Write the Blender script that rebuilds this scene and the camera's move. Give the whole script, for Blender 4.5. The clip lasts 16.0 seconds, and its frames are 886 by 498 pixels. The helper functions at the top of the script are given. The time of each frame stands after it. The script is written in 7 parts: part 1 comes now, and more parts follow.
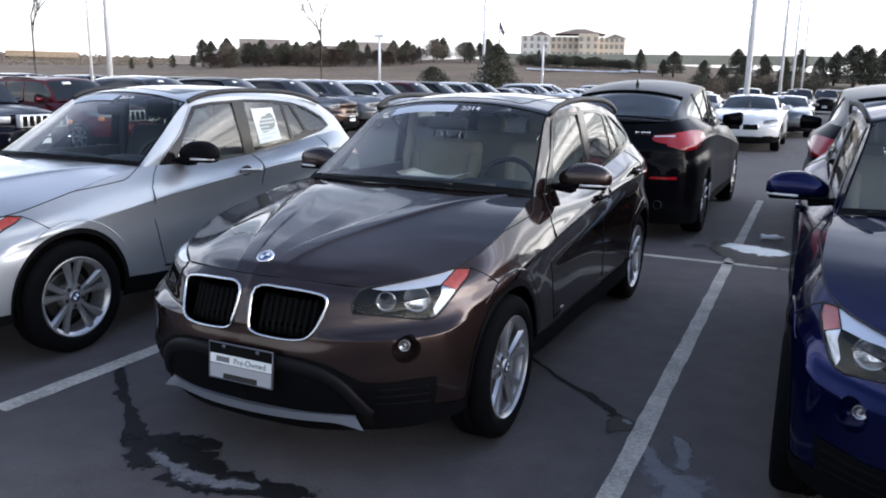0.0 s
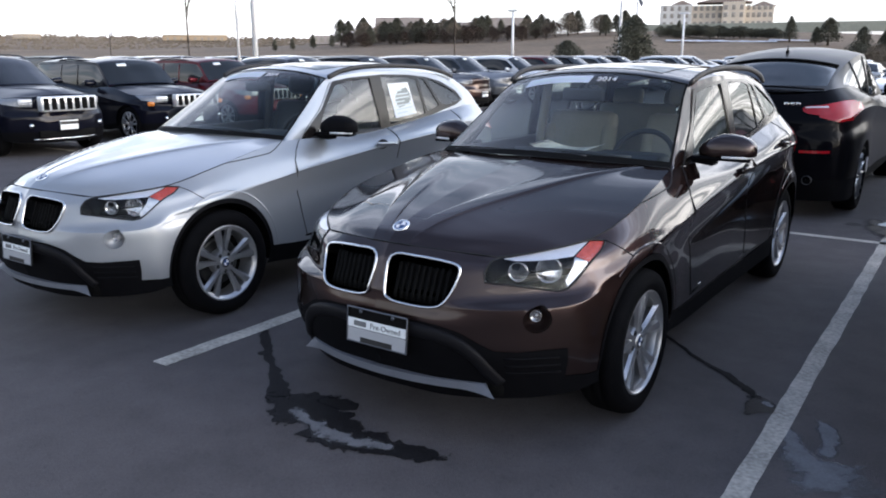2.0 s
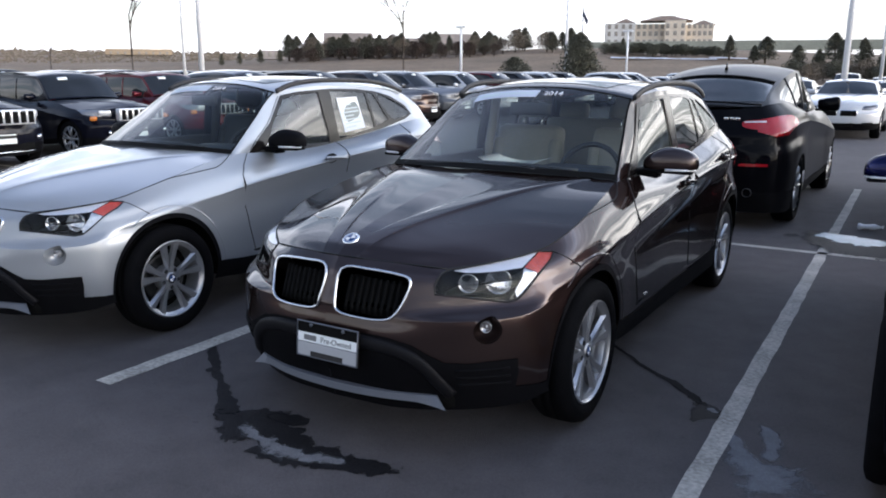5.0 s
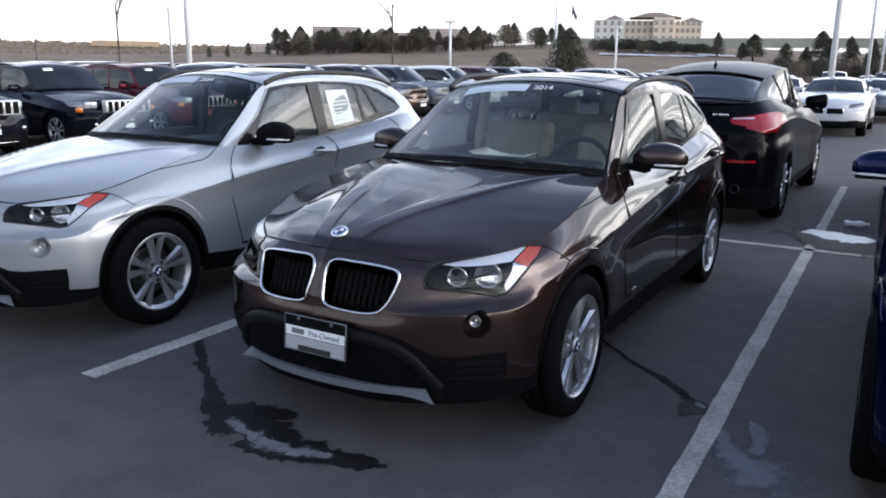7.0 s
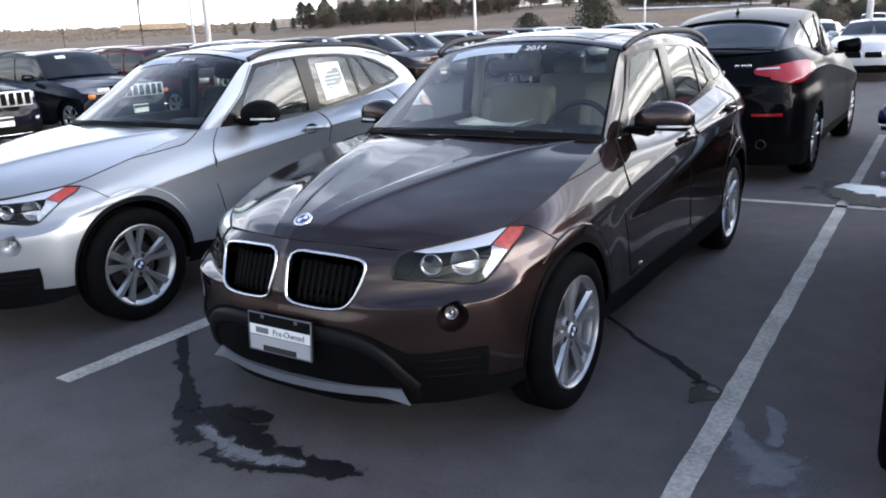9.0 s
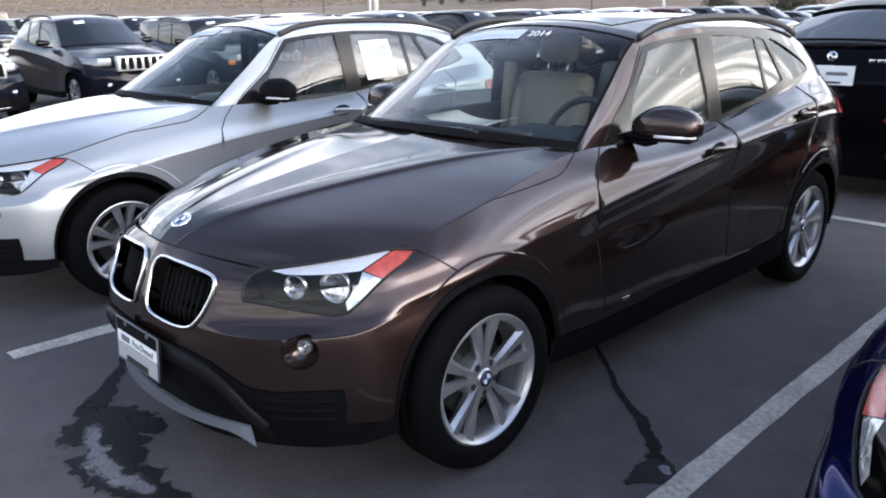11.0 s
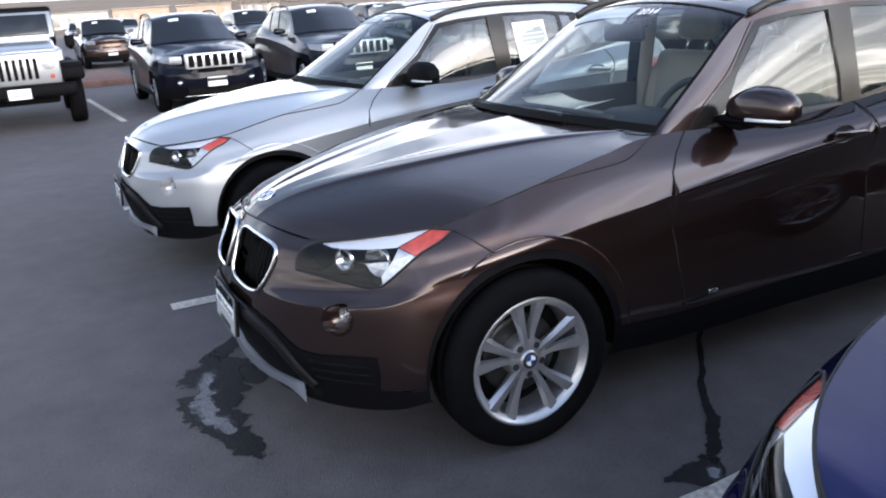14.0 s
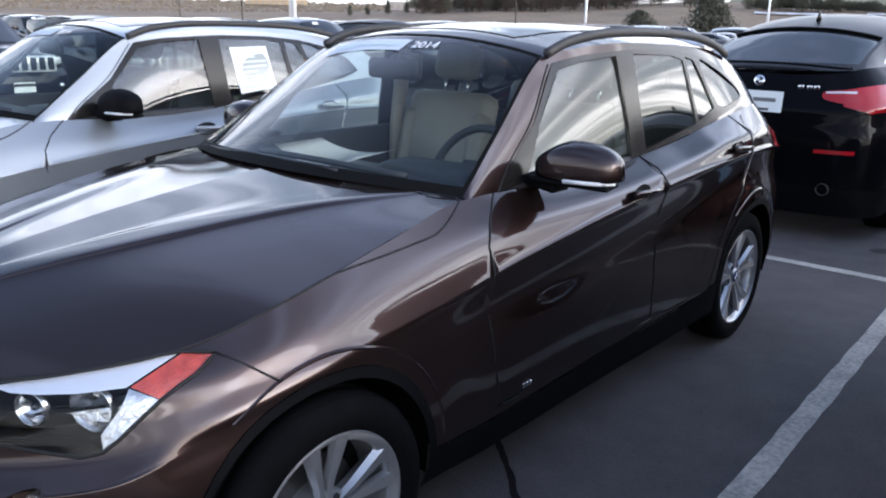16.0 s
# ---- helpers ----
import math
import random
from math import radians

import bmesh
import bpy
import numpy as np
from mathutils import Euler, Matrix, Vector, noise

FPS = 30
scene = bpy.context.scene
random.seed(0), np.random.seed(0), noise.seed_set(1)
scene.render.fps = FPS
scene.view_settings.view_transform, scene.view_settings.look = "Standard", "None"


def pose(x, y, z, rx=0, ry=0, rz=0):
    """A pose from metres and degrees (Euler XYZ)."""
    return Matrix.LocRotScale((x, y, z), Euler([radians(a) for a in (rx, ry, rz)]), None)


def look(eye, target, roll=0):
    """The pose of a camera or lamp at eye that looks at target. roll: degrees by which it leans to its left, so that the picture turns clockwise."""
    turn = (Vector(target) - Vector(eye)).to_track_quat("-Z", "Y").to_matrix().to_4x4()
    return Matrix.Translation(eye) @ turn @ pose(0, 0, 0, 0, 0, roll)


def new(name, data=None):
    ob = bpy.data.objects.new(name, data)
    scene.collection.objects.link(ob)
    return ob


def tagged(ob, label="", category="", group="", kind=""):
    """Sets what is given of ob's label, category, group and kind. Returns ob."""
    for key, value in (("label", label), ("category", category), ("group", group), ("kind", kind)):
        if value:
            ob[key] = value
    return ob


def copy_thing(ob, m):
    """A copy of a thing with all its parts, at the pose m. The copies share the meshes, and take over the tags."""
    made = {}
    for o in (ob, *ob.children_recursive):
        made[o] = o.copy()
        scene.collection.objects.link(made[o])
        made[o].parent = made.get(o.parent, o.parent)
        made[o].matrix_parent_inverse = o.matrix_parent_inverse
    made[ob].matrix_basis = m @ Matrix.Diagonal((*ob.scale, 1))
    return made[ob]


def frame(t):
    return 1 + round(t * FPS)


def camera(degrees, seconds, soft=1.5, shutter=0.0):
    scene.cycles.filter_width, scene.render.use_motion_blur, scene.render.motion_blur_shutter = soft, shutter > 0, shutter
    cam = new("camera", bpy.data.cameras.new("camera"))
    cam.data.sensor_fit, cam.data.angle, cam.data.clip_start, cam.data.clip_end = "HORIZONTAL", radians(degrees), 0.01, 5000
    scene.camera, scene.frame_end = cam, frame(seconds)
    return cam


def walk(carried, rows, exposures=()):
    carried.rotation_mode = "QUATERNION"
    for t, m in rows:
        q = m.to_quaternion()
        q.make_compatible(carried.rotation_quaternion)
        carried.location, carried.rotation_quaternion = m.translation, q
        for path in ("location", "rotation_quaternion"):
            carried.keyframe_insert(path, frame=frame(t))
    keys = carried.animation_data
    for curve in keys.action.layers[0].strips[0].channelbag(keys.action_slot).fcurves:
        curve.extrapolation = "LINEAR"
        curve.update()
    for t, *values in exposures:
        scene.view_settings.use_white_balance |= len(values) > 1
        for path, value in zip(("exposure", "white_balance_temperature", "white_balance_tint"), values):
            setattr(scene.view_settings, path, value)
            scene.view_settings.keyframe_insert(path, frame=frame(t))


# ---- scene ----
cam = camera(58.5, 16.0, 1.9, 0.25)
PATH = [
    (0, (2.06, -3.198, 1.599), (1.213, -1.434, 1.187), 1.1),
    (0.5, (2.06, -3.202, 1.584), (1.164, -1.466, 1.157), 0.6),
    (1, (2.057, -3.181, 1.59), (1.143, -1.466, 1.12), 1.1),
    (1.5, (2.051, -3.188, 1.592), (1.084, -1.507, 1.107), 0.3),
    (2, (2.061, -3.221, 1.577), (0.939, -1.634, 1.105), -0.1),
    (2.5, (2.065, -3.213, 1.579), (0.924, -1.65, 1.075), -0.4),
    (3, (2.064, -3.207, 1.591), (0.935, -1.629, 1.105), -0.4),
    (3.5, (2.068, -3.235, 1.578), (0.948, -1.627, 1.174), -0.5),
    (4, (2.074, -3.239, 1.572), (1.006, -1.601, 1.15), -0.0),
    (6.5, (2.061, -3.215, 1.562), (1.059, -1.542, 1.121), 0.4),
    (7, (2.058, -3.221, 1.559), (1.063, -1.545, 1.112), 0.7),
    (7.5, (2.035, -3.21, 1.557), (0.944, -1.61, 1.058), 0.7),
    (8, (2.008, -3.167, 1.548), (0.957, -1.552, 1.012), -0.1),
    (8.5, (2.054, -2.981, 1.552), (1.048, -1.333, 1.033), -0.3),
    (9, (2.104, -2.824, 1.548), (1.04, -1.214, 1.023), -2.6),
    (11.5, (2.647, -1.611, 1.552), (1.096, -0.488, 0.975), -0.7),
    (11.7, (2.690, -1.553, 1.555), (1.064, -0.541, 0.975), -0.8),
    (12, (2.843, -1.442, 1.545), (1.156, -0.582, 0.902), -0.1),
    (12.2, (2.902, -1.402, 1.565), (1.226, -0.577, 0.844), -0.5),
    (12.5, (2.987, -1.371, 1.563), (1.278, -0.61, 0.856), -2.3),
    (13, (2.994, -1.346, 1.565), (1.254, -0.617, 0.901), -4.3),
    (13.5, (3.007, -1.345, 1.562), (1.285, -0.553, 0.922), -3.8),
    (14, (2.99, -1.336, 1.556), (1.277, -0.496, 0.956), -3.6),
    (14.2, (2.940, -1.338, 1.570), (1.292, -0.371, 0.967), -3.0),
    (14.3, (2.899, -1.337, 1.567), (1.289, -0.311, 0.977), -2.8),
    (14.5, (2.812, -1.315, 1.568), (1.26, -0.162, 1.055), -2.6),
    (14.7, (2.701, -1.360, 1.556), (1.219, -0.118, 1.052), -2.2),
    (15, (2.593, -1.341, 1.555), (1.12, -0.119, 0.974), -0.7),
    (15.2, (2.500, -1.300, 1.541), (1.025, -0.068, 0.988), -0.6),
    (15.5, (2.386, -1.222, 1.532), (0.991, 0.134, 1.068), 0.2),
    (15.7, (2.303, -1.180, 1.523), (0.980, 0.244, 1.052), 0.6),
    (16, (2.165, -1.09, 1.525), (0.912, 0.37, 0.979), 1.0),
]
EXPOSURE = [(0, 1.07, 5900, 15), (8, 1.06, 5900, 15), (8.6, 1.22, 5920, 15), (9.1, 1.46, 6000, 15), (11.3, 1.62, 6040, 15), (14.5, 1.60, 5930, 15), (16, 1.40, 5720, 15)]
walk(cam, [(t, look(eye, target, roll)) for t, eye, target, roll in PATH], EXPOSURE)
# ---- end of camera ----
from mathutils.geometry import delaunay_2d_cdt

# ---------------------------------------------------------------- light
SUN_EL, SUN_AZ = 12.0, 78.0
world = bpy.data.worlds.new("sky")
scene.world = world
world.use_nodes = True
wn, wl = world.node_tree.nodes, world.node_tree.links
wbg = wn["Background"]
wbg.inputs["Strength"].default_value = 0.12
wsky = wn.new("ShaderNodeTexSky")
wsky.sky_type, wsky.sun_disc = "NISHITA", False
wsky.sun_elevation, wsky.sun_rotation = radians(SUN_EL), radians(SUN_AZ)
wsky.dust_density = 1.5
# high thin cloud in long streaks, closing to white towards the horizon
wtc = wn.new("ShaderNodeTexCoord")
wsep = wn.new("ShaderNodeSeparateXYZ")
wl.new(wtc.outputs["Generated"], wsep.inputs[0])
wdiv = wn.new("ShaderNodeVectorMath")
wdiv.operation = "DIVIDE"
wz = wn.new("ShaderNodeMath")
wz.operation = "MAXIMUM"
wz.inputs[1].default_value = 0.06
wcomb = wn.new("ShaderNodeCombineXYZ")
wl.new(wsep.outputs[2], wz.inputs[0])
for k in range(3):
    wl.new(wz.outputs[0], wcomb.inputs[k])
wl.new(wtc.outputs["Generated"], wdiv.inputs[0])
wl.new(wcomb.outputs[0], wdiv.inputs[1])
wmap = wn.new("ShaderNodeMapping")
wmap.inputs["Scale"].default_value = (0.28, 0.9, 1.0)
wmap.inputs["Rotation"].default_value = (0, 0, radians(68))
wl.new(wdiv.outputs[0], wmap.inputs["Vector"])
wno = wn.new("ShaderNodeTexNoise")
wno.inputs["Scale"].default_value = 1.3
wno.inputs["Detail"].default_value = 8.0
wno.inputs["Roughness"].default_value = 0.55
wno.inputs["Distortion"].default_value = 0.5
wl.new(wmap.outputs["Vector"], wno.inputs["Vector"])
wramp = wn.new("ShaderNodeMapRange")
wramp.interpolation_type = "SMOOTHSTEP"
wramp.inputs["From Min"].default_value = 0.40
wramp.inputs["From Max"].default_value = 0.62
wramp.inputs["To Min"].default_value = 0.36
wl.new(wno.outputs["Fac"], wramp.inputs["Value"])
whor = wn.new("ShaderNodeMapRange")
whor.inputs["From Min"].default_value = 0.0
whor.inputs["From Max"].default_value = 0.11
whor.inputs["To Min"].default_value = 1.0
whor.inputs["To Max"].default_value = 0.0
wl.new(wsep.outputs[2], whor.inputs["Value"])
wmaxi = wn.new("ShaderNodeMath")
wmaxi.operation = "MAXIMUM"
wl.new(wramp.outputs[0], wmaxi.inputs[0])
wl.new(whor.outputs[0], wmaxi.inputs[1])
wgain = wn.new("ShaderNodeValToRGB")
wgain.color_ramp.elements[0].position, wgain.color_ramp.elements[0].color = 0.0, (0.60, 0.585, 0.56, 1)
wgain.color_ramp.elements[1].position, wgain.color_ramp.elements[1].color = 1.0, (0.11, 0.145, 0.215, 1)
for at, col in ((0.12, (0.74, 0.72, 0.69, 1)), (0.27, (0.66, 0.67, 0.68, 1)), (0.42, (0.41, 0.44, 0.49, 1)), (0.60, (0.20, 0.235, 0.31, 1))):
    e = wgain.color_ramp.elements.new(at)
    e.color = col
wl.new(wsep.outputs[2], wgain.inputs["Fac"])
wsc = wn.new("ShaderNodeVectorMath")
wsc.operation = "SCALE"
wsc.inputs["Scale"].default_value = 13.0
# the veil of cloud glows on the side of the low sun
wdot = wn.new("ShaderNodeVectorMath")
wdot.operation = "DOT_PRODUCT"
wdot.inputs[1].default_value = (math.sin(radians(SUN_AZ)), math.cos(radians(SUN_AZ)), 0.35)
wl.new(wtc.outputs["Generated"], wdot.inputs[0])
wglow = wn.new("ShaderNodeMapRange")
wglow.interpolation_type = "SMOOTHSTEP"
wglow.inputs["From Min"].default_value = 0.0
wglow.inputs["From Max"].default_value = 1.0
wl.new(wdot.outputs["Value"], wglow.inputs["Value"])
wlit = wn.new("ShaderNodeValToRGB")
wlit.color_ramp.elements[0].position, wlit.color_ramp.elements[0].color = 0.0, (1.0, 0.93, 0.78, 1)
wlit.color_ramp.elements[1].position, wlit.color_ramp.elements[1].color = 1.0, (0.11, 0.14, 0.20, 1)
for at, col in ((0.10, (1.7, 1.58, 1.32, 1)), (0.26, (2.25, 2.12, 1.82, 1)), (0.38, (1.50, 1.52, 1.48, 1)), (0.50, (0.80, 0.90, 1.04, 1)), (0.62, (0.40, 0.49, 0.62, 1)), (0.80, (0.16, 0.20, 0.28, 1))):
    e = wlit.color_ramp.elements.new(at)
    e.color = col
wl.new(wsep.outputs[2], wlit.inputs["Fac"])
wside = wn.new("ShaderNodeMix")
wside.data_type = "RGBA"
wl.new(wglow.outputs[0], wside.inputs[0])
wl.new(wgain.outputs["Color"], wside.inputs[6])
wl.new(wlit.outputs["Color"], wside.inputs[7])
wmix = wn.new("ShaderNodeMix")
wmix.data_type = "RGBA"
wl.new(wmaxi.outputs[0], wmix.inputs[0])
wl.new(wsky.outputs["Color"], wmix.inputs[6])
# the unseen southern sky is dimmed, added to darken surfaces that face it
wsouth = wn.new("ShaderNodeVectorMath")
wsouth.operation = "DOT_PRODUCT"
wsouth.inputs[1].default_value = (0.0, -1.0, 0.0)
wl.new(wtc.outputs["Generated"], wsouth.inputs[0])
wsouthdim = wn.new("ShaderNodeMapRange")
wsouthdim.interpolation_type = "SMOOTHSTEP"
wsouthdim.inputs["From Min"].default_value = 0.0
wsouthdim.inputs["From Max"].default_value = 0.9
wsouthdim.inputs["To Min"].default_value = 1.0
wsouthdim.inputs["To Max"].default_value = 0.58
wl.new(wsouth.outputs["Value"], wsouthdim.inputs["Value"])
wdim = wn.new("ShaderNodeVectorMath")
wdim.operation = "SCALE"
wl.new(wside.outputs[2], wdim.inputs[0])
# thick and thin streaks in the veil
wthick = wn.new("ShaderNodeMapRange")
wthick.interpolation_type = "SMOOTHSTEP"
wthick.inputs["From Min"].default_value, wthick.inputs["From Max"].default_value = 0.36, 0.66
wthick.inputs["To Min"].default_value, wthick.inputs["To Max"].default_value = 0.72, 1.34
wl.new(wno.outputs["Fac"], wthick.inputs["Value"])
wboth = wn.new("ShaderNodeMath")
wboth.operation = "MULTIPLY"
wl.new(wsouthdim.outputs[0], wboth.inputs[0])
wl.new(wthick.outputs[0], wboth.inputs[1])
wl.new(wboth.outputs[0], wdim.inputs["Scale"])
wl.new(wdim.outputs[0], wsc.inputs[0])
wl.new(wsc.outputs[0], wmix.inputs[7])
wl.new(wmix.outputs[2], wbg.inputs["Color"])

sun = new("sun", bpy.data.lights.new("sun", "SUN"))
sun.data.energy = 0.5
sun.data.angle = radians(36)
sun.data.color = (1.0, 0.90, 0.78)
sun_az, sun_el = radians(SUN_AZ), radians(SUN_EL)
sun.matrix_world = look((0, 0, 0), (-math.sin(sun_az) * math.cos(sun_el), -math.cos(sun_az) * math.cos(sun_el), -math.sin(sun_el)))


# ---------------------------------------------------------------- materials
def mat(name, base, rough=0.5, metal=0.0, coat=0.0, var=0.0, scale=8.0, bump=0.0, bscale=60.0, spec=0.5, emit=None):
    """A principled surface with variation of tone at two sizes and a fine relief."""
    m = bpy.data.materials.new(name)
    m.use_nodes = True
    nt = m.node_tree
    b = nt.nodes["Principled BSDF"]
    b.inputs["Base Color"].default_value = (*base, 1)
    b.inputs["Roughness"].default_value = rough
    b.inputs["Metallic"].default_value = metal
    b.inputs["Coat Weight"].default_value = coat
    b.inputs["Coat Roughness"].default_value = 0.03
    b.inputs["Specular IOR Level"].default_value = spec
    if emit:
        b.inputs["Emission Color"].default_value = (*emit[:3], 1)
        b.inputs["Emission Strength"].default_value = emit[3]
    if var or bump:
        tc = nt.nodes.new("ShaderNodeTexCoord")
    if var:
        n1 = nt.nodes.new("ShaderNodeTexNoise")
        n1.inputs["Scale"].default_value = scale
        n1.inputs["Detail"].default_value = 6
        n2 = nt.nodes.new("ShaderNodeTexNoise")
        n2.inputs["Scale"].default_value = scale * 14
        n2.inputs["Detail"].default_value = 3
        ad = nt.nodes.new("ShaderNodeMath")
        ad.operation = "ADD"
        mr = nt.nodes.new("ShaderNodeMapRange")
        mr.inputs["From Min"].default_value = 0.7
        mr.inputs["From Max"].default_value = 1.3
        mr.inputs["To Min"].default_value = 1 - var
        mr.inputs["To Max"].default_value = 1 + var
        mx = nt.nodes.new("ShaderNodeMix")
        mx.data_type = "RGBA"
        mx.blend_type = "MULTIPLY"
        mx.inputs[0].default_value = 1
        mx.inputs[6].default_value = (*base, 1)
        nt.links.new(tc.outputs["Object"], n1.inputs["Vector"])
        nt.links.new(tc.outputs["Object"], n2.inputs["Vector"])
        nt.links.new(n1.outputs["Fac"], ad.inputs[0])
        nt.links.new(n2.outputs["Fac"], ad.inputs[1])
        nt.links.new(ad.outputs[0], mr.inputs["Value"])
        nt.links.new(mr.outputs[0], mx.inputs[7])
        nt.links.new(mx.outputs[2], b.inputs["Base Color"])
    if bump:
        n3 = nt.nodes.new("ShaderNodeTexNoise")
        n3.inputs["Scale"].default_value = bscale
        n3.inputs["Detail"].default_value = 4
        bp = nt.nodes.new("ShaderNodeBump")
        bp.inputs["Strength"].default_value = bump
        bp.inputs["Distance"].default_value = 0.01
        nt.links.new(tc.outputs["Object"], n3.inputs["Vector"])
        nt.links.new(n3.outputs["Fac"], bp.inputs["Height"])
        nt.links.new(bp.outputs["Normal"], b.inputs["Normal"])
    return m


def paint(name, base, metal=0.6, rough=0.32, coat=1.0, spec=0.5):
    """Metallic car paint: a flake layer under clear lacquer, with a thin film of dust."""
    m = mat(name, base, rough, metal, coat, spec=spec)
    nt = m.node_tree
    b = nt.nodes["Principled BSDF"]
    b.inputs["Specular Tint"].default_value = (*(min(1.0, 4 * c) for c in base), 1)
    tc = nt.nodes.new("ShaderNodeTexCoord")
    fl = nt.nodes.new("ShaderNodeTexNoise")
    fl.inputs["Scale"].default_value = 900
    du = nt.nodes.new("ShaderNodeTexNoise")
    du.inputs["Scale"].default_value = 5
    du.inputs["Detail"].default_value = 8
    mr = nt.nodes.new("ShaderNodeMapRange")
    mr.inputs["To Min"].default_value = 0.8
    mr.inputs["To Max"].default_value = 1.2
    mx = nt.nodes.new("ShaderNodeMix")
    mx.data_type = "RGBA"
    mx.blend_type = "MULTIPLY"
    mx.inputs[0].default_value = 1
    mx.inputs[6].default_value = (*base, 1)
    cr = nt.nodes.new("ShaderNodeMapRange")
    cr.inputs["From Min"].default_value = 0.35
    cr.inputs["From Max"].default_value = 0.75
    cr.inputs["To Min"].default_value = 0.02
    cr.inputs["To Max"].default_value = 0.09
    nt.links.new(tc.outputs["Object"], fl.inputs["Vector"])
    nt.links.new(tc.outputs["Object"], du.inputs["Vector"])
    nt.links.new(fl.outputs["Fac"], mr.inputs["Value"])
    nt.links.new(mr.outputs[0], mx.inputs[7])
    nt.links.new(mx.outputs[2], b.inputs["Base Color"])
    nt.links.new(du.outputs["Fac"], cr.inputs["Value"])
    nt.links.new(cr.outputs[0], b.inputs["Coat Roughness"])
    return m


def clear_glass(name, tint, f0=0.06):
    """A thin tinted pane: see-through, with a mirror gloss that grows at grazing angles."""
    m = bpy.data.materials.new(name)
    m.use_nodes = True
    nt = m.node_tree
    nt.nodes.remove(nt.nodes["Principled BSDF"])
    out = nt.nodes["Material Output"]
    tr = nt.nodes.new("ShaderNodeBsdfTransparent")
    tr.inputs["Color"].default_value = (*tint, 1)
    gl = nt.nodes.new("ShaderNodeBsdfGlossy")
    gl.inputs["Roughness"].default_value = 0.015
    lw = nt.nodes.new("ShaderNodeLayerWeight")
    lw.inputs["Blend"].default_value = 0.5
    pw = nt.nodes.new("ShaderNodeMath")
    pw.operation = "POWER"
    pw.inputs[1].default_value = 5.0
    fr = nt.nodes.new("ShaderNodeMath")
    fr.operation = "MULTIPLY_ADD"
    fr.inputs[1].default_value, fr.inputs[2].default_value = 1 - f0, f0
    nt.links.new(lw.outputs["Facing"], pw.inputs[0])
    nt.links.new(pw.outputs[0], fr.inputs[0])
    mx = nt.nodes.new("ShaderNodeMixShader")
    nt.links.new(fr.outputs[0], mx.inputs[0])
    nt.links.new(tr.outputs[0], mx.inputs[1])
    nt.links.new(gl.outputs[0], mx.inputs[2])
    nt.links.new(mx.outputs[0], out.inputs["Surface"])
    return m


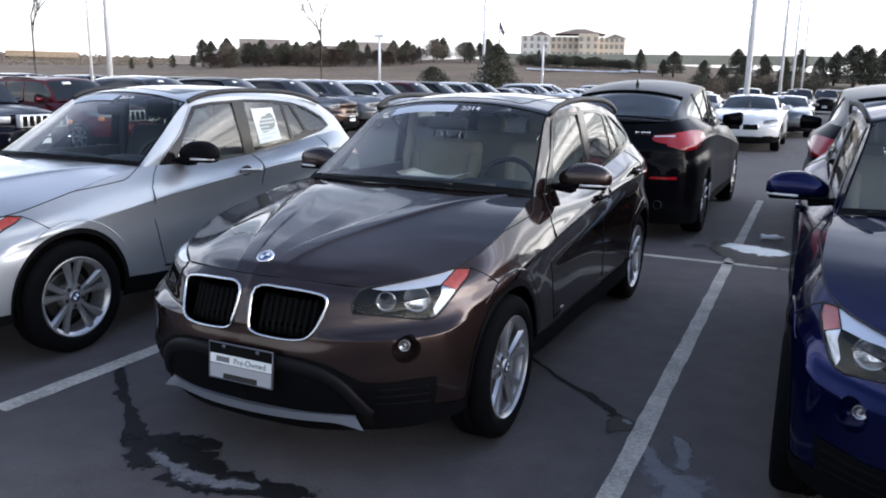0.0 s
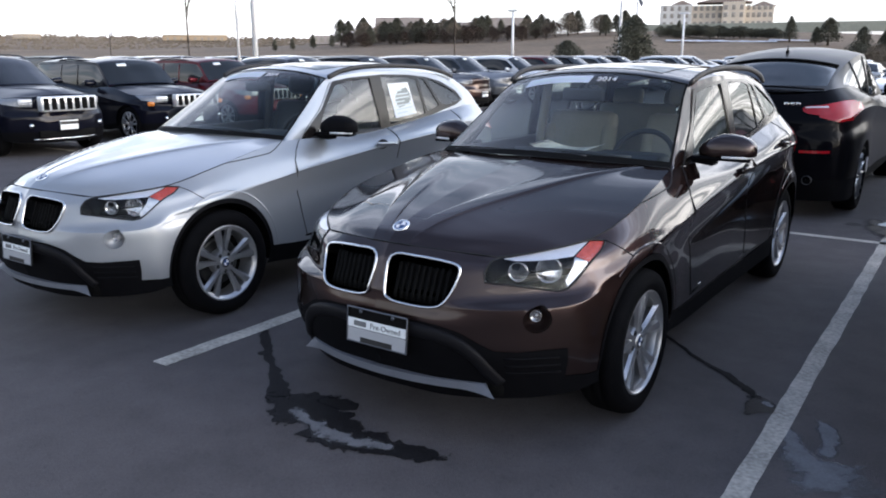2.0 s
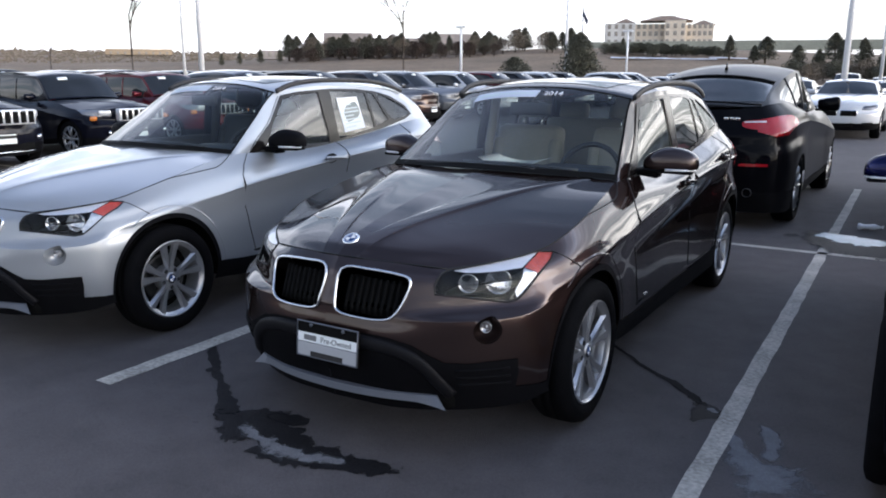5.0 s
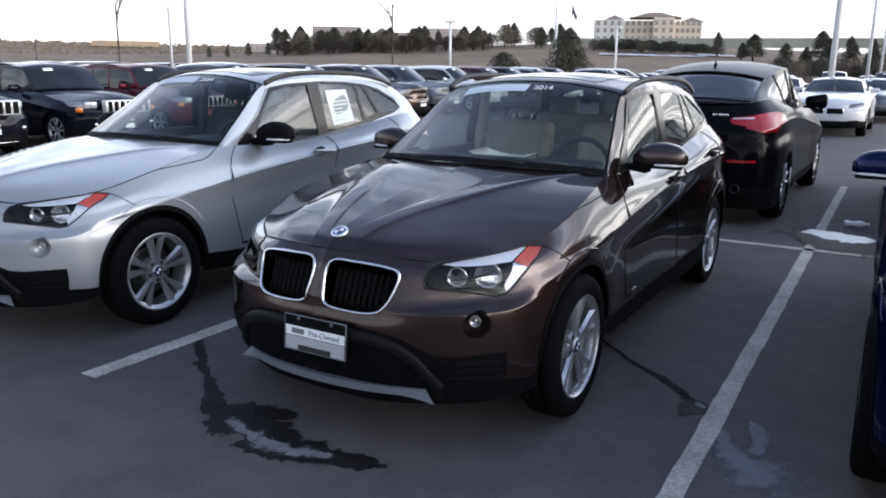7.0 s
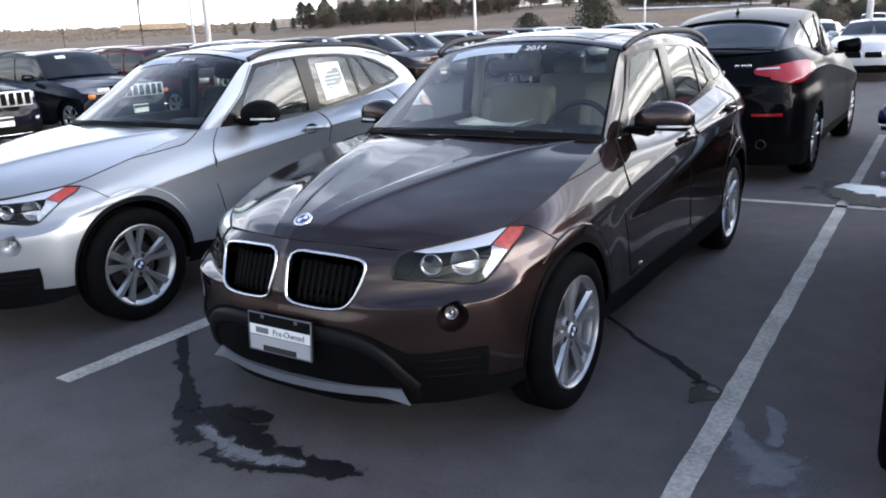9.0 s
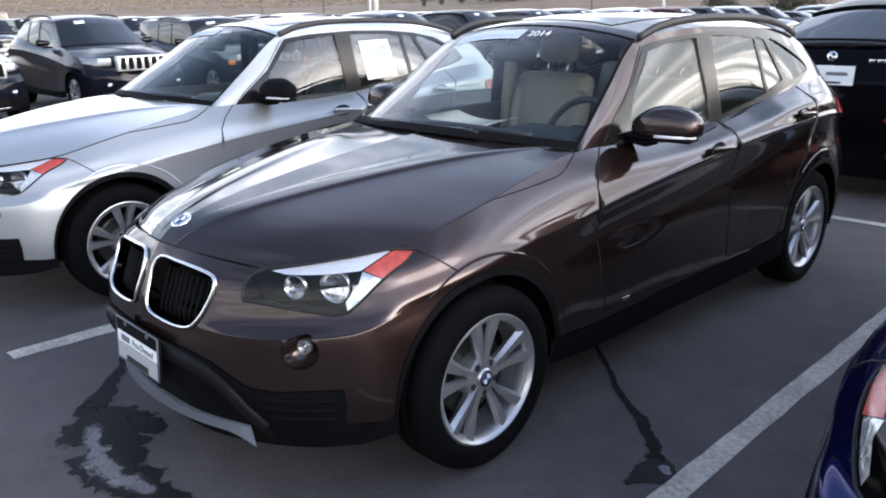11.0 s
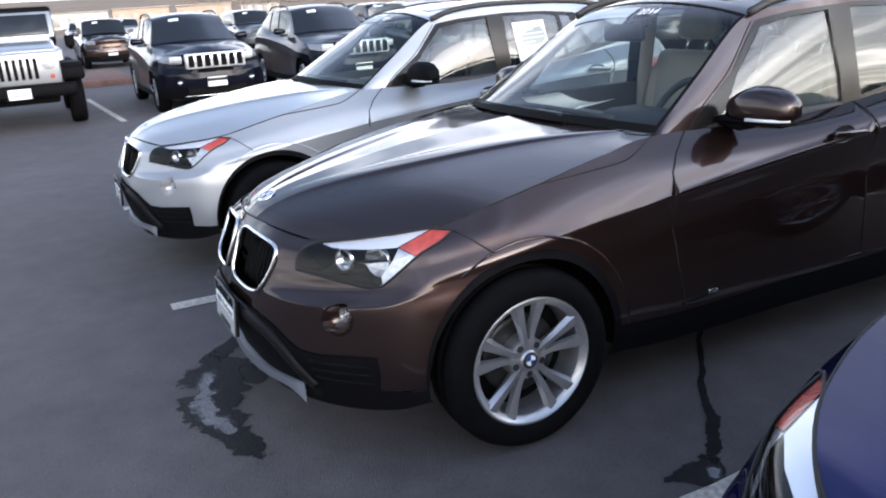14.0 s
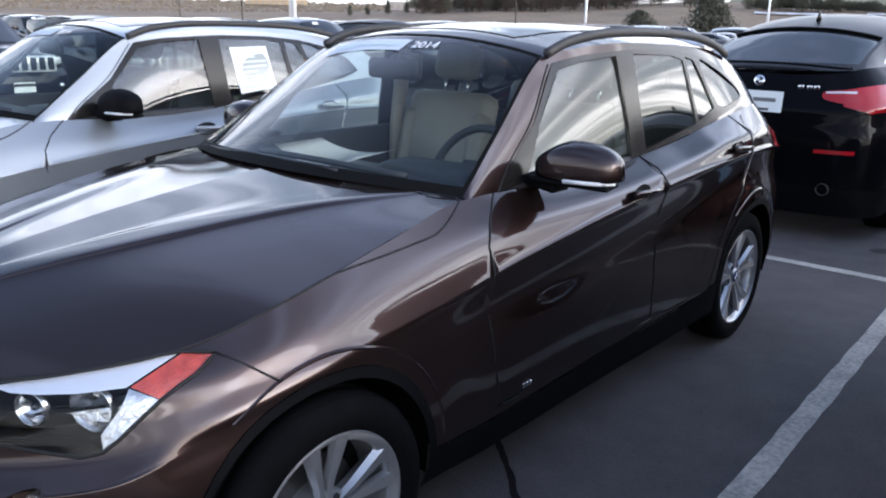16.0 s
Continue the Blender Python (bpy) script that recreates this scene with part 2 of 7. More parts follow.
M = {
    "brown": paint("brown_paint", (0.041, 0.0255, 0.0232), 0.84, 0.31, 1.0, 0.05),
    "silver": paint("silver_paint", (0.335, 0.355, 0.38), 0.5, 0.38),
    "blue": paint("blue_paint", (0.004, 0.007, 0.055), 0.75, 0.24, 0.45, 0.1),
    "black": paint("black_paint", (0.0030, 0.0030, 0.0042), 0.0, 0.3, 0.18, 0.04),
    "navy": paint("navy_paint", (0.0045, 0.005, 0.0105), 0.1, 0.3, 0.45, 0.1),
    "white": paint("white_paint", (0.60, 0.61, 0.63), 0.0, 0.3),
    "grey": paint("grey_paint", (0.10, 0.105, 0.115), 0.6, 0.35),
    "red": paint("maroon_paint", (0.085, 0.008, 0.014), 0.4, 0.3, 0.4, 0.15),
    "clad": mat("black_plastic", (0.0042, 0.0042, 0.0052), 0.6, var=0.2, scale=20, bump=0.15, bscale=400, spec=0.06),
    "bar": mat("satin_black_plastic", (0.0075, 0.0075, 0.009), 0.5, var=0.15, scale=30, spec=0.12),
    # shade of wells, slots and openings is put into this near-black; also black trim
    "void": mat("shade_and_trim_black", (0.004, 0.004, 0.004), 0.8, spec=0.1),
    "gloss": mat("gloss_black_trim", (0.012, 0.0105, 0.010), 0.2, spec=0.3),
    "lampgrey": mat("grey_lamp_lens", (0.30, 0.31, 0.33), 0.2, 0.5, var=0.2, scale=30),
    "gap": mat("panel_gap", (0.004, 0.004, 0.004), 0.7),
    "chrome": mat("chrome", (0.75, 0.76, 0.78), 0.12, 1.0),
    "satin": mat("satin_silver", (0.11, 0.12, 0.145), 0.48, 0.4, var=0.06),
    "alloy": mat("alloy", (0.43, 0.435, 0.45), 0.33, 0.8, var=0.08, scale=12),
    "tyre": mat("tyre_rubber", (0.0045, 0.0045, 0.0052), 0.85, var=0.25, scale=10, bump=0.3, bscale=90, spec=0.05),
    "glass": clear_glass("side_glass", (0.66, 0.72, 0.68), 0.10),
    "rearglass": clear_glass("privacy_glass", (0.34, 0.38, 0.37), 0.12),
    "wind": clear_glass("windscreen_glass", (0.86, 0.92, 0.91), 0.055),
    "lens": clear_glass("lamp_lens", (0.95, 0.96, 0.97), 0.03),
    "dark": mat("tinted_glass", (0.012, 0.014, 0.016), 0.03, 0.0, 0.0, spec=0.55),
    "orange": mat("orange_lens", (0.62, 0.20, 0.03), 0.15, 0.0, 0.8),
    "amber": mat("amber_lens", (0.46, 0.055, 0.032), 0.12, 0.0, 0.8, var=0.3, scale=50, bump=0.5, bscale=200),
    "redlens": mat("red_lens", (0.32, 0.008, 0.014), 0.15, 0.0, 0.4),
    "beige": mat("beige_leather", (0.27, 0.25, 0.22), 0.5, var=0.1, scale=6, bump=0.1),
    "trimdark": mat("dark_trim", (0.02, 0.02, 0.022), 0.6, var=0.15),
    "paper": mat("paper", (0.86, 0.89, 0.89), 0.8, var=0.03),
    "stickerblue": mat("pale_sticker", (0.66, 0.70, 0.78), 0.5, var=0.03),
    "ink": mat("black_ink", (0.02, 0.02, 0.02), 0.6),
    "inkgrey": mat("grey_ink", (0.16, 0.165, 0.17), 0.6),
    "card": mat("grey_card", (0.40, 0.41, 0.43), 0.6, var=0.05),
    "inkpale": mat("pale_print", (0.66, 0.74, 0.76), 0.7),
    "whiteink": mat("white_ink", (0.80, 0.80, 0.82), 0.6),
    "steel": mat("brake_steel", (0.06, 0.06, 0.06), 0.45, 0.8, var=0.2, scale=20),
    "fluted": mat("fluted_lens", (0.58, 0.59, 0.61), 0.16, 0.7, var=0.3, scale=40, bump=0.35, bscale=70),
    "bowlwall": mat("grey_reflector", (0.55, 0.56, 0.58), 0.16, 0.95, var=0.35, scale=40, bump=0.6, bscale=38),
    "bowl": mat("faceted_reflector", (0.62, 0.63, 0.65), 0.2, 0.95, bump=0.18, bscale=60),
    "smoked": mat("smoked_reflector", (0.10, 0.105, 0.12), 0.25, 0.8, var=0.2, scale=30),
    "fogglass": mat("fog_lamp_glass", (0.42, 0.42, 0.43), 0.2, 0.8, var=0.2, scale=30),
    "brow": mat("lamp_brow", (0.70, 0.72, 0.78), 0.3, 0.3),
    "roundlens": mat("pale_round_lens", (0.62, 0.64, 0.66), 0.2, 0.35, var=0.25, scale=30),
    "bluedot": mat("blue_enamel", (0.02, 0.06, 0.19), 0.25, 0.0, 0.6),
}


# ---------------------------------------------------------------- mesh helpers
def part(name, data, material, parent=None, label="", smooth=True, m=None):
    if isinstance(data, bmesh.types.BMesh):
        me = bpy.data.meshes.new(name)
        data.to_mesh(me)
        data.free()
    else:
        me = data
    if smooth:
        me.shade_smooth()
    if material and not me.materials:
        me.materials.append(material)
    ob = new(name, me)
    if m is not None:
        ob.matrix_basis = m
    if parent:
        ob.parent = parent
    if label:
        tagged(ob, label)
    return ob


def mesh_of(name, verts, faces, normals=None):
    me = bpy.data.meshes.new(name)
    me.from_pydata([tuple(map(float, v)) for v in verts], [], [tuple(map(int, f)) for f in faces])
    me.update()
    me.shade_smooth()
    if normals is not None:
        me.normals_split_custom_set_from_vertices([tuple(map(float, n)) for n in normals])
    return me


def box(bm, cx, cy, cz, sx, sy, sz, bevel=0.0, m=None):
    r = bmesh.ops.create_cube(bm, size=1.0)
    vs = r["verts"]
    bmesh.ops.scale(bm, vec=(sx, sy, sz), verts=vs)
    if bevel:
        es = list({e for v in vs for e in v.link_edges})
        g = bmesh.ops.bevel(bm, geom=es, offset=bevel, segments=2, profile=0.5, affect="EDGES")
        vs = list({v for f in g["faces"] for v in f.verts} | {v for v in vs if v.is_valid})
    if m is not None:
        bmesh.ops.transform(bm, matrix=m, verts=vs)
    bmesh.ops.translate(bm, vec=(cx, cy, cz), verts=vs)
    return vs


def cyl(bm, p, q, r1, r2=None, seg=16, caps=True):
    p, q = Vector(p), Vector(q)
    d = q - p
    g = bmesh.ops.create_cone(bm, cap_ends=caps, segments=seg, radius1=r1, radius2=r1 if r2 is None else r2, depth=d.length)
    m = Matrix.Translation((p + q) / 2) @ d.to_track_quat("Z", "Y").to_matrix().to_4x4()
    bmesh.ops.transform(bm, matrix=m, verts=g["verts"])
    return g["verts"]


def tube(bm, pts, r, closed=False, seg=6, flat=1.0, up=Vector((0, 0, 1))):
    """A round or flattened bar along a line of points."""
    pts = [Vector(p) for p in pts]
    n = len(pts)
    rings = []
    for i, p in enumerate(pts):
        a = pts[(i - 1) % n] if closed or i > 0 else p
        b = pts[(i + 1) % n] if closed or i < n - 1 else p
        t = (b - a).normalized()
        s = t.cross(up)
        s = s.normalized() if s.length > 1e-4 else t.orthogonal().normalized()
        w = s.cross(t)
        rings.append([bm.verts.new(p + r * (math.cos(k * math.tau / seg) * s + flat * math.sin(k * math.tau / seg) * w)) for k in range(seg)])
    for i in range(n if closed else n - 1):
        A, B = rings[i], rings[(i + 1) % n]
        for k in range(seg):
            bm.faces.new((A[k], A[(k + 1) % seg], B[(k + 1) % seg], B[k]))
    if not closed:
        bm.faces.new(rings[0][::-1])
        bm.faces.new(rings[-1])
    bmesh.ops.recalc_face_normals(bm, faces=bm.faces)


def lathe(bm, prof, seg=48, axis="X"):
    """Turn a profile of (radius, along) about an axis."""
    rings = []
    for r, a in prof:
        ring = []
        for k in range(seg):
            t = k * math.tau / seg
            c, s = r * math.cos(t), r * math.sin(t)
            ring.append(bm.verts.new((a, c, s) if axis == "X" else (c, a, s) if axis == "Y" else (c, s, a)))
        rings.append(ring)
    for A, B in zip(rings, rings[1:]):
        for k in range(seg):
            bm.faces.new((A[k], A[(k + 1) % seg], B[(k + 1) % seg], B[k]))
    bmesh.ops.recalc_face_normals(bm, faces=bm.faces)


def empty(name, label, category, m=None, group="", kind=""):
    ob = new(name)
    ob.empty_display_size = 0.2
    if m is not None:
        ob.matrix_basis = m
    return tagged(ob, label, category, group, kind)


# ---------------------------------------------------------------- smooth surfaces from design lines
def cr_weights(t, n):
    i = np.clip(np.floor(t).astype(int), 0, n - 2)
    f = t - i
    w = np.stack([-0.5 * f + f**2 - 0.5 * f**3, 1 - 2.5 * f**2 + 1.5 * f**3, 0.5 * f + 2 * f**2 - 1.5 * f**3, -0.5 * f**2 + 0.5 * f**3], -1)
    return i, w


def cr_curve(P, t):
    P = np.asarray(P, float)
    n = len(P)
    E = np.concatenate([[2 * P[0] - P[1]], P, [2 * P[-1] - P[-2]]])
    i, w = cr_weights(np.asarray(t, float), n)
    return sum(w[..., k, None] * E[i + k] for k in range(4))


class Net:
    """A smooth sheet through a net of design points, u along the first index and v along the second."""

    def __init__(self, P, out=1):
        P = np.asarray(P, float)
        self.out = out
        P = np.concatenate([2 * P[:1] - P[1:2], P, 2 * P[-1:] - P[-2:-1]], 0)
        self.E = np.concatenate([2 * P[:, :1] - P[:, 1:2], P, 2 * P[:, -1:] - P[:, -2:-1]], 1)
        self.nu, self.nv = self.E.shape[0] - 2, self.E.shape[1] - 2

    def at(self, uv):
        uv = np.asarray(uv, float)
        i, wu = cr_weights(uv[..., 0], self.nu)
        j, wv = cr_weights(uv[..., 1], self.nv)
        return sum(wu[..., a, None] * wv[..., b, None] * self.E[i + a, j + b] for a in range(4) for b in range(4))

    def normal(self, uv):
        uv = np.asarray(uv, float)
        h = 1e-3
        n = np.cross(self.at(uv + (h, 0)) - self.at(uv - (h, 0)), self.at(uv + (0, h)) - self.at(uv - (0, h)))
        return self.out * n / np.maximum(np.linalg.norm(n, axis=-1, keepdims=True), 1e-12)

    def find(self, pts, w=(1, 1, 1), u0=0.0, u1=None):
        """The u, v nearest to points; w weighs the axes, so that a zero looks along that axis."""
        u1 = self.nu - 1 if u1 is None else u1
        pts, w = np.asarray(pts, float), np.asarray(w, float)
        U, V = np.meshgrid(np.linspace(u0, u1, 160), np.linspace(0, self.nv - 1, 90), indexing="ij")
        uv = np.stack([U, V], -1).reshape(-1, 2)
        S = self.at(uv) * w
        out = []
        for p in pts:
            q = uv[np.argmin(((S - p * w) ** 2).sum(1))].copy()
            for _ in range(6):
                h = 1e-3
                r = (self.at(q) - p) * w
                J = np.stack([(self.at(q + (h, 0)) - self.at(q - (h, 0))) * w, (self.at(q + (0, h)) - self.at(q - (0, h))) * w], 1) / (2 * h)
                q = q - np.clip(np.linalg.lstsq(J, r, rcond=1e-6)[0], -0.2, 0.2)
                q = np.clip(q, (u0, 0), (u1, self.nv - 1))
            out.append(q)
        return np.array(out)


def inside(q, poly):
    x, y = q[:, 0], q[:, 1]
    odd = np.zeros(len(q), bool)
    for (x0, y0), (x1, y1) in zip(poly, np.roll(poly, -1, 0)):
        c = (y0 > y) != (y1 > y)
        odd ^= c & (x < (x1 - x0) * (y - y0) / (y1 - y0 + 1e-15) + x0)
    return odd


def smooth_poly(P, per=6, closed=True):
    """A rounded outline through corner points."""
    P = np.asarray(P, float)
    n = len(P)
    if closed:
        E = np.concatenate([P[-1:], P, P[:2]])
        t = np.arange(n * per) / per
    else:
        E = np.concatenate([[2 * P[0] - P[1]], P, [2 * P[-1] - P[-2]]])
        t = np.arange((n - 1) * per + 1) / per
    i = np.minimum(np.floor(t).astype(int), n - 1 if closed else n - 2)
    f = (t - i)[:, None]
    a, b, c, d = E[i], E[i + 1], E[i + 2], E[i + 3]
    return 0.5 * (2 * b + (c - a) * f + (2 * a - 5 * b + 4 * c - d) * f**2 + (3 * b - a - 3 * c + d) * f**3)


def cut(net, us, vs, outlines):
    """Triangulate a sheet along outlines in u, v. Gives {name: (uv, faces)}; the rest is 'body'. The first outline that holds a face takes it."""
    U, V = np.meshgrid(us, vs, indexing="ij")
    pts = [tuple(p) for p in np.stack([U, V], -1).reshape(-1, 2)]
    nv = len(vs)
    edges = []
    border = [i * nv for i in range(len(us))] + [(len(us) - 1) * nv + j for j in range(1, nv)]
    border += [i * nv + nv - 1 for i in range(len(us) - 2, -1, -1)] + list(range(nv - 2, 0, -1))
    edges += list(zip(border, border[1:] + border[:1]))
    for _, o in outlines:
        k = len(pts)
        pts += [tuple(p) for p in o]
        edges += [(k + i, k + (i + 1) % len(o)) for i in range(len(o))]
    vo, _, fo, *_ = delaunay_2d_cdt([Vector(p) for p in pts], edges, [], 0, 1e-5)
    vo = np.array([tuple(v) for v in vo])
    fo = np.array([f for f in fo if len(f) == 3])
    mid = vo[fo].mean(1)
    left = np.ones(len(fo), bool)
    out = {}
    for name, o in outlines:
        hit = inside(mid, np.asarray(o)) & left
        left &= ~hit
        out[name] = (vo, np.concatenate([out[name][1], fo[hit]]) if name in out else fo[hit])
    out["body"] = (vo, fo[left])
    return out


def sheet(name, net, uvf, side=1, push=0.0, both=False):
    """A mesh of some faces of a sheet; side -1 mirrors it, both joins the two."""
    uv, f = uvf
    used, inv = np.unique(f, return_inverse=True)
    f = inv.reshape(-1, 3)[:, :: net.out]
    q = uv[used]
    n = net.normal(q)
    v = net.at(q) + push * n
    flip = np.array([-1, 1, 1])
    if both:
        v = np.concatenate([v, v * flip])
        f = np.concatenate([f, f[:, ::-1] + len(q)])
        n = np.concatenate([n, n * flip])
    elif side < 0:
        v, f, n = v * flip, f[:, ::-1], n * flip
    return mesh_of(name, v, f, n)


def patch(name, net, pts, w, u0, u1, push, material, parent, flip=(1, 1, 1), label="", per=3, n=7):
    """A lens, label or strip that lies on a sheet within an outline."""
    uv = net.find(smooth_poly(pts, per) if per > 1 else pts, w, u0, u1)
    a, b = uv.min(0) - .01, uv.max(0) + .01
    got = cut(net, np.linspace(a[0], b[0], n), np.linspace(a[1], b[1], n), [("in", uv)])["in"]
    return part(name, sheet(name, net, got, -1 if flip[0] < 0 else 1, push), material, parent, label)


# ---------------------------------------------------------------- cars
def wrap_lines(taper=True):
    """Nine lines round the body, from the nose's middle along the side to the tail's middle: sill, cladding, bumper, hollow, under, swage, over, edge, belt."""
    bottom = [(0, -.74, .21), (.3, -.71, .21), (.56, -.60, .22), (.74, -.46, .24), (.82, -.33, .27), (.87, 0, .27), (.82, .42, .25), (.80, .75, .22), (.80, 1.4, .22), (.81, 2, .22), (.84, 2.4, .25), (.85, 2.76, .28), (.83, 3.12, .28), (.78, 3.4, .28), (.62, 3.52, .28), (.3, 3.57, .28), (0, 3.58, .28)]
    clad = [(0, -.795, .40), (.30, -.77, .40), (.57, -.665, .40), (.755, -.49, .40), (.835, -.33, .40), (.880, 0, .40), (.852, .42, .37), (.830, .75, .34), (.815, 1.4, .34), (.825, 2, .35), (.855, 2.4, .40), (.855, 2.76, .44), (.85, 3.12, .44), (.80, 3.42, .44), (.64, 3.58, .44), (.3, 3.63, .44), (0, 3.64, .44)]
    bump = [(0, -.805, .52), (.30, -.78, .52), (.57, -.67, .53), (.75, -.50, .55), (.83, -.32, .57), (.880, 0, .58), (.853, .42, .57), (.828, .75, .58), (.814, 1.4, .60), (.82, 2, .64), (.85, 2.4, .70), (.866, 2.76, .72), (.845, 3.12, .70), (.80, 3.42, .68), (.64, 3.58, .66), (.3, 3.63, .65), (0, 3.64, .65)]
    swage = [(0, -.785, .64), (.29, -.76, .64), (.55, -.610, .645), (.737, -.435, .665), (.815, -.28, .70), (.864, 0, .75), (.856, .4, .788), (.850, .75, .834), (.846, 1.4, .897), (.852, 2.0, .945), (.860, 2.4, .968), (.855, 2.76, .975), (.83, 3.12, .955), (.77, 3.40, .90), (.62, 3.54, .88), (.3, 3.60, .87), (0, 3.61, .87)]
    edge = [(0, -.735, .765), (.29, -.71, .76), (.530, -.575, .765), (.700, -.405, .783), (.780, -.232, .797), (.817, 0, .835), (.808, .4, .893), (.797, .75, .934), (.794, 1.4, .961), (.804, 2.0, 1.005), (.817, 2.4, 1.048), (.822, 2.76, 1.060), (.785, 3.1, 1.055), (.70, 3.38, 1.03), (.56, 3.50, 1.01), (.28, 3.55, .99), (0, 3.56, .99)]
    belt = [(0, -.70, .82), (.28, -.66, .81), (.460, -.570, .793), (.622, -.408, .818), (.722, -.228, .847), (.765, 0, .905), (.745, .40, .985), (.715, .70, 1.025), (.705, 1.4, 1.01), (.710, 2.0, 1.05), (.712, 2.4, 1.10), (.706, 2.76, 1.14), (.685, 3.1, 1.16), (.61, 3.35, 1.15), (.5, 3.45, 1.12), (.25, 3.50, 1.10), (0, 3.51, 1.10)]
    bottom, clad, bump, swage, edge, belt = (np.array(a, float) for a in (bottom, clad, bump, swage, edge, belt))
    # the swage is a sharp crease along the doors, over a hollow flank
    k = np.clip((np.arange(17) - 5.3) / 2.2, 0, 1) * np.clip((14.0 - np.arange(17)) / 2, 0, 1)
    low = bump + (swage - bump) * .5
    low[:, 0] -= k * .024
    under = swage + (0, 0, -.024) * np.ones((17, 1))
    under[:, 0] -= k * .011
    over = swage + (0, 0, .016) * np.ones((17, 1))
    over[:, 0] -= k * .011
    flat = 1 - np.clip(k * 3, 0, 1)[:, None]
    low = low * (1 - flat) + (bump + (swage - bump) * .62) * flat
    # a ledge under the headlamp
    low[2], low[3] = (.567, -.660, .606), (.754, -.474, .617)
    under = under * (1 - flat) + (low + (swage - low) * .5) * flat
    low[2], low[3] = (.570, -.668, .604), (.758, -.480, .616)
    under[2], under[3] = (.568, -.659, .616), (.754, -.470, .628)
    over = over * (1 - flat) + (swage + (edge - swage) * .42) * flat
    lines = np.array([bottom, clad, bump, low, under, swage, over, edge, belt], float)
    # the tail draws in
    for i, kx, dy in ((12, .975, 0), (13, .92, -.02), (14, .90, -.025)) if taper else ():
        lines[:, i, 0] *= kx
        lines[:, i, 1] += dy
    return lines


ROOFS = {  # middle line and side arch, from the windscreen's foot to the tailgate's foot
    "wagon": ([(0, .50, 1.06), (0, .87, 1.28), (0, 1.22, 1.475), (0, 1.5, 1.52), (0, 1.8, 1.535), (0, 2.3, 1.53), (0, 2.75, 1.505), (0, 3.14, 1.455), (0, 3.33, 1.29), (0, 3.48, 1.11)],
              [(.705, .70, 1.03), (.635, .98, 1.22), (.572, 1.26, 1.41), (.59, 1.45, 1.448), (.61, 1.78, 1.468), (.60, 2.3, 1.455), (.578, 2.7, 1.425), (.565, 3.0, 1.355), (.570, 3.20, 1.25), (.550, 3.33, 1.145)]),
    "coupe": ([(0, .50, 1.06), (0, .87, 1.28), (0, 1.22, 1.47), (0, 1.5, 1.52), (0, 1.8, 1.525), (0, 2.3, 1.48), (0, 2.75, 1.39), (0, 3.05, 1.29), (0, 3.28, 1.20), (0, 3.50, 1.12)],
              [(.705, .70, 1.03), (.635, .98, 1.22), (.572, 1.26, 1.41), (.58, 1.45, 1.448), (.59, 1.78, 1.455), (.575, 2.25, 1.40), (.56, 2.65, 1.32), (.56, 2.95, 1.25), (.58, 3.18, 1.19), (.61, 3.36, 1.14)]),
    "sedan": ([(0, .50, 1.03), (0, .90, 1.22), (0, 1.25, 1.36), (0, 1.5, 1.40), (0, 1.8, 1.41), (0, 2.2, 1.38), (0, 2.5, 1.31), (0, 2.75, 1.20), (0, 3.0, 1.12), (0, 3.49, 1.09)],
              [(.705, .70, 1.02), (.635, .98, 1.17), (.565, 1.28, 1.31), (.57, 1.45, 1.34), (.58, 1.78, 1.35), (.57, 2.2, 1.32), (.57, 2.5, 1.25), (.60, 2.75, 1.18), (.63, 3.0, 1.14), (.61, 3.36, 1.12)]),
    "boxy": ([(0, .62, 1.08), (0, .84, 1.28), (0, 1.08, 1.50), (0, 1.3, 1.55), (0, 1.7, 1.56), (0, 2.3, 1.56), (0, 2.9, 1.55), (0, 3.34, 1.53), (0, 3.44, 1.32), (0, 3.50, 1.11)],
             [(.70, .74, 1.05), (.67, .93, 1.25), (.63, 1.15, 1.45), (.635, 1.35, 1.49), (.64, 1.75, 1.50), (.64, 2.3, 1.50), (.635, 2.85, 1.49), (.62, 3.28, 1.46), (.61, 3.34, 1.30), (.61, 3.36, 1.14)]),
}


ROOFS["utility"] = ROOFS["wagon"]


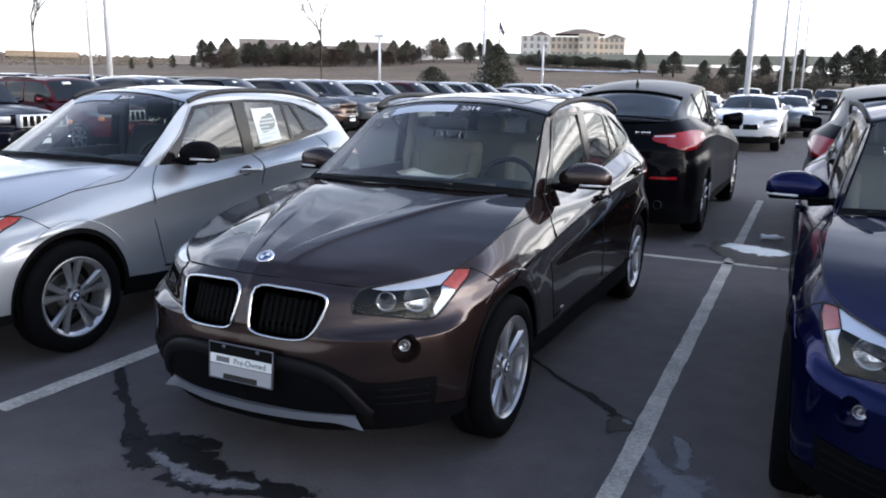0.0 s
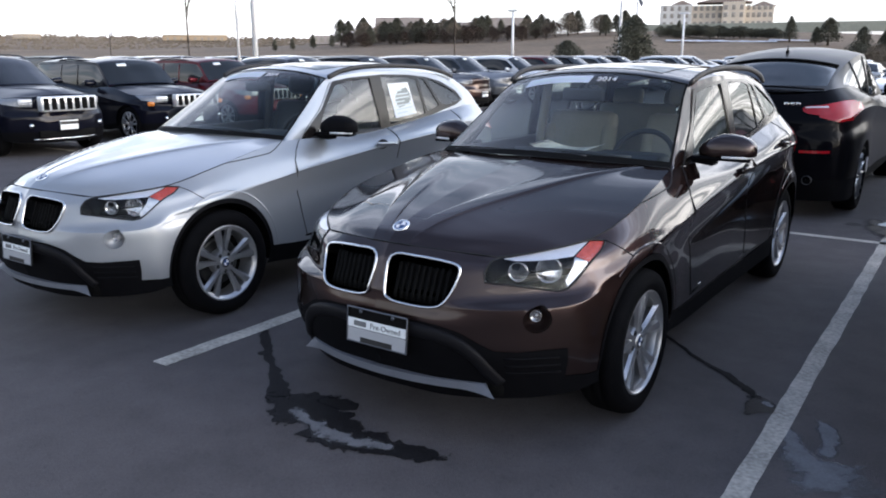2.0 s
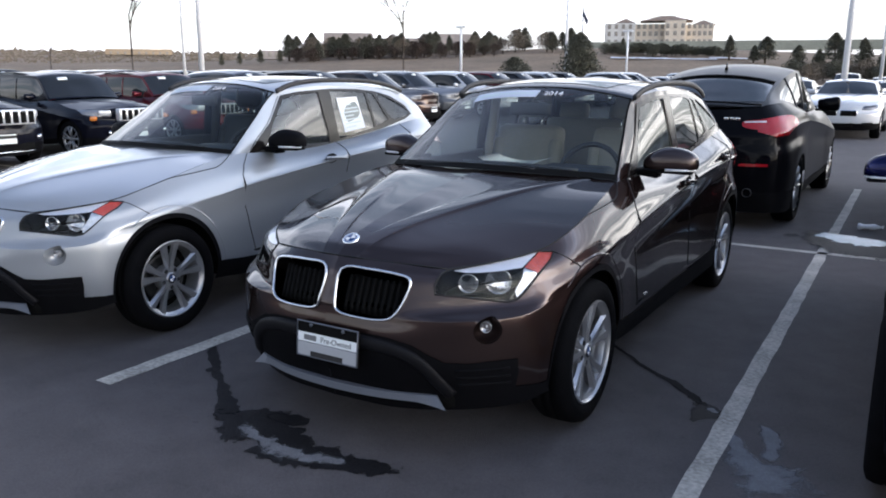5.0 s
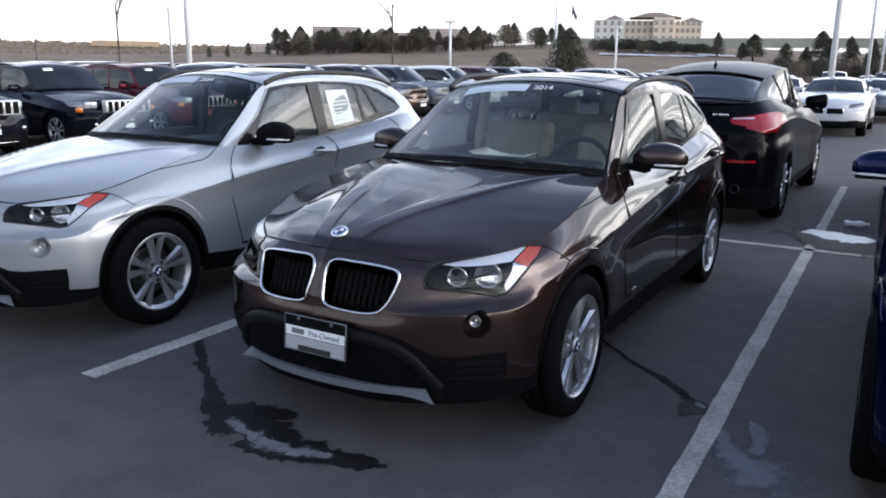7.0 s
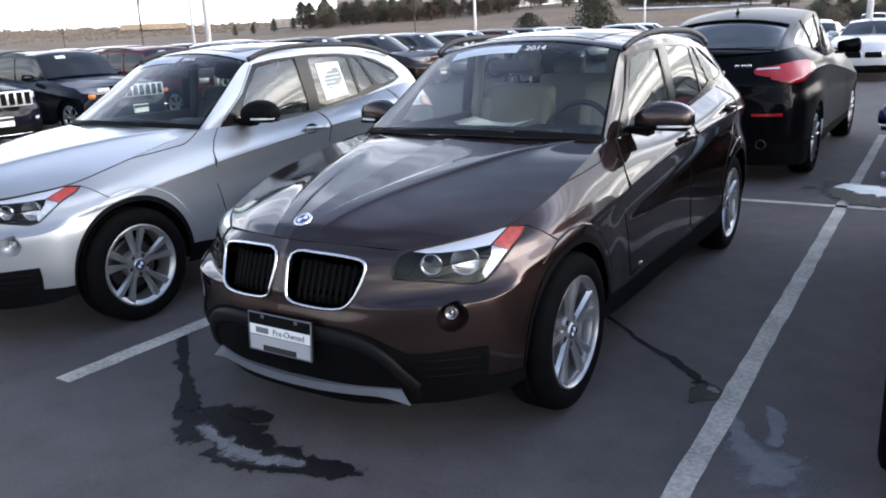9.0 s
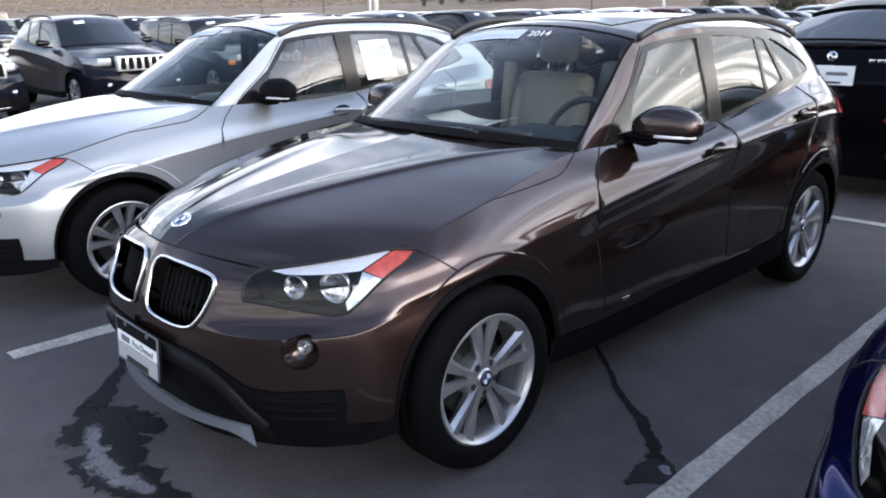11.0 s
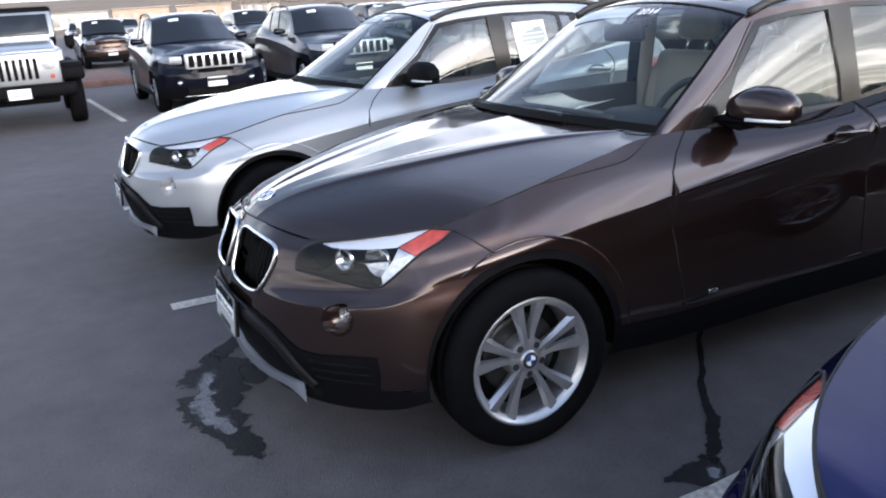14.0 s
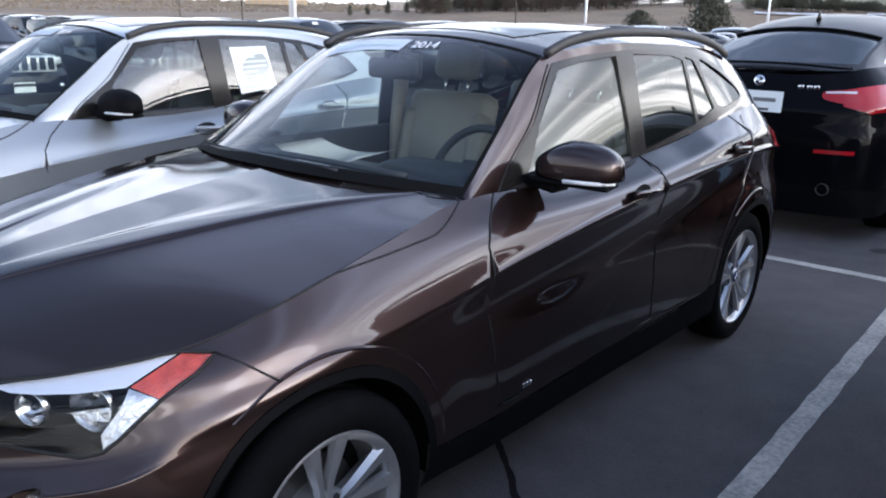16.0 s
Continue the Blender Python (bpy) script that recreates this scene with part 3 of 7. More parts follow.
def car_nets(roof="wagon", size=(1, 1, 1)):
    """The four sheets of a car's skin: the wrap round the body, the bonnet, the side of the cabin, the top of the cabin."""
    k = np.array(size, float)
    W = wrap_lines(roof == "wagon")
    mid, arch = (np.array(p, float) for p in ROOFS[roof])
    blunt = roof in ("utility", "boxy")
    if blunt:
        W[5:, :5, 2] += np.array([.05, .08, .11, .12])[:, None] * np.array([1, 1, .95, .7, .35])
        W[6:, :3, 1] -= np.array([.015, .05, .06])[:, None]
    if roof == "coupe":
        W[0, 12:, 2] -= .11
        W[1, 12:, 2] -= .05
    wrap = Net(np.swapaxes(W, 0, 1) * k)
    # bonnet: rows from the nose to the cowl, from the middle to the seam, with a raised fold on each side
    seam = cr_curve(W[-1], np.array([2, 3, 4, 5, 6, 7.0]))
    spine = np.array([(0, -.70, .82), (0, -.63, .868), (0, -.45, .925), (0, -.10, .99), (0, .25, 1.035), (0, .52, 1.055)])
    if blunt:
        spine[:, 2] += np.array([.12, .12, .10, .06, .02, 0])
        spine[0, 1] -= .06
    rows = []
    for s, c in zip(seam, spine):
        row = []
        fold = np.interp(c[1], (-.70, -.45, -.10, .25, .52), (.085, .185, .31, .44, .575)) / s[0]
        lift = np.interp(c[1], (-.70, -.60, -.35, .2, .52), (.0, .003, .011, .012, .003))
        for w, up in ((0, -.3), (fold * .55, -.1), (fold - .10, .65), (fold, 1.0), (fold + .05, .1), (fold + .5 * (1 - fold), -.25), (1, 0)):
            p = c + (s - c) * (w * w * 0.75 + 0.25 * w)
            p[0] = s[0] * w
            p[2] += up * lift
            row.append(p)
        rows.append(row)
    hood = Net(np.array(rows) * k, -1)
    # cabin side, from the belt to the arch
    line = cr_curve(W[-1], np.linspace(7, 13, 200))
    rows = []
    for a in arch:
        b = line[np.argmin(np.abs(line[:, 1] - a[1]))]
        row = []
        for w in (0, .33, .67, 1):
            p = b + (a - b) * w
            p[0] += 0.05 * w * (1 - w) * min(1.0, (a[2] - b[2]) / 0.3)
            row.append(p)
        rows.append(row)
    side = Net(np.array(rows) * k)
    rows = []
    for c, a in zip(mid, arch):
        rows.append([c + (a - c) * np.array([w, w**2.2, w**2.2]) for w in (0, .25, .5, .75, .9, 1)])
    top = Net(np.array(rows) * k, -1)
    return wrap, hood, side, top


def ring_yz(y, z, r, n=40, squash=1.0):
    return [(0, y + r * math.cos(t), z + r * squash * math.sin(t)) for t in np.linspace(0, math.tau, n, endpoint=False)]


TYRE_R = 0.332


def tyre_mesh(w=0.100, r=TYRE_R, ri=0.230):
    bm = bmesh.new()
    lathe(bm, [(ri, w * .70), (ri + .012, w * .95), (ri + .05, w), (r - .035, w * .96), (r - .012, w * .86), (r - .002, w * .62), (r, w * .30),
               (r - .006, w * .27), (r - .006, w * .23), (r, w * .2), (r, -w * .2), (r - .006, -w * .23), (r - .006, -w * .27), (r, -w * .30), (r - .002, -w * .62), (r - .02, -w * .9), (ri, -w * .9)], 56)
    me = bpy.data.meshes.new("tyre")
    bm.to_mesh(me)
    bm.free()
    me.materials.append(M["tyre"])
    return me


def rim_mesh(r=0.238):
    """A light-alloy wheel: dished outer band, barrel and five forked spokes, facing +x."""
    bm = bmesh.new()
    lathe(bm, [(r - .034, .030), (r - .032, .066), (r - .029, .074), (r - .010, .086), (r - .006, .094), (r, .092), (r, .078), (r - .012, .060), (r - .03, .02), (r - .04, -.08)], 60)
    lathe(bm, [(.0, .072), (.030, .072), (.036, .066), (.060, .0630), (.072, .060), (.078, .050), (.079, .0)], 40)
    r1 = r - .010
    for k in range(5):
        a0 = k * math.tau / 5 + math.pi / 2
        ax, side_ = Vector((0, math.cos(a0), math.sin(a0))), Vector((0, -math.sin(a0), math.cos(a0)))
        for s in (-1, 1):
            spine = smooth_poly([(.040, .0130, 0), (.075, .0155, 0), (.105, .0195, 0), (.155, .0330, 0), (r1 * math.cos(.228), r1 * math.sin(.228), 0)], 4, False)
            rings = []
            for i, p in enumerate(spine):
                f = i / (len(spine) - 1)
                d = spine[min(i + 1, len(spine) - 1)] - spine[max(i - 1, 0)]
                d = d / np.linalg.norm(d)
                across = side_ * (s * d[0]) - ax * d[1]
                half = .0125 + .0170 * f ** 2.4
                c = Vector((.064 + .016 * f - .006 * math.sin(math.pi * f), 0, 0)) + ax * p[0] + side_ * (s * p[1])
                up = [Vector((d_, 0, 0)) for d_ in (-.018, .001, .004, -.012, -.046)]
                ring = [c - across * half + up[0], c - across * half * .80 + up[1], c + across * half * .45 + up[2], c + across * half + up[3], c + up[4]]
                rings.append([bm.verts.new(q) for q in (ring if s > 0 else ring[::-1])])
            for A, B in zip(rings, rings[1:]):
                for j in range(5):
                    bm.faces.new((A[j], A[(j + 1) % 5], B[(j + 1) % 5], B[j]))
    bmesh.ops.recalc_face_normals(bm, faces=bm.faces)
    before = set(bm.faces)
    for k in range(5):
        a = k * math.tau / 5 + math.pi / 2 + math.pi / 5
        cyl(bm, (.040, .056 * math.cos(a), .056 * math.sin(a)), (.0648, .056 * math.cos(a), .056 * math.sin(a)), .0125, seg=12)
    for f in bm.faces:
        if f not in before:
            f.material_index = 1
    me = bpy.data.meshes.new("rim")
    bm.to_mesh(me)
    bm.free()
    me.shade_smooth()
    me.set_sharp_from_angle(angle=radians(35))
    me.materials.append(M["alloy"])
    me.materials.append(M["trimdark"])
    return me


def disc_mesh(name, r, x, material, seg=32, dome=0.0):
    bm = bmesh.new()
    lathe(bm, [(0.0005, x + dome), (r * .5, x + dome * .75), (r * .85, x + dome * .25), (r, x), (r, x - .008)], seg)
    me = bpy.data.meshes.new(name)
    bm.to_mesh(me)
    bm.free()
    me.shade_smooth()
    me.materials.append(material)
    return me


TYRE, RIM = tyre_mesh(), rim_mesh()
BRAKE = disc_mesh("brake_disc", 0.150, 0.0, M["steel"])
# black disc added behind the spokes; its colour stands in for shade
SHADE_DISC = disc_mesh("backing", 0.215, -0.03, M["void"])
def far_wheel_meshes():
    bm = bmesh.new()
    lathe(bm, [(.226, .09), (.27, .11), (.31, .105), (.332, .07), (.335, -.07), (.30, -.1)], 20)
    t = bpy.data.meshes.new("tyre")
    bm.to_mesh(t)
    bm.free()
    t.shade_smooth()
    t.materials.append(M["tyre"])
    bm = bmesh.new()
    lathe(bm, [(.200, .06), (.215, .095), (.232, .09), (.228, .05)], 20)
    lathe(bm, [(.001, .085), (.05, .08), (.06, .05)], 12)
    for k in range(5):
        a = k * math.tau / 5 + math.pi / 2
        for d in (-.25, .25):
            p = [(.075, .04 * math.cos(a), .04 * math.sin(a)), (.09, .215 * math.cos(a + d), .215 * math.sin(a + d))]
            tube(bm, p, .018, False, 4)
    r = bpy.data.meshes.new("rim")
    bm.to_mesh(r)
    bm.free()
    r.materials.append(M["alloy"])
    return t, r


FAR_TYRE, FAR_RIM = far_wheel_meshes()
CAP = disc_mesh("cap", 0.030, 0.0735, M["ink"], 24, 0.0015)
CAP_FIELD = disc_mesh("cap_field", 0.021, 0.0755, M["bluedot"], 20, 0.001)


def wheel(car, x, y, turn=0.0, scale=1.0, full=True):
    m = pose(x, y, TYRE_R * scale, 0, 0, turn) @ (Matrix.Diagonal((math.copysign(1, x) * scale, scale, scale, 1)))
    if x < 0:
        m = pose(x, y, TYRE_R * scale, 0, 0, turn + 180) @ Matrix.Diagonal((scale, scale, scale, 1))
    w = part("wheel", SHADE_DISC, None, car, "alloy wheel with black tyre" if full else "", m=m)
    part("tyre", TYRE if full else FAR_TYRE, None, w)
    part("rim", RIM if full else FAR_RIM, None, w)
    if full:
        part("brake_disc", BRAKE, None, w)
        part("cap", CAP, None, w)
        part("cap_field", CAP_FIELD, None, w)
        for a in (0, 180):
            bm = bmesh.new()
            bm.faces.new([bm.verts.new((.0772, 0, 0))] + [bm.verts.new((.0770, .0195 * math.cos(t), .0195 * math.sin(t))) for t in np.linspace(radians(a), radians(a + 90), 7)])
            part("cap_quarter", bm, M["whiteink"], w, smooth=False)
    return w


def lin(a, b, n):
    return np.linspace(a, b, n)


def groove(name, lines, car, r=0.0034):
    for pts, closed in lines:
        for s in (1, -1):
            bm = bmesh.new()
            tube(bm, [(p[0] * s, p[1], p[2]) for p in pts], r, closed, 5)
            part(name, bm, M["gap"], car)


def outline_uv(net, pts, w=(1, 1, 1), u0=0, u1=None, per=1, closed=True):
    P = smooth_poly(pts, per, closed) if per > 1 else np.asarray(pts, float)
    return net.find(P, w, u0, u1)


WAGON_CACHE = {}


def bow_terms(y, z):
    y, z = np.asarray(y) - 1.8, np.asarray(z) - 1.2
    return np.stack([np.ones_like(y), y, z, y * y, y * z, z * z, y ** 3, y * y * z], -1)


def pane(name, net, uvf, side, bow, push=-.006):
    """A side window, bent evenly both ways."""
    uv, f = uvf
    used, inv = np.unique(f, return_inverse=True)
    f = inv.reshape(-1, 3)[:, :: net.out]
    v = net.at(uv[used])
    v[:, 0] = bow_terms(v[:, 1], v[:, 2]) @ bow + push
    e = 1e-4
    n = np.stack([np.ones(len(v)), -(bow_terms(v[:, 1] + e, v[:, 2]) @ bow - v[:, 0] + push) / e, -(bow_terms(v[:, 1], v[:, 2] + e) @ bow - v[:, 0] + push) / e], -1)
    n /= np.linalg.norm(n, axis=1)[:, None]
    if side < 0:
        v, f, n = v * (-1, 1, 1), f[:, ::-1], n * (-1, 1, 1)
    return mesh_of(name, v, f, n)


def wagon_sheets():
    """The panels of the compact wagon, cut once and shared by the three cars of its kind."""
    if WAGON_CACHE:
        return WAGON_CACHE
    wrap, hood, side, top = car_nets("wagon")
    C = WAGON_CACHE
    C["nets"] = (wrap, hood, side, top)
    front = dict(w=(1, 0, 1), u0=0, u1=4.6)
    flank = dict(w=(0, 1, 1), u0=3.6, u1=13.2)
    kid = [(.040, 0, .770), (.16, 0, .782), (.31, 0, .772), (.357, 0, .748), (.347, 0, .68), (.317, 0, .618), (.255, 0, .597), (.125, 0, .597), (.062, 0, .608), (.042, 0, .64)]
    lamp = np.array([(.440, -.632, .700), (.436, -.630, .738), (.446, -.605, .772), (.468, -.568, .793), (.535, -.50, .803), (.612, -.418, .816), (.690, -.285, .838), (.763, -.206, .838), (.775, -.262, .812), (.757, -.338, .766), (.730, -.418, .700), (.715, -.451, .676), (.685, -.48, .667), (.58, -.565, .686)])
    lamp = np.stack([np.interp(np.arange(42) / 3, np.arange(15), np.append(lamp[:, k], lamp[0, k])) for k in range(3)], 1)
    fog = [(.660 + .043 * math.cos(t), 0, .572 + .054 * math.sin(t)) for t in np.linspace(0, math.tau, 20, endpoint=False)]
    C["kidney"] = outline_uv(wrap, kid, per=4, **front)
    C["lamp"] = outline_uv(wrap, lamp, per=1, w=(1, .8, 1), u0=0, u1=5)
    C["fog"] = outline_uv(wrap, fog, **front)
    low = [(-.02, 0, .535), (.20, 0, .538), (.30, 0, .533), (.40, 0, .508), (.466, 0, .472), (.52, 0, .444), (.60, 0, .440), (.748, 0, .447), (.748, 0, .39), (.735, 0, .322), (.80, 0, .318), (.845, 0, .322), (.845, 0, .10), (-.02, 0, .10)]
    C["lower"] = np.clip(outline_uv(wrap, low, per=1, **front), (0, 0), (5, 8))
    C["lower"][0][0] = C["lower"][-1][0] = 0
    C["lower"][-1][1] = C["lower"][-2][1] = 0
    C["archf"] = outline_uv(wrap, ring_yz(.02, .335, .375, 44), **flank)
    C["archr"] = outline_uv(wrap, ring_yz(2.76, .335, .372, 44), **flank)
    lip = [(math.cos(t), math.sin(t), .424 + .022 * math.cos(t) + .020 * max(0, math.sin(t))) for t in np.linspace(0, math.tau, 44, endpoint=False)]
    inner = [(c, d, .374 + (r - .374) * .42) for c, d, r in lip]
    lipf = outline_uv(wrap, [(0, .02 + r * c, .335 + r * d) for c, d, r in inner], **flank)
    lipr = outline_uv(wrap, [(0, 2.76 + r * c, .335 + r * d) for c, d, r in inner], **flank)
    # painted flare round each arch: rises off the wing at a sharp edge and faces straight out
    C["flares"] = []
    for y in (.02, 2.76):
        rows = []
        for f, push in ((1.10, -.0015), (1.0, .0022), (.97, .0016), (.46, -.0110), (.40, -.013), (.40, -.018)):
            arc = [(0, y + r * c, .335 + r * d) for c, d, r in ((c, d, .374 + (r - .374) * f) for c, d, r in ((math.cos(t), math.sin(t), .424 + .022 * math.cos(t) + .020 * max(0, math.sin(t))) for t in np.linspace(radians(2), radians(124), 36)))]
            q = wrap.find(arc, (0, 1, 1), 3.6, 13.2)
            rows.append(wrap.at(q) + wrap.normal(q) * (1, .3, .3) * push)
        C["flares"].append(rows)
    sill_u = lin(5.2, 16, 60)
    sill = np.concatenate([np.stack([sill_u, np.full(60, 1.0)], 1), [(16, 0), (5.2, 0)]])
    # doors below the belt
    def rim_uv(y):
        q = wrap.find([(0, y, .99)], (0, 1, 1), 3.6, 13.2)[0]
        return np.array([[q[0], 8.0]])
    mid_post = np.concatenate([rim_uv(1.80), outline_uv(wrap, [(0, 1.80, z) for z in (.97, .90, .82, .70, .55, .37)], **flank)])
    door_f = np.concatenate([rim_uv(.862), outline_uv(wrap, [(0, .785, .99), (0, .735, .955), (0, .690, .90), (0, .672, .82), (0, .69, .68), (0, .715, .55), (0, .76, .37)], **flank), mid_post[::-1]])
    door_r = np.concatenate([mid_post, outline_uv(wrap, [(0, 2.30, .38), (0, 2.36, .52), (0, 2.46, .68), (0, 2.60, .80), (0, 2.66, 1.0)], **flank), rim_uv(2.67)])
    tail = outline_uv(wrap, [(.845, 3.02, .98), (.80, 3.05, 1.035), (.74, 3.25, 1.045), (.70, 3.40, 1.03), (.56, 3.50, 1.01), (.56, 3.52, .93), (.70, 3.46, .90), (.80, 3.30, .90)], u0=11.5, u1=16)
    C["tail"] = tail
    C["wrap"] = cut(wrap, np.unique(np.concatenate([lin(0, 5, 46), lin(5, 13, 60), lin(13, 16, 24)])), np.unique(np.concatenate([lin(0, 4, 24), lin(4, 6, 13), lin(6, 8, 13)])), [
        ("void", C["archf"]), ("void", C["archr"]), ("kidneyhole", C["kidney"]), ("lamphole", C["lamp"]), ("foghole", C["fog"]), ("taillamp", tail),
        ("clad", C["lower"]), ("clad", lipf), ("clad", lipr), ("clad", sill), ("door_front", door_f), ("door_rear", door_r)])
    def dense(uv):
        t = np.linspace(0, len(uv) - 1, 8 * (len(uv) - 1) + 1)
        return wrap.at(np.stack([np.interp(t, np.arange(len(uv)), uv[:, k]) for k in (0, 1)], 1))
    C["door_lines"] = [dense(door_f[:8]), dense(door_f[7:9]), dense(mid_post), dense(door_r[6:])]
    C["hood"] = cut(hood, lin(0, 5, 40), lin(0, 6, 40), [])
    yz = dict(w=(0, 1, 1))
    gf = outline_uv(side, [(0, 1.00, 1.025), (0, 1.16, 1.20), (0, 1.34, 1.375), (0, 1.50, 1.405), (0, 1.705, 1.42), (0, 1.735, 1.03), (0, 1.4, 1.02)], **yz)
    gr = outline_uv(side, [(0, 1.855, 1.055), (0, 1.84, 1.425), (0, 2.16, 1.415), (0, 2.29, 1.395), (0, 2.32, 1.12)], **yz)
    gq = outline_uv(side, [(0, 2.35, 1.13), (0, 2.325, 1.405), (0, 2.41, 1.39), (0, 2.53, 1.175)], **yz)
    gt = outline_uv(side, smooth_poly([(0, 2.575, 1.185), (0, 2.465, 1.385), (0, 2.64, 1.35), (0, 2.83, 1.27), (0, 2.885, 1.215), (0, 2.78, 1.19)], 3), **yz)
    fr = outline_uv(side, [(0, .86, 1.02), (0, .97, 1.105), (0, 1.14, 1.215), (0, 1.32, 1.40), (0, 1.50, 1.427), (0, 1.85, 1.443), (0, 2.2, 1.435), (0, 2.45, 1.412), (0, 2.66, 1.372), (0, 2.86, 1.285), (0, 2.92, 1.205), (0, 2.78, 1.165), (0, 2.4, 1.10), (0, 1.8, 1.03), (0, 1.3, 1.0)], **yz)
    C["side"] = cut(side, lin(0, 9, 80), lin(0, 3, 14), [("glass_f", gf), ("glass_r", gr), ("glass_q", gq), ("glass_t", gt), ("frame", fr)])
    seen = np.concatenate([side.at(C["side"][k][0][np.unique(C["side"][k][1])]) for k in ("glass_f", "glass_r", "glass_q", "glass_t")])
    C["bow"] = np.linalg.lstsq(bow_terms(seen[:, 1], seen[:, 2]), seen[:, 0], rcond=None)[0]
    ws = np.array([(.12, 0)] + [(.12, v) for v in lin(0, 4.78, 14)[1:]] + [(u, 4.80) for u in lin(.3, 2.0, 10)] + [(2.06, v) for v in lin(4.7, 0, 12)])
    wb = np.array([(.0, 0)] + [(.0, v) for v in lin(0, 4.97, 14)[1:]] + [(u, 4.97) for u in lin(.3, 2.0, 10)] + [(2.14, v) for v in lin(4.9, 0, 12)])
    rg = np.array([(7.15, 0)] + [(7.15, v) for v in lin(0, 4.3, 10)[1:]] + [(8.75, v) for v in lin(4.4, 0, 10)])
    sr = np.array([(2.55, 0)] + [(2.55, v) for v in lin(0, 2.6, 8)[1:]] + [(5.6, v) for v in lin(2.6, 0, 8)])
    C["top"] = cut(top, lin(0, 9, 70), lin(0, 5, 26), [("windscreen", ws), ("band", wb), ("rear_glass", rg), ("sunroof", sr)])
    return C


def bar_text(word, size, material, m, parent, name="lettering", bold=0.0):
    cu = bpy.data.curves.new(name, "FONT")
    cu.body, cu.size, cu.extrude, cu.offset = word, size, 0.0008, bold
    cu.align_x, cu.align_y = "CENTER", "CENTER"
    tmp = bpy.data.objects.new(name, cu)
    scene.collection.objects.link(tmp)
    me = bpy.data.meshes.new_from_object(tmp.evaluated_get(bpy.context.evaluated_depsgraph_get()))
    bpy.data.objects.remove(tmp)
    me.materials.clear()
    me.materials.append(material)
    return part(name, me, material, parent, smooth=False, m=m)


def flat_bar(name, w, h, material, m, parent, t=0.003, bevel=0.0008):
    bm = bmesh.new()
    box(bm, 0, 0, 0, w, h, t, bevel)
    return part(name, bm, material, parent, smooth=False, m=m)


def seat(name, car, x, y, z, w=0.50, mat_="beige", back=0.62, lean=16):
    """A bucket seat: cushion with side bolsters, backrest with side bolsters, headrest on two posts."""
    r = pose(0, 0, 0, -lean)
    bm = bmesh.new()
    box(bm, x, y, z, w, .50, .16, .05)
    s = part(name, bm, M[mat_], car, "leather seat")
    def piece(kind, *b):
        bm = bmesh.new()
        box(bm, *b)
        part(kind, bm, M[mat_], s)
    piece("backrest", x, y + .30, z + back / 2, w, .13, back, .05, r)
    for k in (-1, 1):
        piece("cushion_bolster", x + k * w * .44, y, z + .06, .09, .46, .12, .04)
        piece("back_bolster", x + k * w * .43, y + .27, z + back * .45, .09, .13, back * .8, .04, r)
        bm = bmesh.new()
        cyl(bm, (x + k * .07, y + .37, z + back - .03), (x + k * .07, y + .40, z + back + .08), .007, seg=8)
        part("headrest_post", bm, M["chrome"], s)
    piece("headrest", x, y + .40, z + back + .13, w * .52, .10, .17, .045, r)
    return s


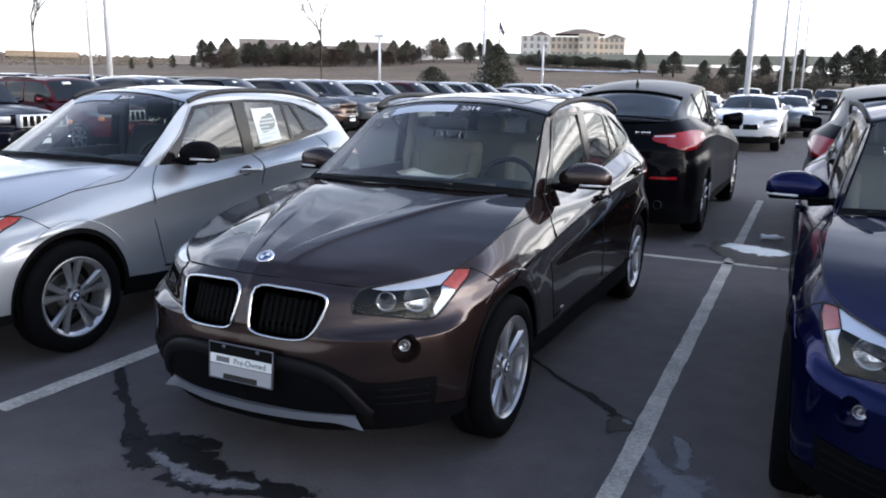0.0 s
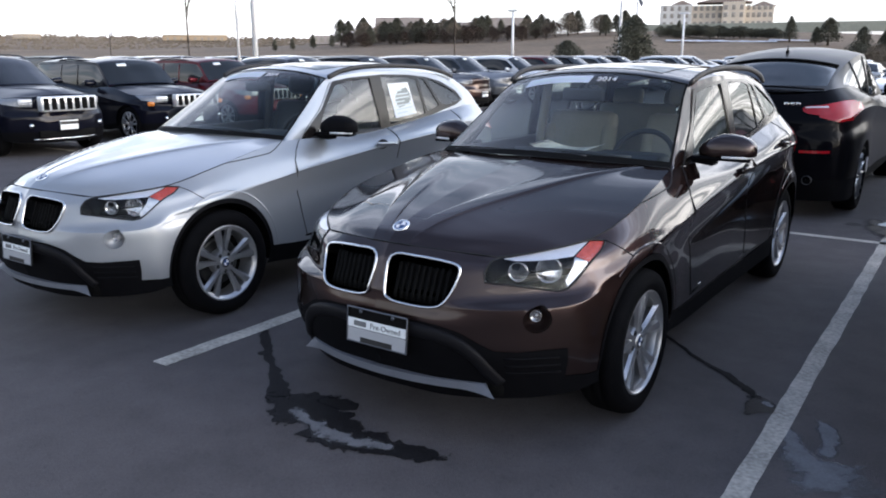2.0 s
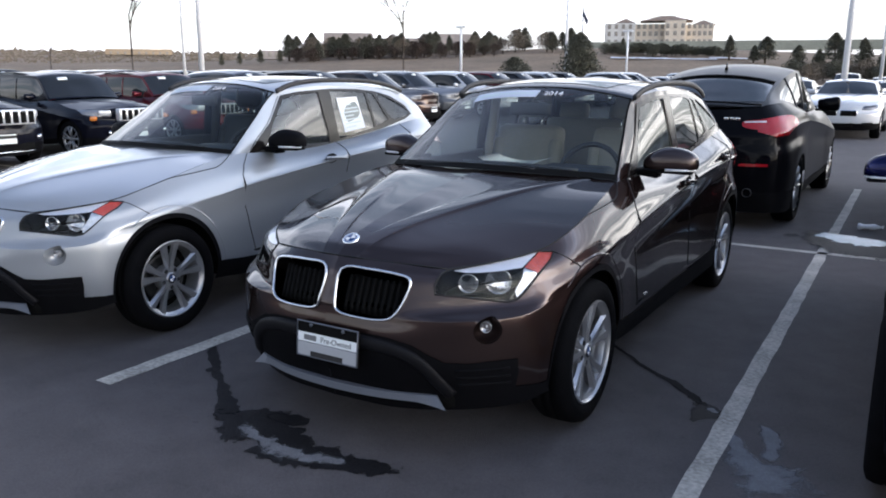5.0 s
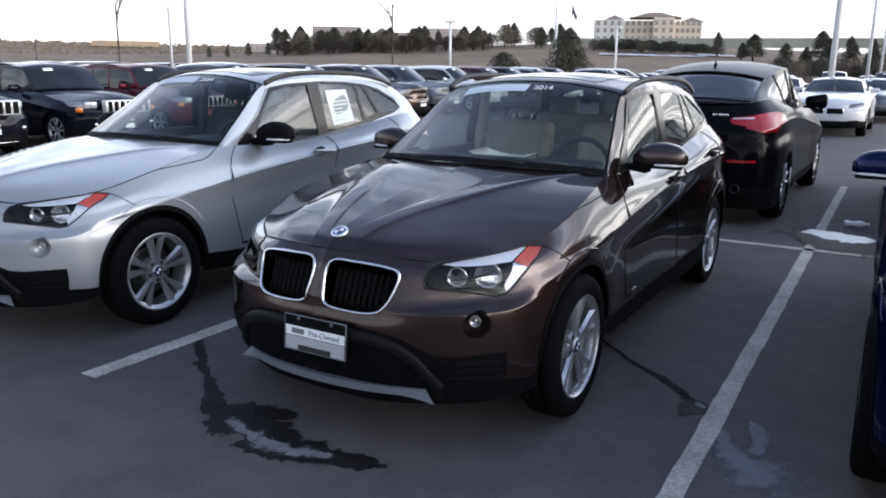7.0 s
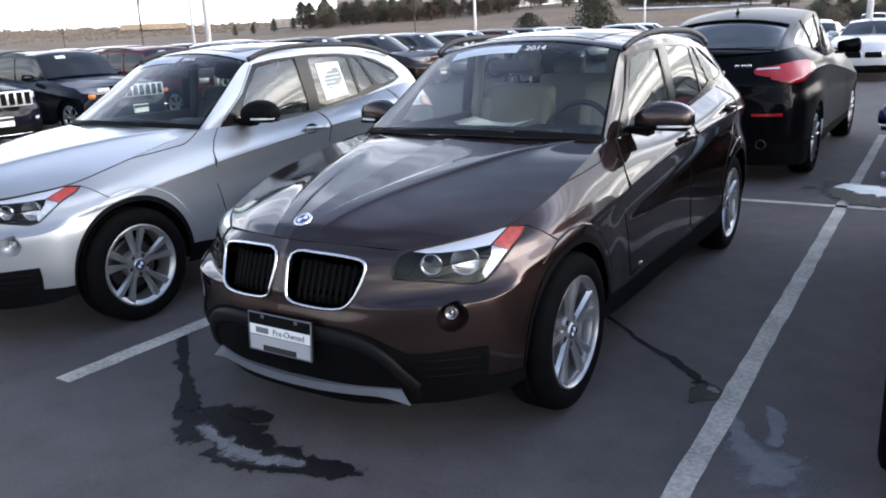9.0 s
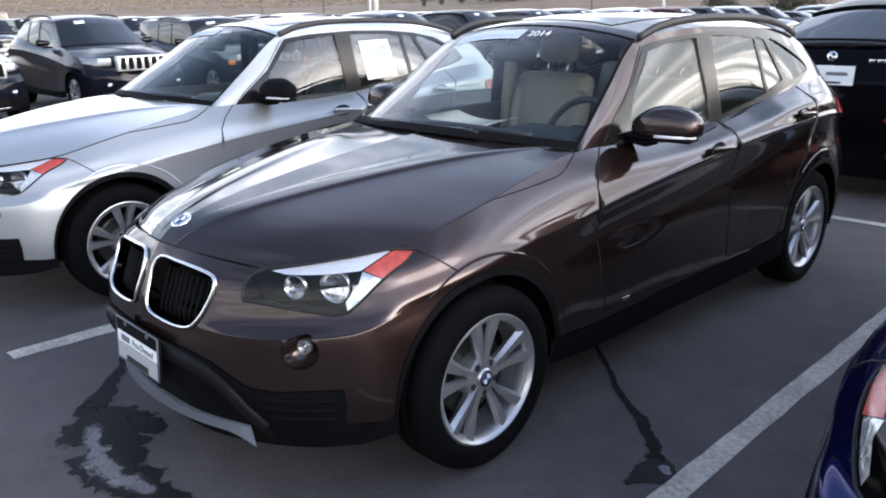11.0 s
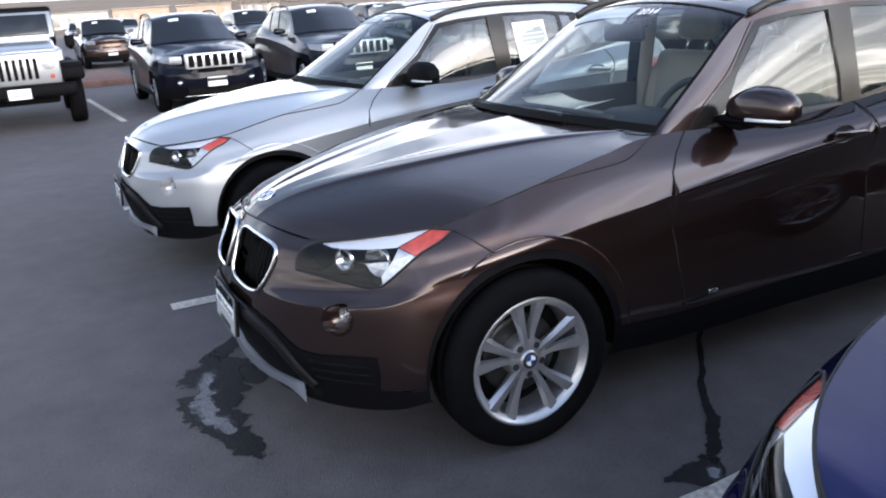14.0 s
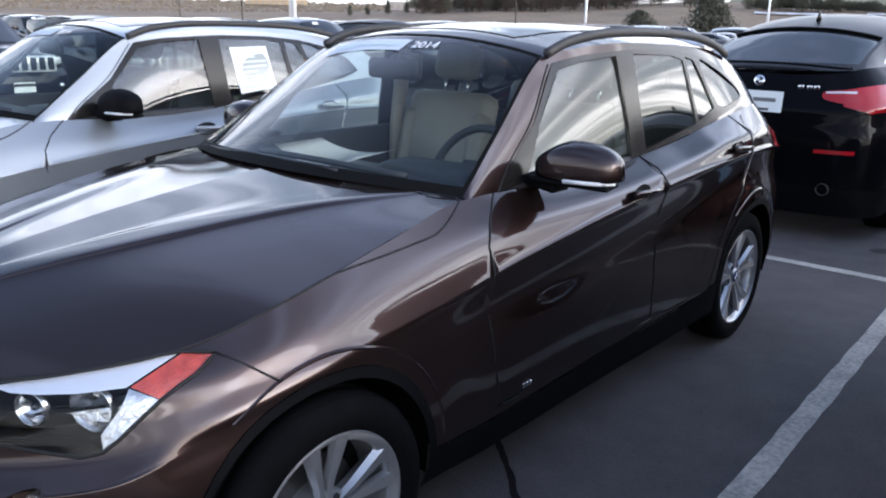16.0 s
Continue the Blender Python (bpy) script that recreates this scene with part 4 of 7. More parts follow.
def compact_wagon(name, label, paint_mat, m, inner="beige", texts=True, steer=0.0, caps=None, sheet_in_window=False, dash_paper=False):
    C = wagon_sheets()
    wrap, hood, side, top = C["nets"]
    car = empty(name, label, "car", m, "compact wagons in the front row")
    P = M[paint_mat]
    part("body", sheet("body", wrap, C["wrap"]["body"], both=True), P, car)
    for s in (1, -1):
        d = part("front_door", sheet("front_door", wrap, C["wrap"]["door_front"], s), P, car)
        r = part("rear_door", sheet("rear_door", wrap, C["wrap"]["door_rear"], s), P, car)
        for dd, y, z, x in ((d, 1.60, .935, .838), (r, 2.52, 1.005, .840)):
            bm = bmesh.new()
            box(bm, 0, 0, 0, .022, .20, .026, .009)
            part("handle", bm, P, dd, m=pose(s * (x + .022), y, z, -4, 0, 0))
            bm = bmesh.new()
            lathe(bm, [(.0005, -.004), (.03, -.003), (.042, .004), (.046, .006)], 20)
            part("handle_cup", bm, M["trimdark"], dd, m=pose(s * (x + .001), y - .02, z - .003) @ Matrix.Diagonal((s, 1.5, .8, 1)))
        for key, nm, dd in (("glass_f", "window", d), ("glass_r", "window", r), ("glass_q", "quarter_window", r), ("glass_t", "quarter_window", car)):
            w = part(nm, pane(nm, side, C["side"][key], s, C["bow"]), M["glass" if key == "glass_f" else "rearglass"], dd, "tinted glass")
            w.visible_shadow = False
        part("window_trim", sheet("window_trim", side, C["side"]["frame"], s, .002), M["gloss"], car, "black window surround")
        for rows in C["flares"]:
            bm = bmesh.new()
            vs = [[bm.verts.new(p * (s, 1, 1)) for p in row] for row in rows]
            for A, B in zip(vs, vs[1:]):
                for i in range(len(A) - 1):
                    bm.faces.new((A[i], A[i + 1], B[i + 1], B[i])[::s])
            fl = part("arch_flare", bm, P, car)
            fl.data.set_sharp_from_angle(angle=radians(24))
        part("tail_lamp", sheet("tail_lamp", wrap, C["wrap"]["taillamp"], s, .004), M["redlens"], car, "red lamp lens")
    part("cladding", sheet("cladding", wrap, C["wrap"]["clad"], both=True, push=.004), M["clad"], car, "black plastic cladding")
    part("bonnet", sheet("bonnet", hood, C["hood"]["body"], both=True, push=.002), P, car)
    part("pillar", sheet("pillar", side, C["side"]["body"], both=True), P, car)
    part("roof", sheet("roof", top, C["top"]["body"], both=True), P, car)
    w = part("windscreen", sheet("windscreen", top, C["top"]["windscreen"], both=True), M["wind"], car, "clear glass")
    w.visible_shadow = False
    part("windscreen_band", sheet("windscreen_band", top, C["top"]["band"], both=True, push=.001), M["void"], car, "black border")
    part("sunroof", sheet("sunroof", top, C["top"]["sunroof"], both=True, push=.003), M["dark"], car, "dark glass sunroof")
    w = part("rear_glass", sheet("rear_glass", top, C["top"]["rear_glass"], both=True), M["rearglass"], car, "tinted glass")
    w.visible_shadow = False
    # gaps between the panels
    bend = np.array([(5.38, 7.98), (5.62, 7.82), (5.85, 7.70), (6.17, 7.60), (6.35, 7.56), (6.50, 7.60), (6.64, 7.68), (6.80, 7.82), (6.93, 7.99)])
    seam = np.concatenate([hood.at(np.stack([lin(0, 3.3, 44), np.full(44, 6.0)], 1)), wrap.at(smooth_poly(np.c_[bend, np.zeros(9)], 4, False)[:, :2]), hood.at(np.array([(4.94, 5.82), (5.0, 5.65)]))])
    nose = hood.at(np.stack([np.zeros(30), lin(0, 6, 30)], 1))
    lines = [(seam + (0, 0, .001), False), (nose + (0, -.001, 0), False)] + [(l, False) for l in C["door_lines"]]
    fs = wrap.find([(.762, -.203, .834), (.786, -.176, .816), (.809, -.151, .796), (.827, -.123, .774), (.845, -.098, .754)], u0=3, u1=6)
    lines.append((wrap.at(fs), False))
    pq = side.find(smooth_poly([(0, .866, 1.026), (0, .90, 1.058), (0, .96, 1.108), (0, 1.13, 1.224), (0, 1.30, 1.396)], 5, False), (0, 1, 1))
    lines.append((side.at(pq), False))
    groove("panel_gap", lines, car)
    # kidney grilles
    for s in (1, -1):
        flip = np.array([s, 1, 1])
        n = wrap.normal(C["kidney"])
        edge = wrap.at(C["kidney"])
        bm = bmesh.new()
        tube(bm, (edge + n * .004) * flip, 0.0058, True, 8, 1.3, Vector((0, 1, 0)))
        g = part("grille", bm, M["chrome"], car, "chrome-framed kidney grille")
        part("backing", sheet("backing", wrap, C["wrap"]["kidneyhole"], s, -.085), M["void"], g)
        z0, z1 = edge[:, 2].min() + .012, edge[:, 2].max() - .012
        for k in range(9):
            x = .070 + k * .0298
            q = wrap.find([(x, 0, z) for z in lin(z0, z1 - .01, 6)], (1, 0, 1), 0, 3)
            c = (wrap.at(q) - wrap.normal(q) * .036) * flip
            bm = bmesh.new()
            tube(bm, c, .0035, False, 6, 2.6, Vector((1, 0, 0)))
            part("slat", bm, M["void"], g)
        # headlamp
        cov = part("headlamp", sheet("headlamp", wrap, C["wrap"]["lamphole"], s, .003), M["lens"], car, "clear-lensed headlamp with amber corner")
        cov.visible_shadow = False
        part("housing", sheet("housing", wrap, C["wrap"]["lamphole"], s, -.125), M["void"], cov)
        rim = wrap.at(C["lamp"])
        nn = wrap.normal(C["lamp"])
        bm = bmesh.new()
        va = [bm.verts.new(p) for p in (rim + nn * .002) * flip]
        vb = [bm.verts.new(p) for p in (rim - nn * .125) * flip]
        for i in range(len(va)):
            j = (i + 1) % len(va)
            bm.faces.new((va[i], va[j], vb[j], vb[i]))
        part("housing_wall", bm, M["void"], cov)
        bm = bmesh.new()
        tube(bm, (rim + nn * .001) * flip, .0042, True, 6)
        part("lamp_seal", bm, M["gap"], cov)
        def on(x, z, d):
            q = wrap.find([(x, -.56, z)], (1, .3, 1), 0, 4.6)
            return Vector((wrap.at(q)[0] - wrap.normal(q)[0] * d) * flip)
        kw = dict(w=(1, .8, 1), u0=0, u1=5, flip=flip, per=1)
        patch("brow", wrap, [(.480, -.565, .793), (.535, -.502, .802), (.612, -.420, .814), (.690, -.288, .836), (.712, -.252, .841), (.702, -.384, .796), (.64, -.46, .789), (.58, -.515, .789), (.53, -.55, .792)], push=-.005, material=M["brow"], parent=cov, label="pale silver brow strip", **kw)
        patch("reflector_bowl", wrap, [(.535, -.545, .786), (.60, -.50, .788), (.704, -.385, .793), (.714, -.404, .763), (.706, -.440, .722), (.681, -.468, .722), (.630, -.510, .738), (.58, -.54, .742)], push=-.080, material=M["bowlwall"], parent=cov, label="bright reflector", **kw)
        patch("amber_corner", wrap, [(.718, -.252, .841), (.760, -.210, .836), (.770, -.262, .810), (.754, -.338, .768), (.709, -.378, .797)], push=-.003, material=M["amber"], parent=cov, label="amber corner lens", **kw)
        patch("side_reflector", wrap, [(.707, -.380, .795), (.752, -.340, .767), (.727, -.418, .702), (.713, -.449, .681), (.703, -.448, .708), (.716, -.404, .760)], push=-.006, material=M["fluted"], parent=cov, label="clear fluted corner", **kw)
        for x, z, r, deep in ((.557, .757, .039, .078), (.672, .756, .053, .078)):
            c = on(x, z, deep)
            bm = bmesh.new()
            lathe(bm, [(r + .002, -.014), (r + .002, .0), (r - .002, .0), (r * .88, -.010), (r * .62, -.024), (r * .3, -.031), (.004, -.033)], 36)
            L = part("reflector", bm, M["bowl"], cov, m=Matrix.Translation(c) @ pose(0, 0, 0, 0, 0, -90 + s * 24))
            bm = bmesh.new()
            tube(bm, [(0, r * math.cos(t), r * math.sin(t)) for t in np.linspace(0, math.tau, 36, endpoint=False)], .0028, True, 6)
            part("bowl_rim", bm, M["chrome"], L)
            bm = bmesh.new()
            lathe(bm, [(.0005, -.004), (.007, -.006), (.010, -.014), (.010, -.032)], 16)
            part("bulb", bm, M["smoked"], L)
        # fog lamp in its round recess
        fo = wrap.at(C["fog"])
        fn = wrap.normal(C["fog"])
        bm = bmesh.new()
        va = [bm.verts.new(p) for p in (fo + fn * .001) * flip]
        cen = fo.mean(0) - fn.mean(0) * .066
        vb = [bm.verts.new((cen + (p - fo.mean(0)) * .82) * flip) for p in fo]
        for i in range(len(va)):
            j = (i + 1) % len(va)
            bm.faces.new((va[i], va[j], vb[j], vb[i]))
        bm.faces.new(vb)
        F = part("fog_lamp", bm, P, car, "round fog lamp in a recess")
        bm = bmesh.new()
        lathe(bm, [(.0005, .003), (.005, .002), (.007, -.007), (.014, -.004), (.020, .002), (.023, .004), (.025, .002), (.025, -.02)], 28)
        part("lamp_glass", bm, M["fogglass"], F, m=Matrix.Translation(Vector((cen + np.array([.012, -.012, .016])) * flip)) @ pose(0, 0, 0, 0, 0, -90 + s * 20))
        # mirror
        bm = bmesh.new()
        g = bmesh.ops.create_icosphere(bm, subdivisions=4, radius=1)
        for v in bm.verts:
            c = v.co
            e = lambda t, p: math.copysign(abs(t) ** p, t)
            v.co = Vector((e(c.x, .62) * .148, e(c.y, .8) * (.088 if c.y < 0 else .045), e(c.z, .66) * .094 if c.z > 0 else -e(-c.z, .30) * .030))
            out = s * v.co.x / .148
            if v.co.z > 0:
                v.co.z *= 1 - .16 * max(0, out + .2) ** 2 - .58 * max(0, -out - .1) ** 1.4
            v.co.y *= 1 - .25 * max(0, -out) ** 2
        K = part("door_mirror", bm, M[caps] if caps else P, car, m=pose(s * .872, 1.075, 1.088, 0, 0, s * 10))
        bm = bmesh.new()
        box(bm, -s * .012, -.018, 0, .268, .112, .020, .009)
        part("lower_shell", bm, M["clad"], K, "black lower shell", m=pose(0, .0, -.036, 0, s * 1.5, 0))
        bm = bmesh.new()
        tube(bm, [(s * x, y, -.024) for x, y in ((-.02, -.086), (.04, -.085), (.09, -.076), (.132, -.040))], .007, False, 6, 1.0)
        part("indicator", bm, M["whiteink"], K, "white indicator strip")
        bm = bmesh.new()
        box(bm, 0, .044, -.002, .165, .006, .080, .002)
        part("mirror_glass", bm, M["chrome"], K)
        bm = bmesh.new()
        box(bm, s * .752, 1.06, 1.036, .14, .10, .034, .012, pose(0, 0, 0, 0, s * 8, 0))
        part("mirror_foot", bm, M["clad"], car, "black mirror foot")
        # roof rail
        bm = bmesh.new()
        ra = [(.580, 1.29, 1.432), (.596, 1.42, 1.476), (.612, 1.65, 1.504), (.614, 2.0, 1.508), (.605, 2.4, 1.494), (.590, 2.7, 1.455), (.575, 2.90, 1.405)]
        tube(bm, smooth_poly([(s * x, y, z) for x, y, z in ra], 5, False), .0125, False, 8, 1.5)
        part("roof_rail", bm, M["trimdark"], car, "black roof rail")
        # wing badge strip
        bm = bmesh.new()
        tube(bm, [(s * .828, .74, .375), (s * .826, .86, .380), (s * .824, .92, .384)], .006, False, 6, 1.2)
        part("badge_strip", bm, M["clad"], car)
        bm = bmesh.new()
        for k in range(3):
            box(bm, s * .829, .885 + k * .018, .392, .004, .012, .016, .001)
        part("side_badge", bm, M["chrome"], car, "small chrome badge")
        wheel(car, s * .772, 0.03, steer)
        wheel(car, s * .735, 2.755)
    # satin silver skid strip under the lower grille
    bm = bmesh.new()
    rings = []
    for x in lin(-.54, .54, 41):
        a = abs(x) / .54
        yy = -.800 + .38 * abs(x) ** 2.2
        tip = max(0, (a - .80) / .20) ** 2
        sx = math.copysign(1, x)
        x *= .885
        rings.append([bm.verts.new(p) for p in ((x, yy + .090 - .070 * tip, .302 - .010 * tip), (x, yy + .022 - .006 * tip, .293 - .004 * tip), (x + sx * .002 * tip, yy + .014, .289 - .004 * tip), (x + sx * .050 * tip, yy + .008, .261 - .024 * tip), (x + sx * .046 * tip, yy + .03 - .022 * tip, .257 - .020 * tip))])
    for A, B in zip(rings, rings[1:]):
        for k in range(5):
            bm.faces.new((A[k], B[k], B[(k + 1) % 5], A[(k + 1) % 5]))
    bm.faces.new(rings[0])
    bm.faces.new(rings[-1][::-1])
    bmesh.ops.recalc_face_normals(bm, faces=bm.faces)
    sk = part("skid_strip", bm, M["satin"], car, "satin silver skid strip")
    sk.data.set_sharp_from_angle(angle=radians(25))
    # rounded bar that arches over the lower grille, and the side intakes
    q = wrap.find([(x, 0, z) for x, z in smooth_poly([(0, .498, 0), (.15, .500, 0), (.28, .494, 0), (.38, .466, 0), (.445, .420, 0), (.490, .355, 0), (.525, .296, 0)], 5, False)[:, :2]], (1, 0, 1), 0, 4)
    pts = wrap.at(q) + wrap.normal(q) * .004
    bm = bmesh.new()
    tube(bm, np.concatenate([(pts * (-1, 1, 1))[:0:-1], pts]), .030, False, 12, .55, Vector((0, 1, 0)))
    part("grille_bar", bm, M["bar"], car, "rounded black plastic bar over the lower grille")
    for s in (1, -1):
        for z0 in (.345, .378, .411):
            q = wrap.find([(x, 0, z0) for x in lin(.555, .725, 8)], (1, 0, 1), 0, 4.4)
            bm = bmesh.new()
            tube(bm, (wrap.at(q) + wrap.normal(q) * .003) * (s, 1, 1), .006, False, 6)
            part("intake_slat", bm, M["clad"], car)
    # number-plate holder with a dealer's card
    pm = pose(.038, -.832, .478, 86, 0, 0)
    pl = part("plate_holder", mesh_box(.322, .152, .014, .006), M["void"], car, "black plate frame with a dealer's card", m=pm)
    bm = bmesh.new()
    tube(bm, [(-.159, -.074, .008), (.159, -.074, .008), (.159, .074, .008), (-.159, .074, .008)], .004, True, 6)
    part("plate_frame", bm, M["satin"], pl)
    flat_bar("white_stripe", .308, .040, M["paper"], pose(0, .008, .0085), pl)
    flat_bar("grey_card", .308, .056, M["card"], pose(0, -.043, .0085), pl)
    flat_bar("brand_bar", .066, .022, M["inkgrey"], pose(-.088, .008, .0105), pl, .001, 0)
    bar_text("Pre-Owned", .034, M["inkgrey"], pose(.048, .007, .0108), pl, "plate_lettering")
    flat_bar("dealer_bar", .17, .022, M["ink"], pose(.0, -.060, .0105), pl, .001, 0)
    for k in (-.085, .085):
        bm = bmesh.new()
        cyl(bm, (k, .062, .006), (k, .062, .012), .008, seg=10)
        part("screw", bm, M["satin"], pl)
    # round badge on the bonnet
    q = hood.find([(0.001, -.615, .872)], (1, 1, 0))
    c = hood.at(q)[0]
    n = Vector(hood.normal(q)[0])
    bm = bmesh.new()
    lathe(bm, [(.0005, .006), (.026, .0055), (.029, .003)], 28, "Z")
    tilt = Matrix.Translation((0, c[1], c[2])) @ pose(0, 0, 0, 27)
    B = part("round_badge", bm, M["bluedot"], car, "round blue and white badge", m=tilt)
    bm = bmesh.new()
    lathe(bm, [(.027, .004), (.030, .008), (.036, .007), (.038, .0)], 28, "Z")
    part("badge_ring", bm, M["chrome"], B)
    for a in (0, 180):
        bm = bmesh.new()
        ps = [bm.verts.new((0, 0, .0078))] + [bm.verts.new((.022 * math.cos(t), .022 * math.sin(t), .0074)) for t in lin(radians(a), radians(a + 90), 9)]
        bm.faces.new(ps)
        part("badge_quarter", bm, M["whiteink"], B)
    # underbody and wheel wells, in near-black that puts the shade into the colour
    bm = bmesh.new()
    box(bm, 0, 1.38, .36, 1.10, 4.1, .30, .06)
    part("underbody", bm, M["void"], car, "dark underbody")
    bm = bmesh.new()
    box(bm, 0, 1.38, .45, 1.5, 1.7, .40, .06)
    part("floor_pan", bm, M["void"], car)
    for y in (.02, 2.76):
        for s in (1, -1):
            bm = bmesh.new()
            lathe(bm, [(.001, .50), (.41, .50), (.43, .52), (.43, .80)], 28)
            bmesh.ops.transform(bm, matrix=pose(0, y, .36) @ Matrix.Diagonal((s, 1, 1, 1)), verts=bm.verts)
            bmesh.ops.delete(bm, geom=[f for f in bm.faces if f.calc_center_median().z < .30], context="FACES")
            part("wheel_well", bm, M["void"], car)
    # cabin: floor, dashboard, wheel, seats, mirror
    bm = bmesh.new()
    box(bm, 0, 1.9, .58, 1.36, 2.7, .10, .02)
    box(bm, 0, .78, .88, 1.36, .46, .30, .07)
    box(bm, .37, .96, 1.01, .42, .22, .10, .04)
    box(bm, 0, 1.25, .70, .20, .9, .22, .04)
    part("dashboard", bm, M["trimdark"], car, "black dashboard")
    bm = bmesh.new()
    g = [(.185 * math.cos(t), .185 * math.sin(t), 0) for t in np.linspace(0, math.tau, 36, endpoint=False)]
    tube(bm, g, .016, True, 8)
    box(bm, 0, 0, -.01, .13, .12, .05, .02)
    box(bm, 0, 0, 0, .35, .03, .016, .005)
    box(bm, 0, -.09, 0, .03, .17, .016, .005)
    part("steering_wheel", bm, M["trimdark"], car, m=pose(.37, 1.16, .99, 65, 0, 0))
    seat("front_seat", car, .36, 1.55, .62, mat_=inner, back=.60)
    seat("front_seat", car, -.36, 1.55, .62, mat_=inner, back=.60)
    bm = bmesh.new()
    box(bm, 0, 2.42, .68, 1.26, .5, .16, .05)
    box(bm, 0, 2.72, .95, 1.26, .14, .56, .05, pose(0, 0, 0, -18))
    rs = part("rear_seat", bm, M[inner], car, "rear bench seat")
    for x in (-.42, .0, .42):
        bm = bmesh.new()
        box(bm, x, 2.84, 1.27, .25, .09, .14, .04, pose(0, 0, 0, -18))
        part("headrest", bm, M[inner], rs)
    bm = bmesh.new()
    box(bm, 0, 1.13, 1.36, .27, .035, .078, .018)
    cyl(bm, (0, 1.12, 1.37), (0, 1.18, 1.445), .012, seg=10)
    box(bm, 0, 1.20, 1.395, .09, .10, .04, .015)
    part("interior_mirror", bm, M["trimdark"], car)
    for s in (1, -1):
        bm = bmesh.new()
        box(bm, s * .685, 1.80, .83, .05, 2.1, .42, .015)
        part("door_card", bm, M["trimdark"], car)
        bm = bmesh.new()
        tube(bm, [(s * .655, 1.80, .70), (s * .635, 1.80, 1.05), (s * .585, 1.80, 1.40)], .045, False, 8, .6)
        part("inner_post", bm, M[inner], car)
    bm = bmesh.new()
    tube(bm, smooth_poly([(-.58, .66, 1.045), (-.30, .57, 1.068), (.05, .55, 1.075), (.30, .57, 1.068)], 4, False), .014, False, 6)
    tube(bm, smooth_poly([(-.16, .61, 1.085), (.18, .60, 1.09), (.50, .67, 1.07)], 4, False), .011, False, 6)
    part("wiper", bm, M["trimdark"], car, "black wiper arms")
    # dealer's strip and year on the windscreen
    def on_screen(x, d=.003):
        q = top.find([(abs(x), 1.160, 1.43)], (1, 1, 0), 0, 3)
        p, nn = top.at(q)[0], top.normal(q)[0]
        return Vector((math.copysign(p[0], x), p[1], p[2])) + d * Vector((math.copysign(nn[0], x), nn[1], nn[2]))
    slope = 30.0
    bm = bmesh.new()
    rows = []
    for x in lin(-.385, .035, 12):
        q = top.find([(abs(x), 1.118, 1.42), (abs(x), 1.196, 1.45)], (1, 1, 0), 0, 3)
        pp = top.at(q) + top.normal(q) * .004
        rows.append([bm.verts.new((x, p[1], p[2])) for p in pp])
    for A, B in zip(rows, rows[1:]):
        bm.faces.new((A[0], B[0], B[1], A[1]))
    st = part("screen_sticker", bm, M["stickerblue"], car, "pale dealer's strip along the top of the screen")
    bm = bmesh.new()
    for x0, x1_, hh in ((-.355, -.215, .7), (-.205, .01, .40)):
        rows = []
        for x in lin(x0, x1_, 6):
            q = top.find([(abs(x), 1.157 - .024 * hh, 1.42), (abs(x), 1.157 + .024 * hh, 1.45)], (1, 1, 0), 0, 3)
            pp = top.at(q) + top.normal(q) * .0055
            rows.append([bm.verts.new((x, p[1], p[2])) for p in pp])
        for A, B in zip(rows, rows[1:]):
            bm.faces.new((A[0], B[0], B[1], A[1]))
    part("word_bar", bm, M["inkpale"], st)
    bar_text("2014", .060, M["whiteink"], Matrix.Translation(on_screen(.132, .006)) @ pose(0, 0, 0, slope, 0, 4), car, "year_lettering", .0003)
    if dash_paper:
        bm = bmesh.new()
        rows = []
        for f in lin(0, 1, 9):
            curl = .05 * (2 * f - 1.1) ** 2
            rows.append([bm.verts.new((-.06 + .30 * f, .60 + .10 * f, 1.055 + curl)), bm.verts.new((-.05 + .32 * f, .80 + .07 * f, 1.085 + .6 * curl))])
        for A, B in zip(rows, rows[1:]):
            bm.faces.new((A[0], B[0], B[1], A[1]))
        bmesh.ops.solidify(bm, geom=bm.faces[:], thickness=.002)
        part("paper", bm, M["paper"], car, "curled sheet of paper on the dashboard")
    if sheet_in_window:
        bm = bmesh.new()
        q = side.find([(0, y, z) for y, z in ((1.93, 1.10), (2.20, 1.125), (2.17, 1.375), (1.90, 1.37))], (0, 1, 1))
        pp = side.at(q) + side.normal(q) * .001
        bm.faces.new([bm.verts.new(p) for p in pp])
        W = part("window_sheet", bm, M["paper"], car, "printed white sheet in the rear door window", smooth=False)
        bm = bmesh.new()
        for k in range(7):
            a = .10 + k * .11
            l, r_ = (.12, .88) if k % 3 else (.12, .60)
            def uvp(u, v):
                return Vector(pp[0] * (1 - u) * (1 - v) + pp[1] * u * (1 - v) + pp[2] * u * v + pp[3] * (1 - u) * v) + Vector((.002, 0, 0))
            bm.faces.new([bm.verts.new(uvp(u, v)) for u, v in ((l, a), (r_, a), (r_, a + .035), (l, a + .035))])
        part("print_bar", bm, M["inkpale"], W, smooth=False)
    return car


def mesh_box(w, h, t, bevel):
    bm = bmesh.new()
    box(bm, 0, 0, 0, w, h, t, bevel)
    me = bpy.data.meshes.new("box")
    bm.to_mesh(me)
    bm.free()
    return me


# ---------------------------------------------------------------- plainer cars, further off
PLAIN = {}


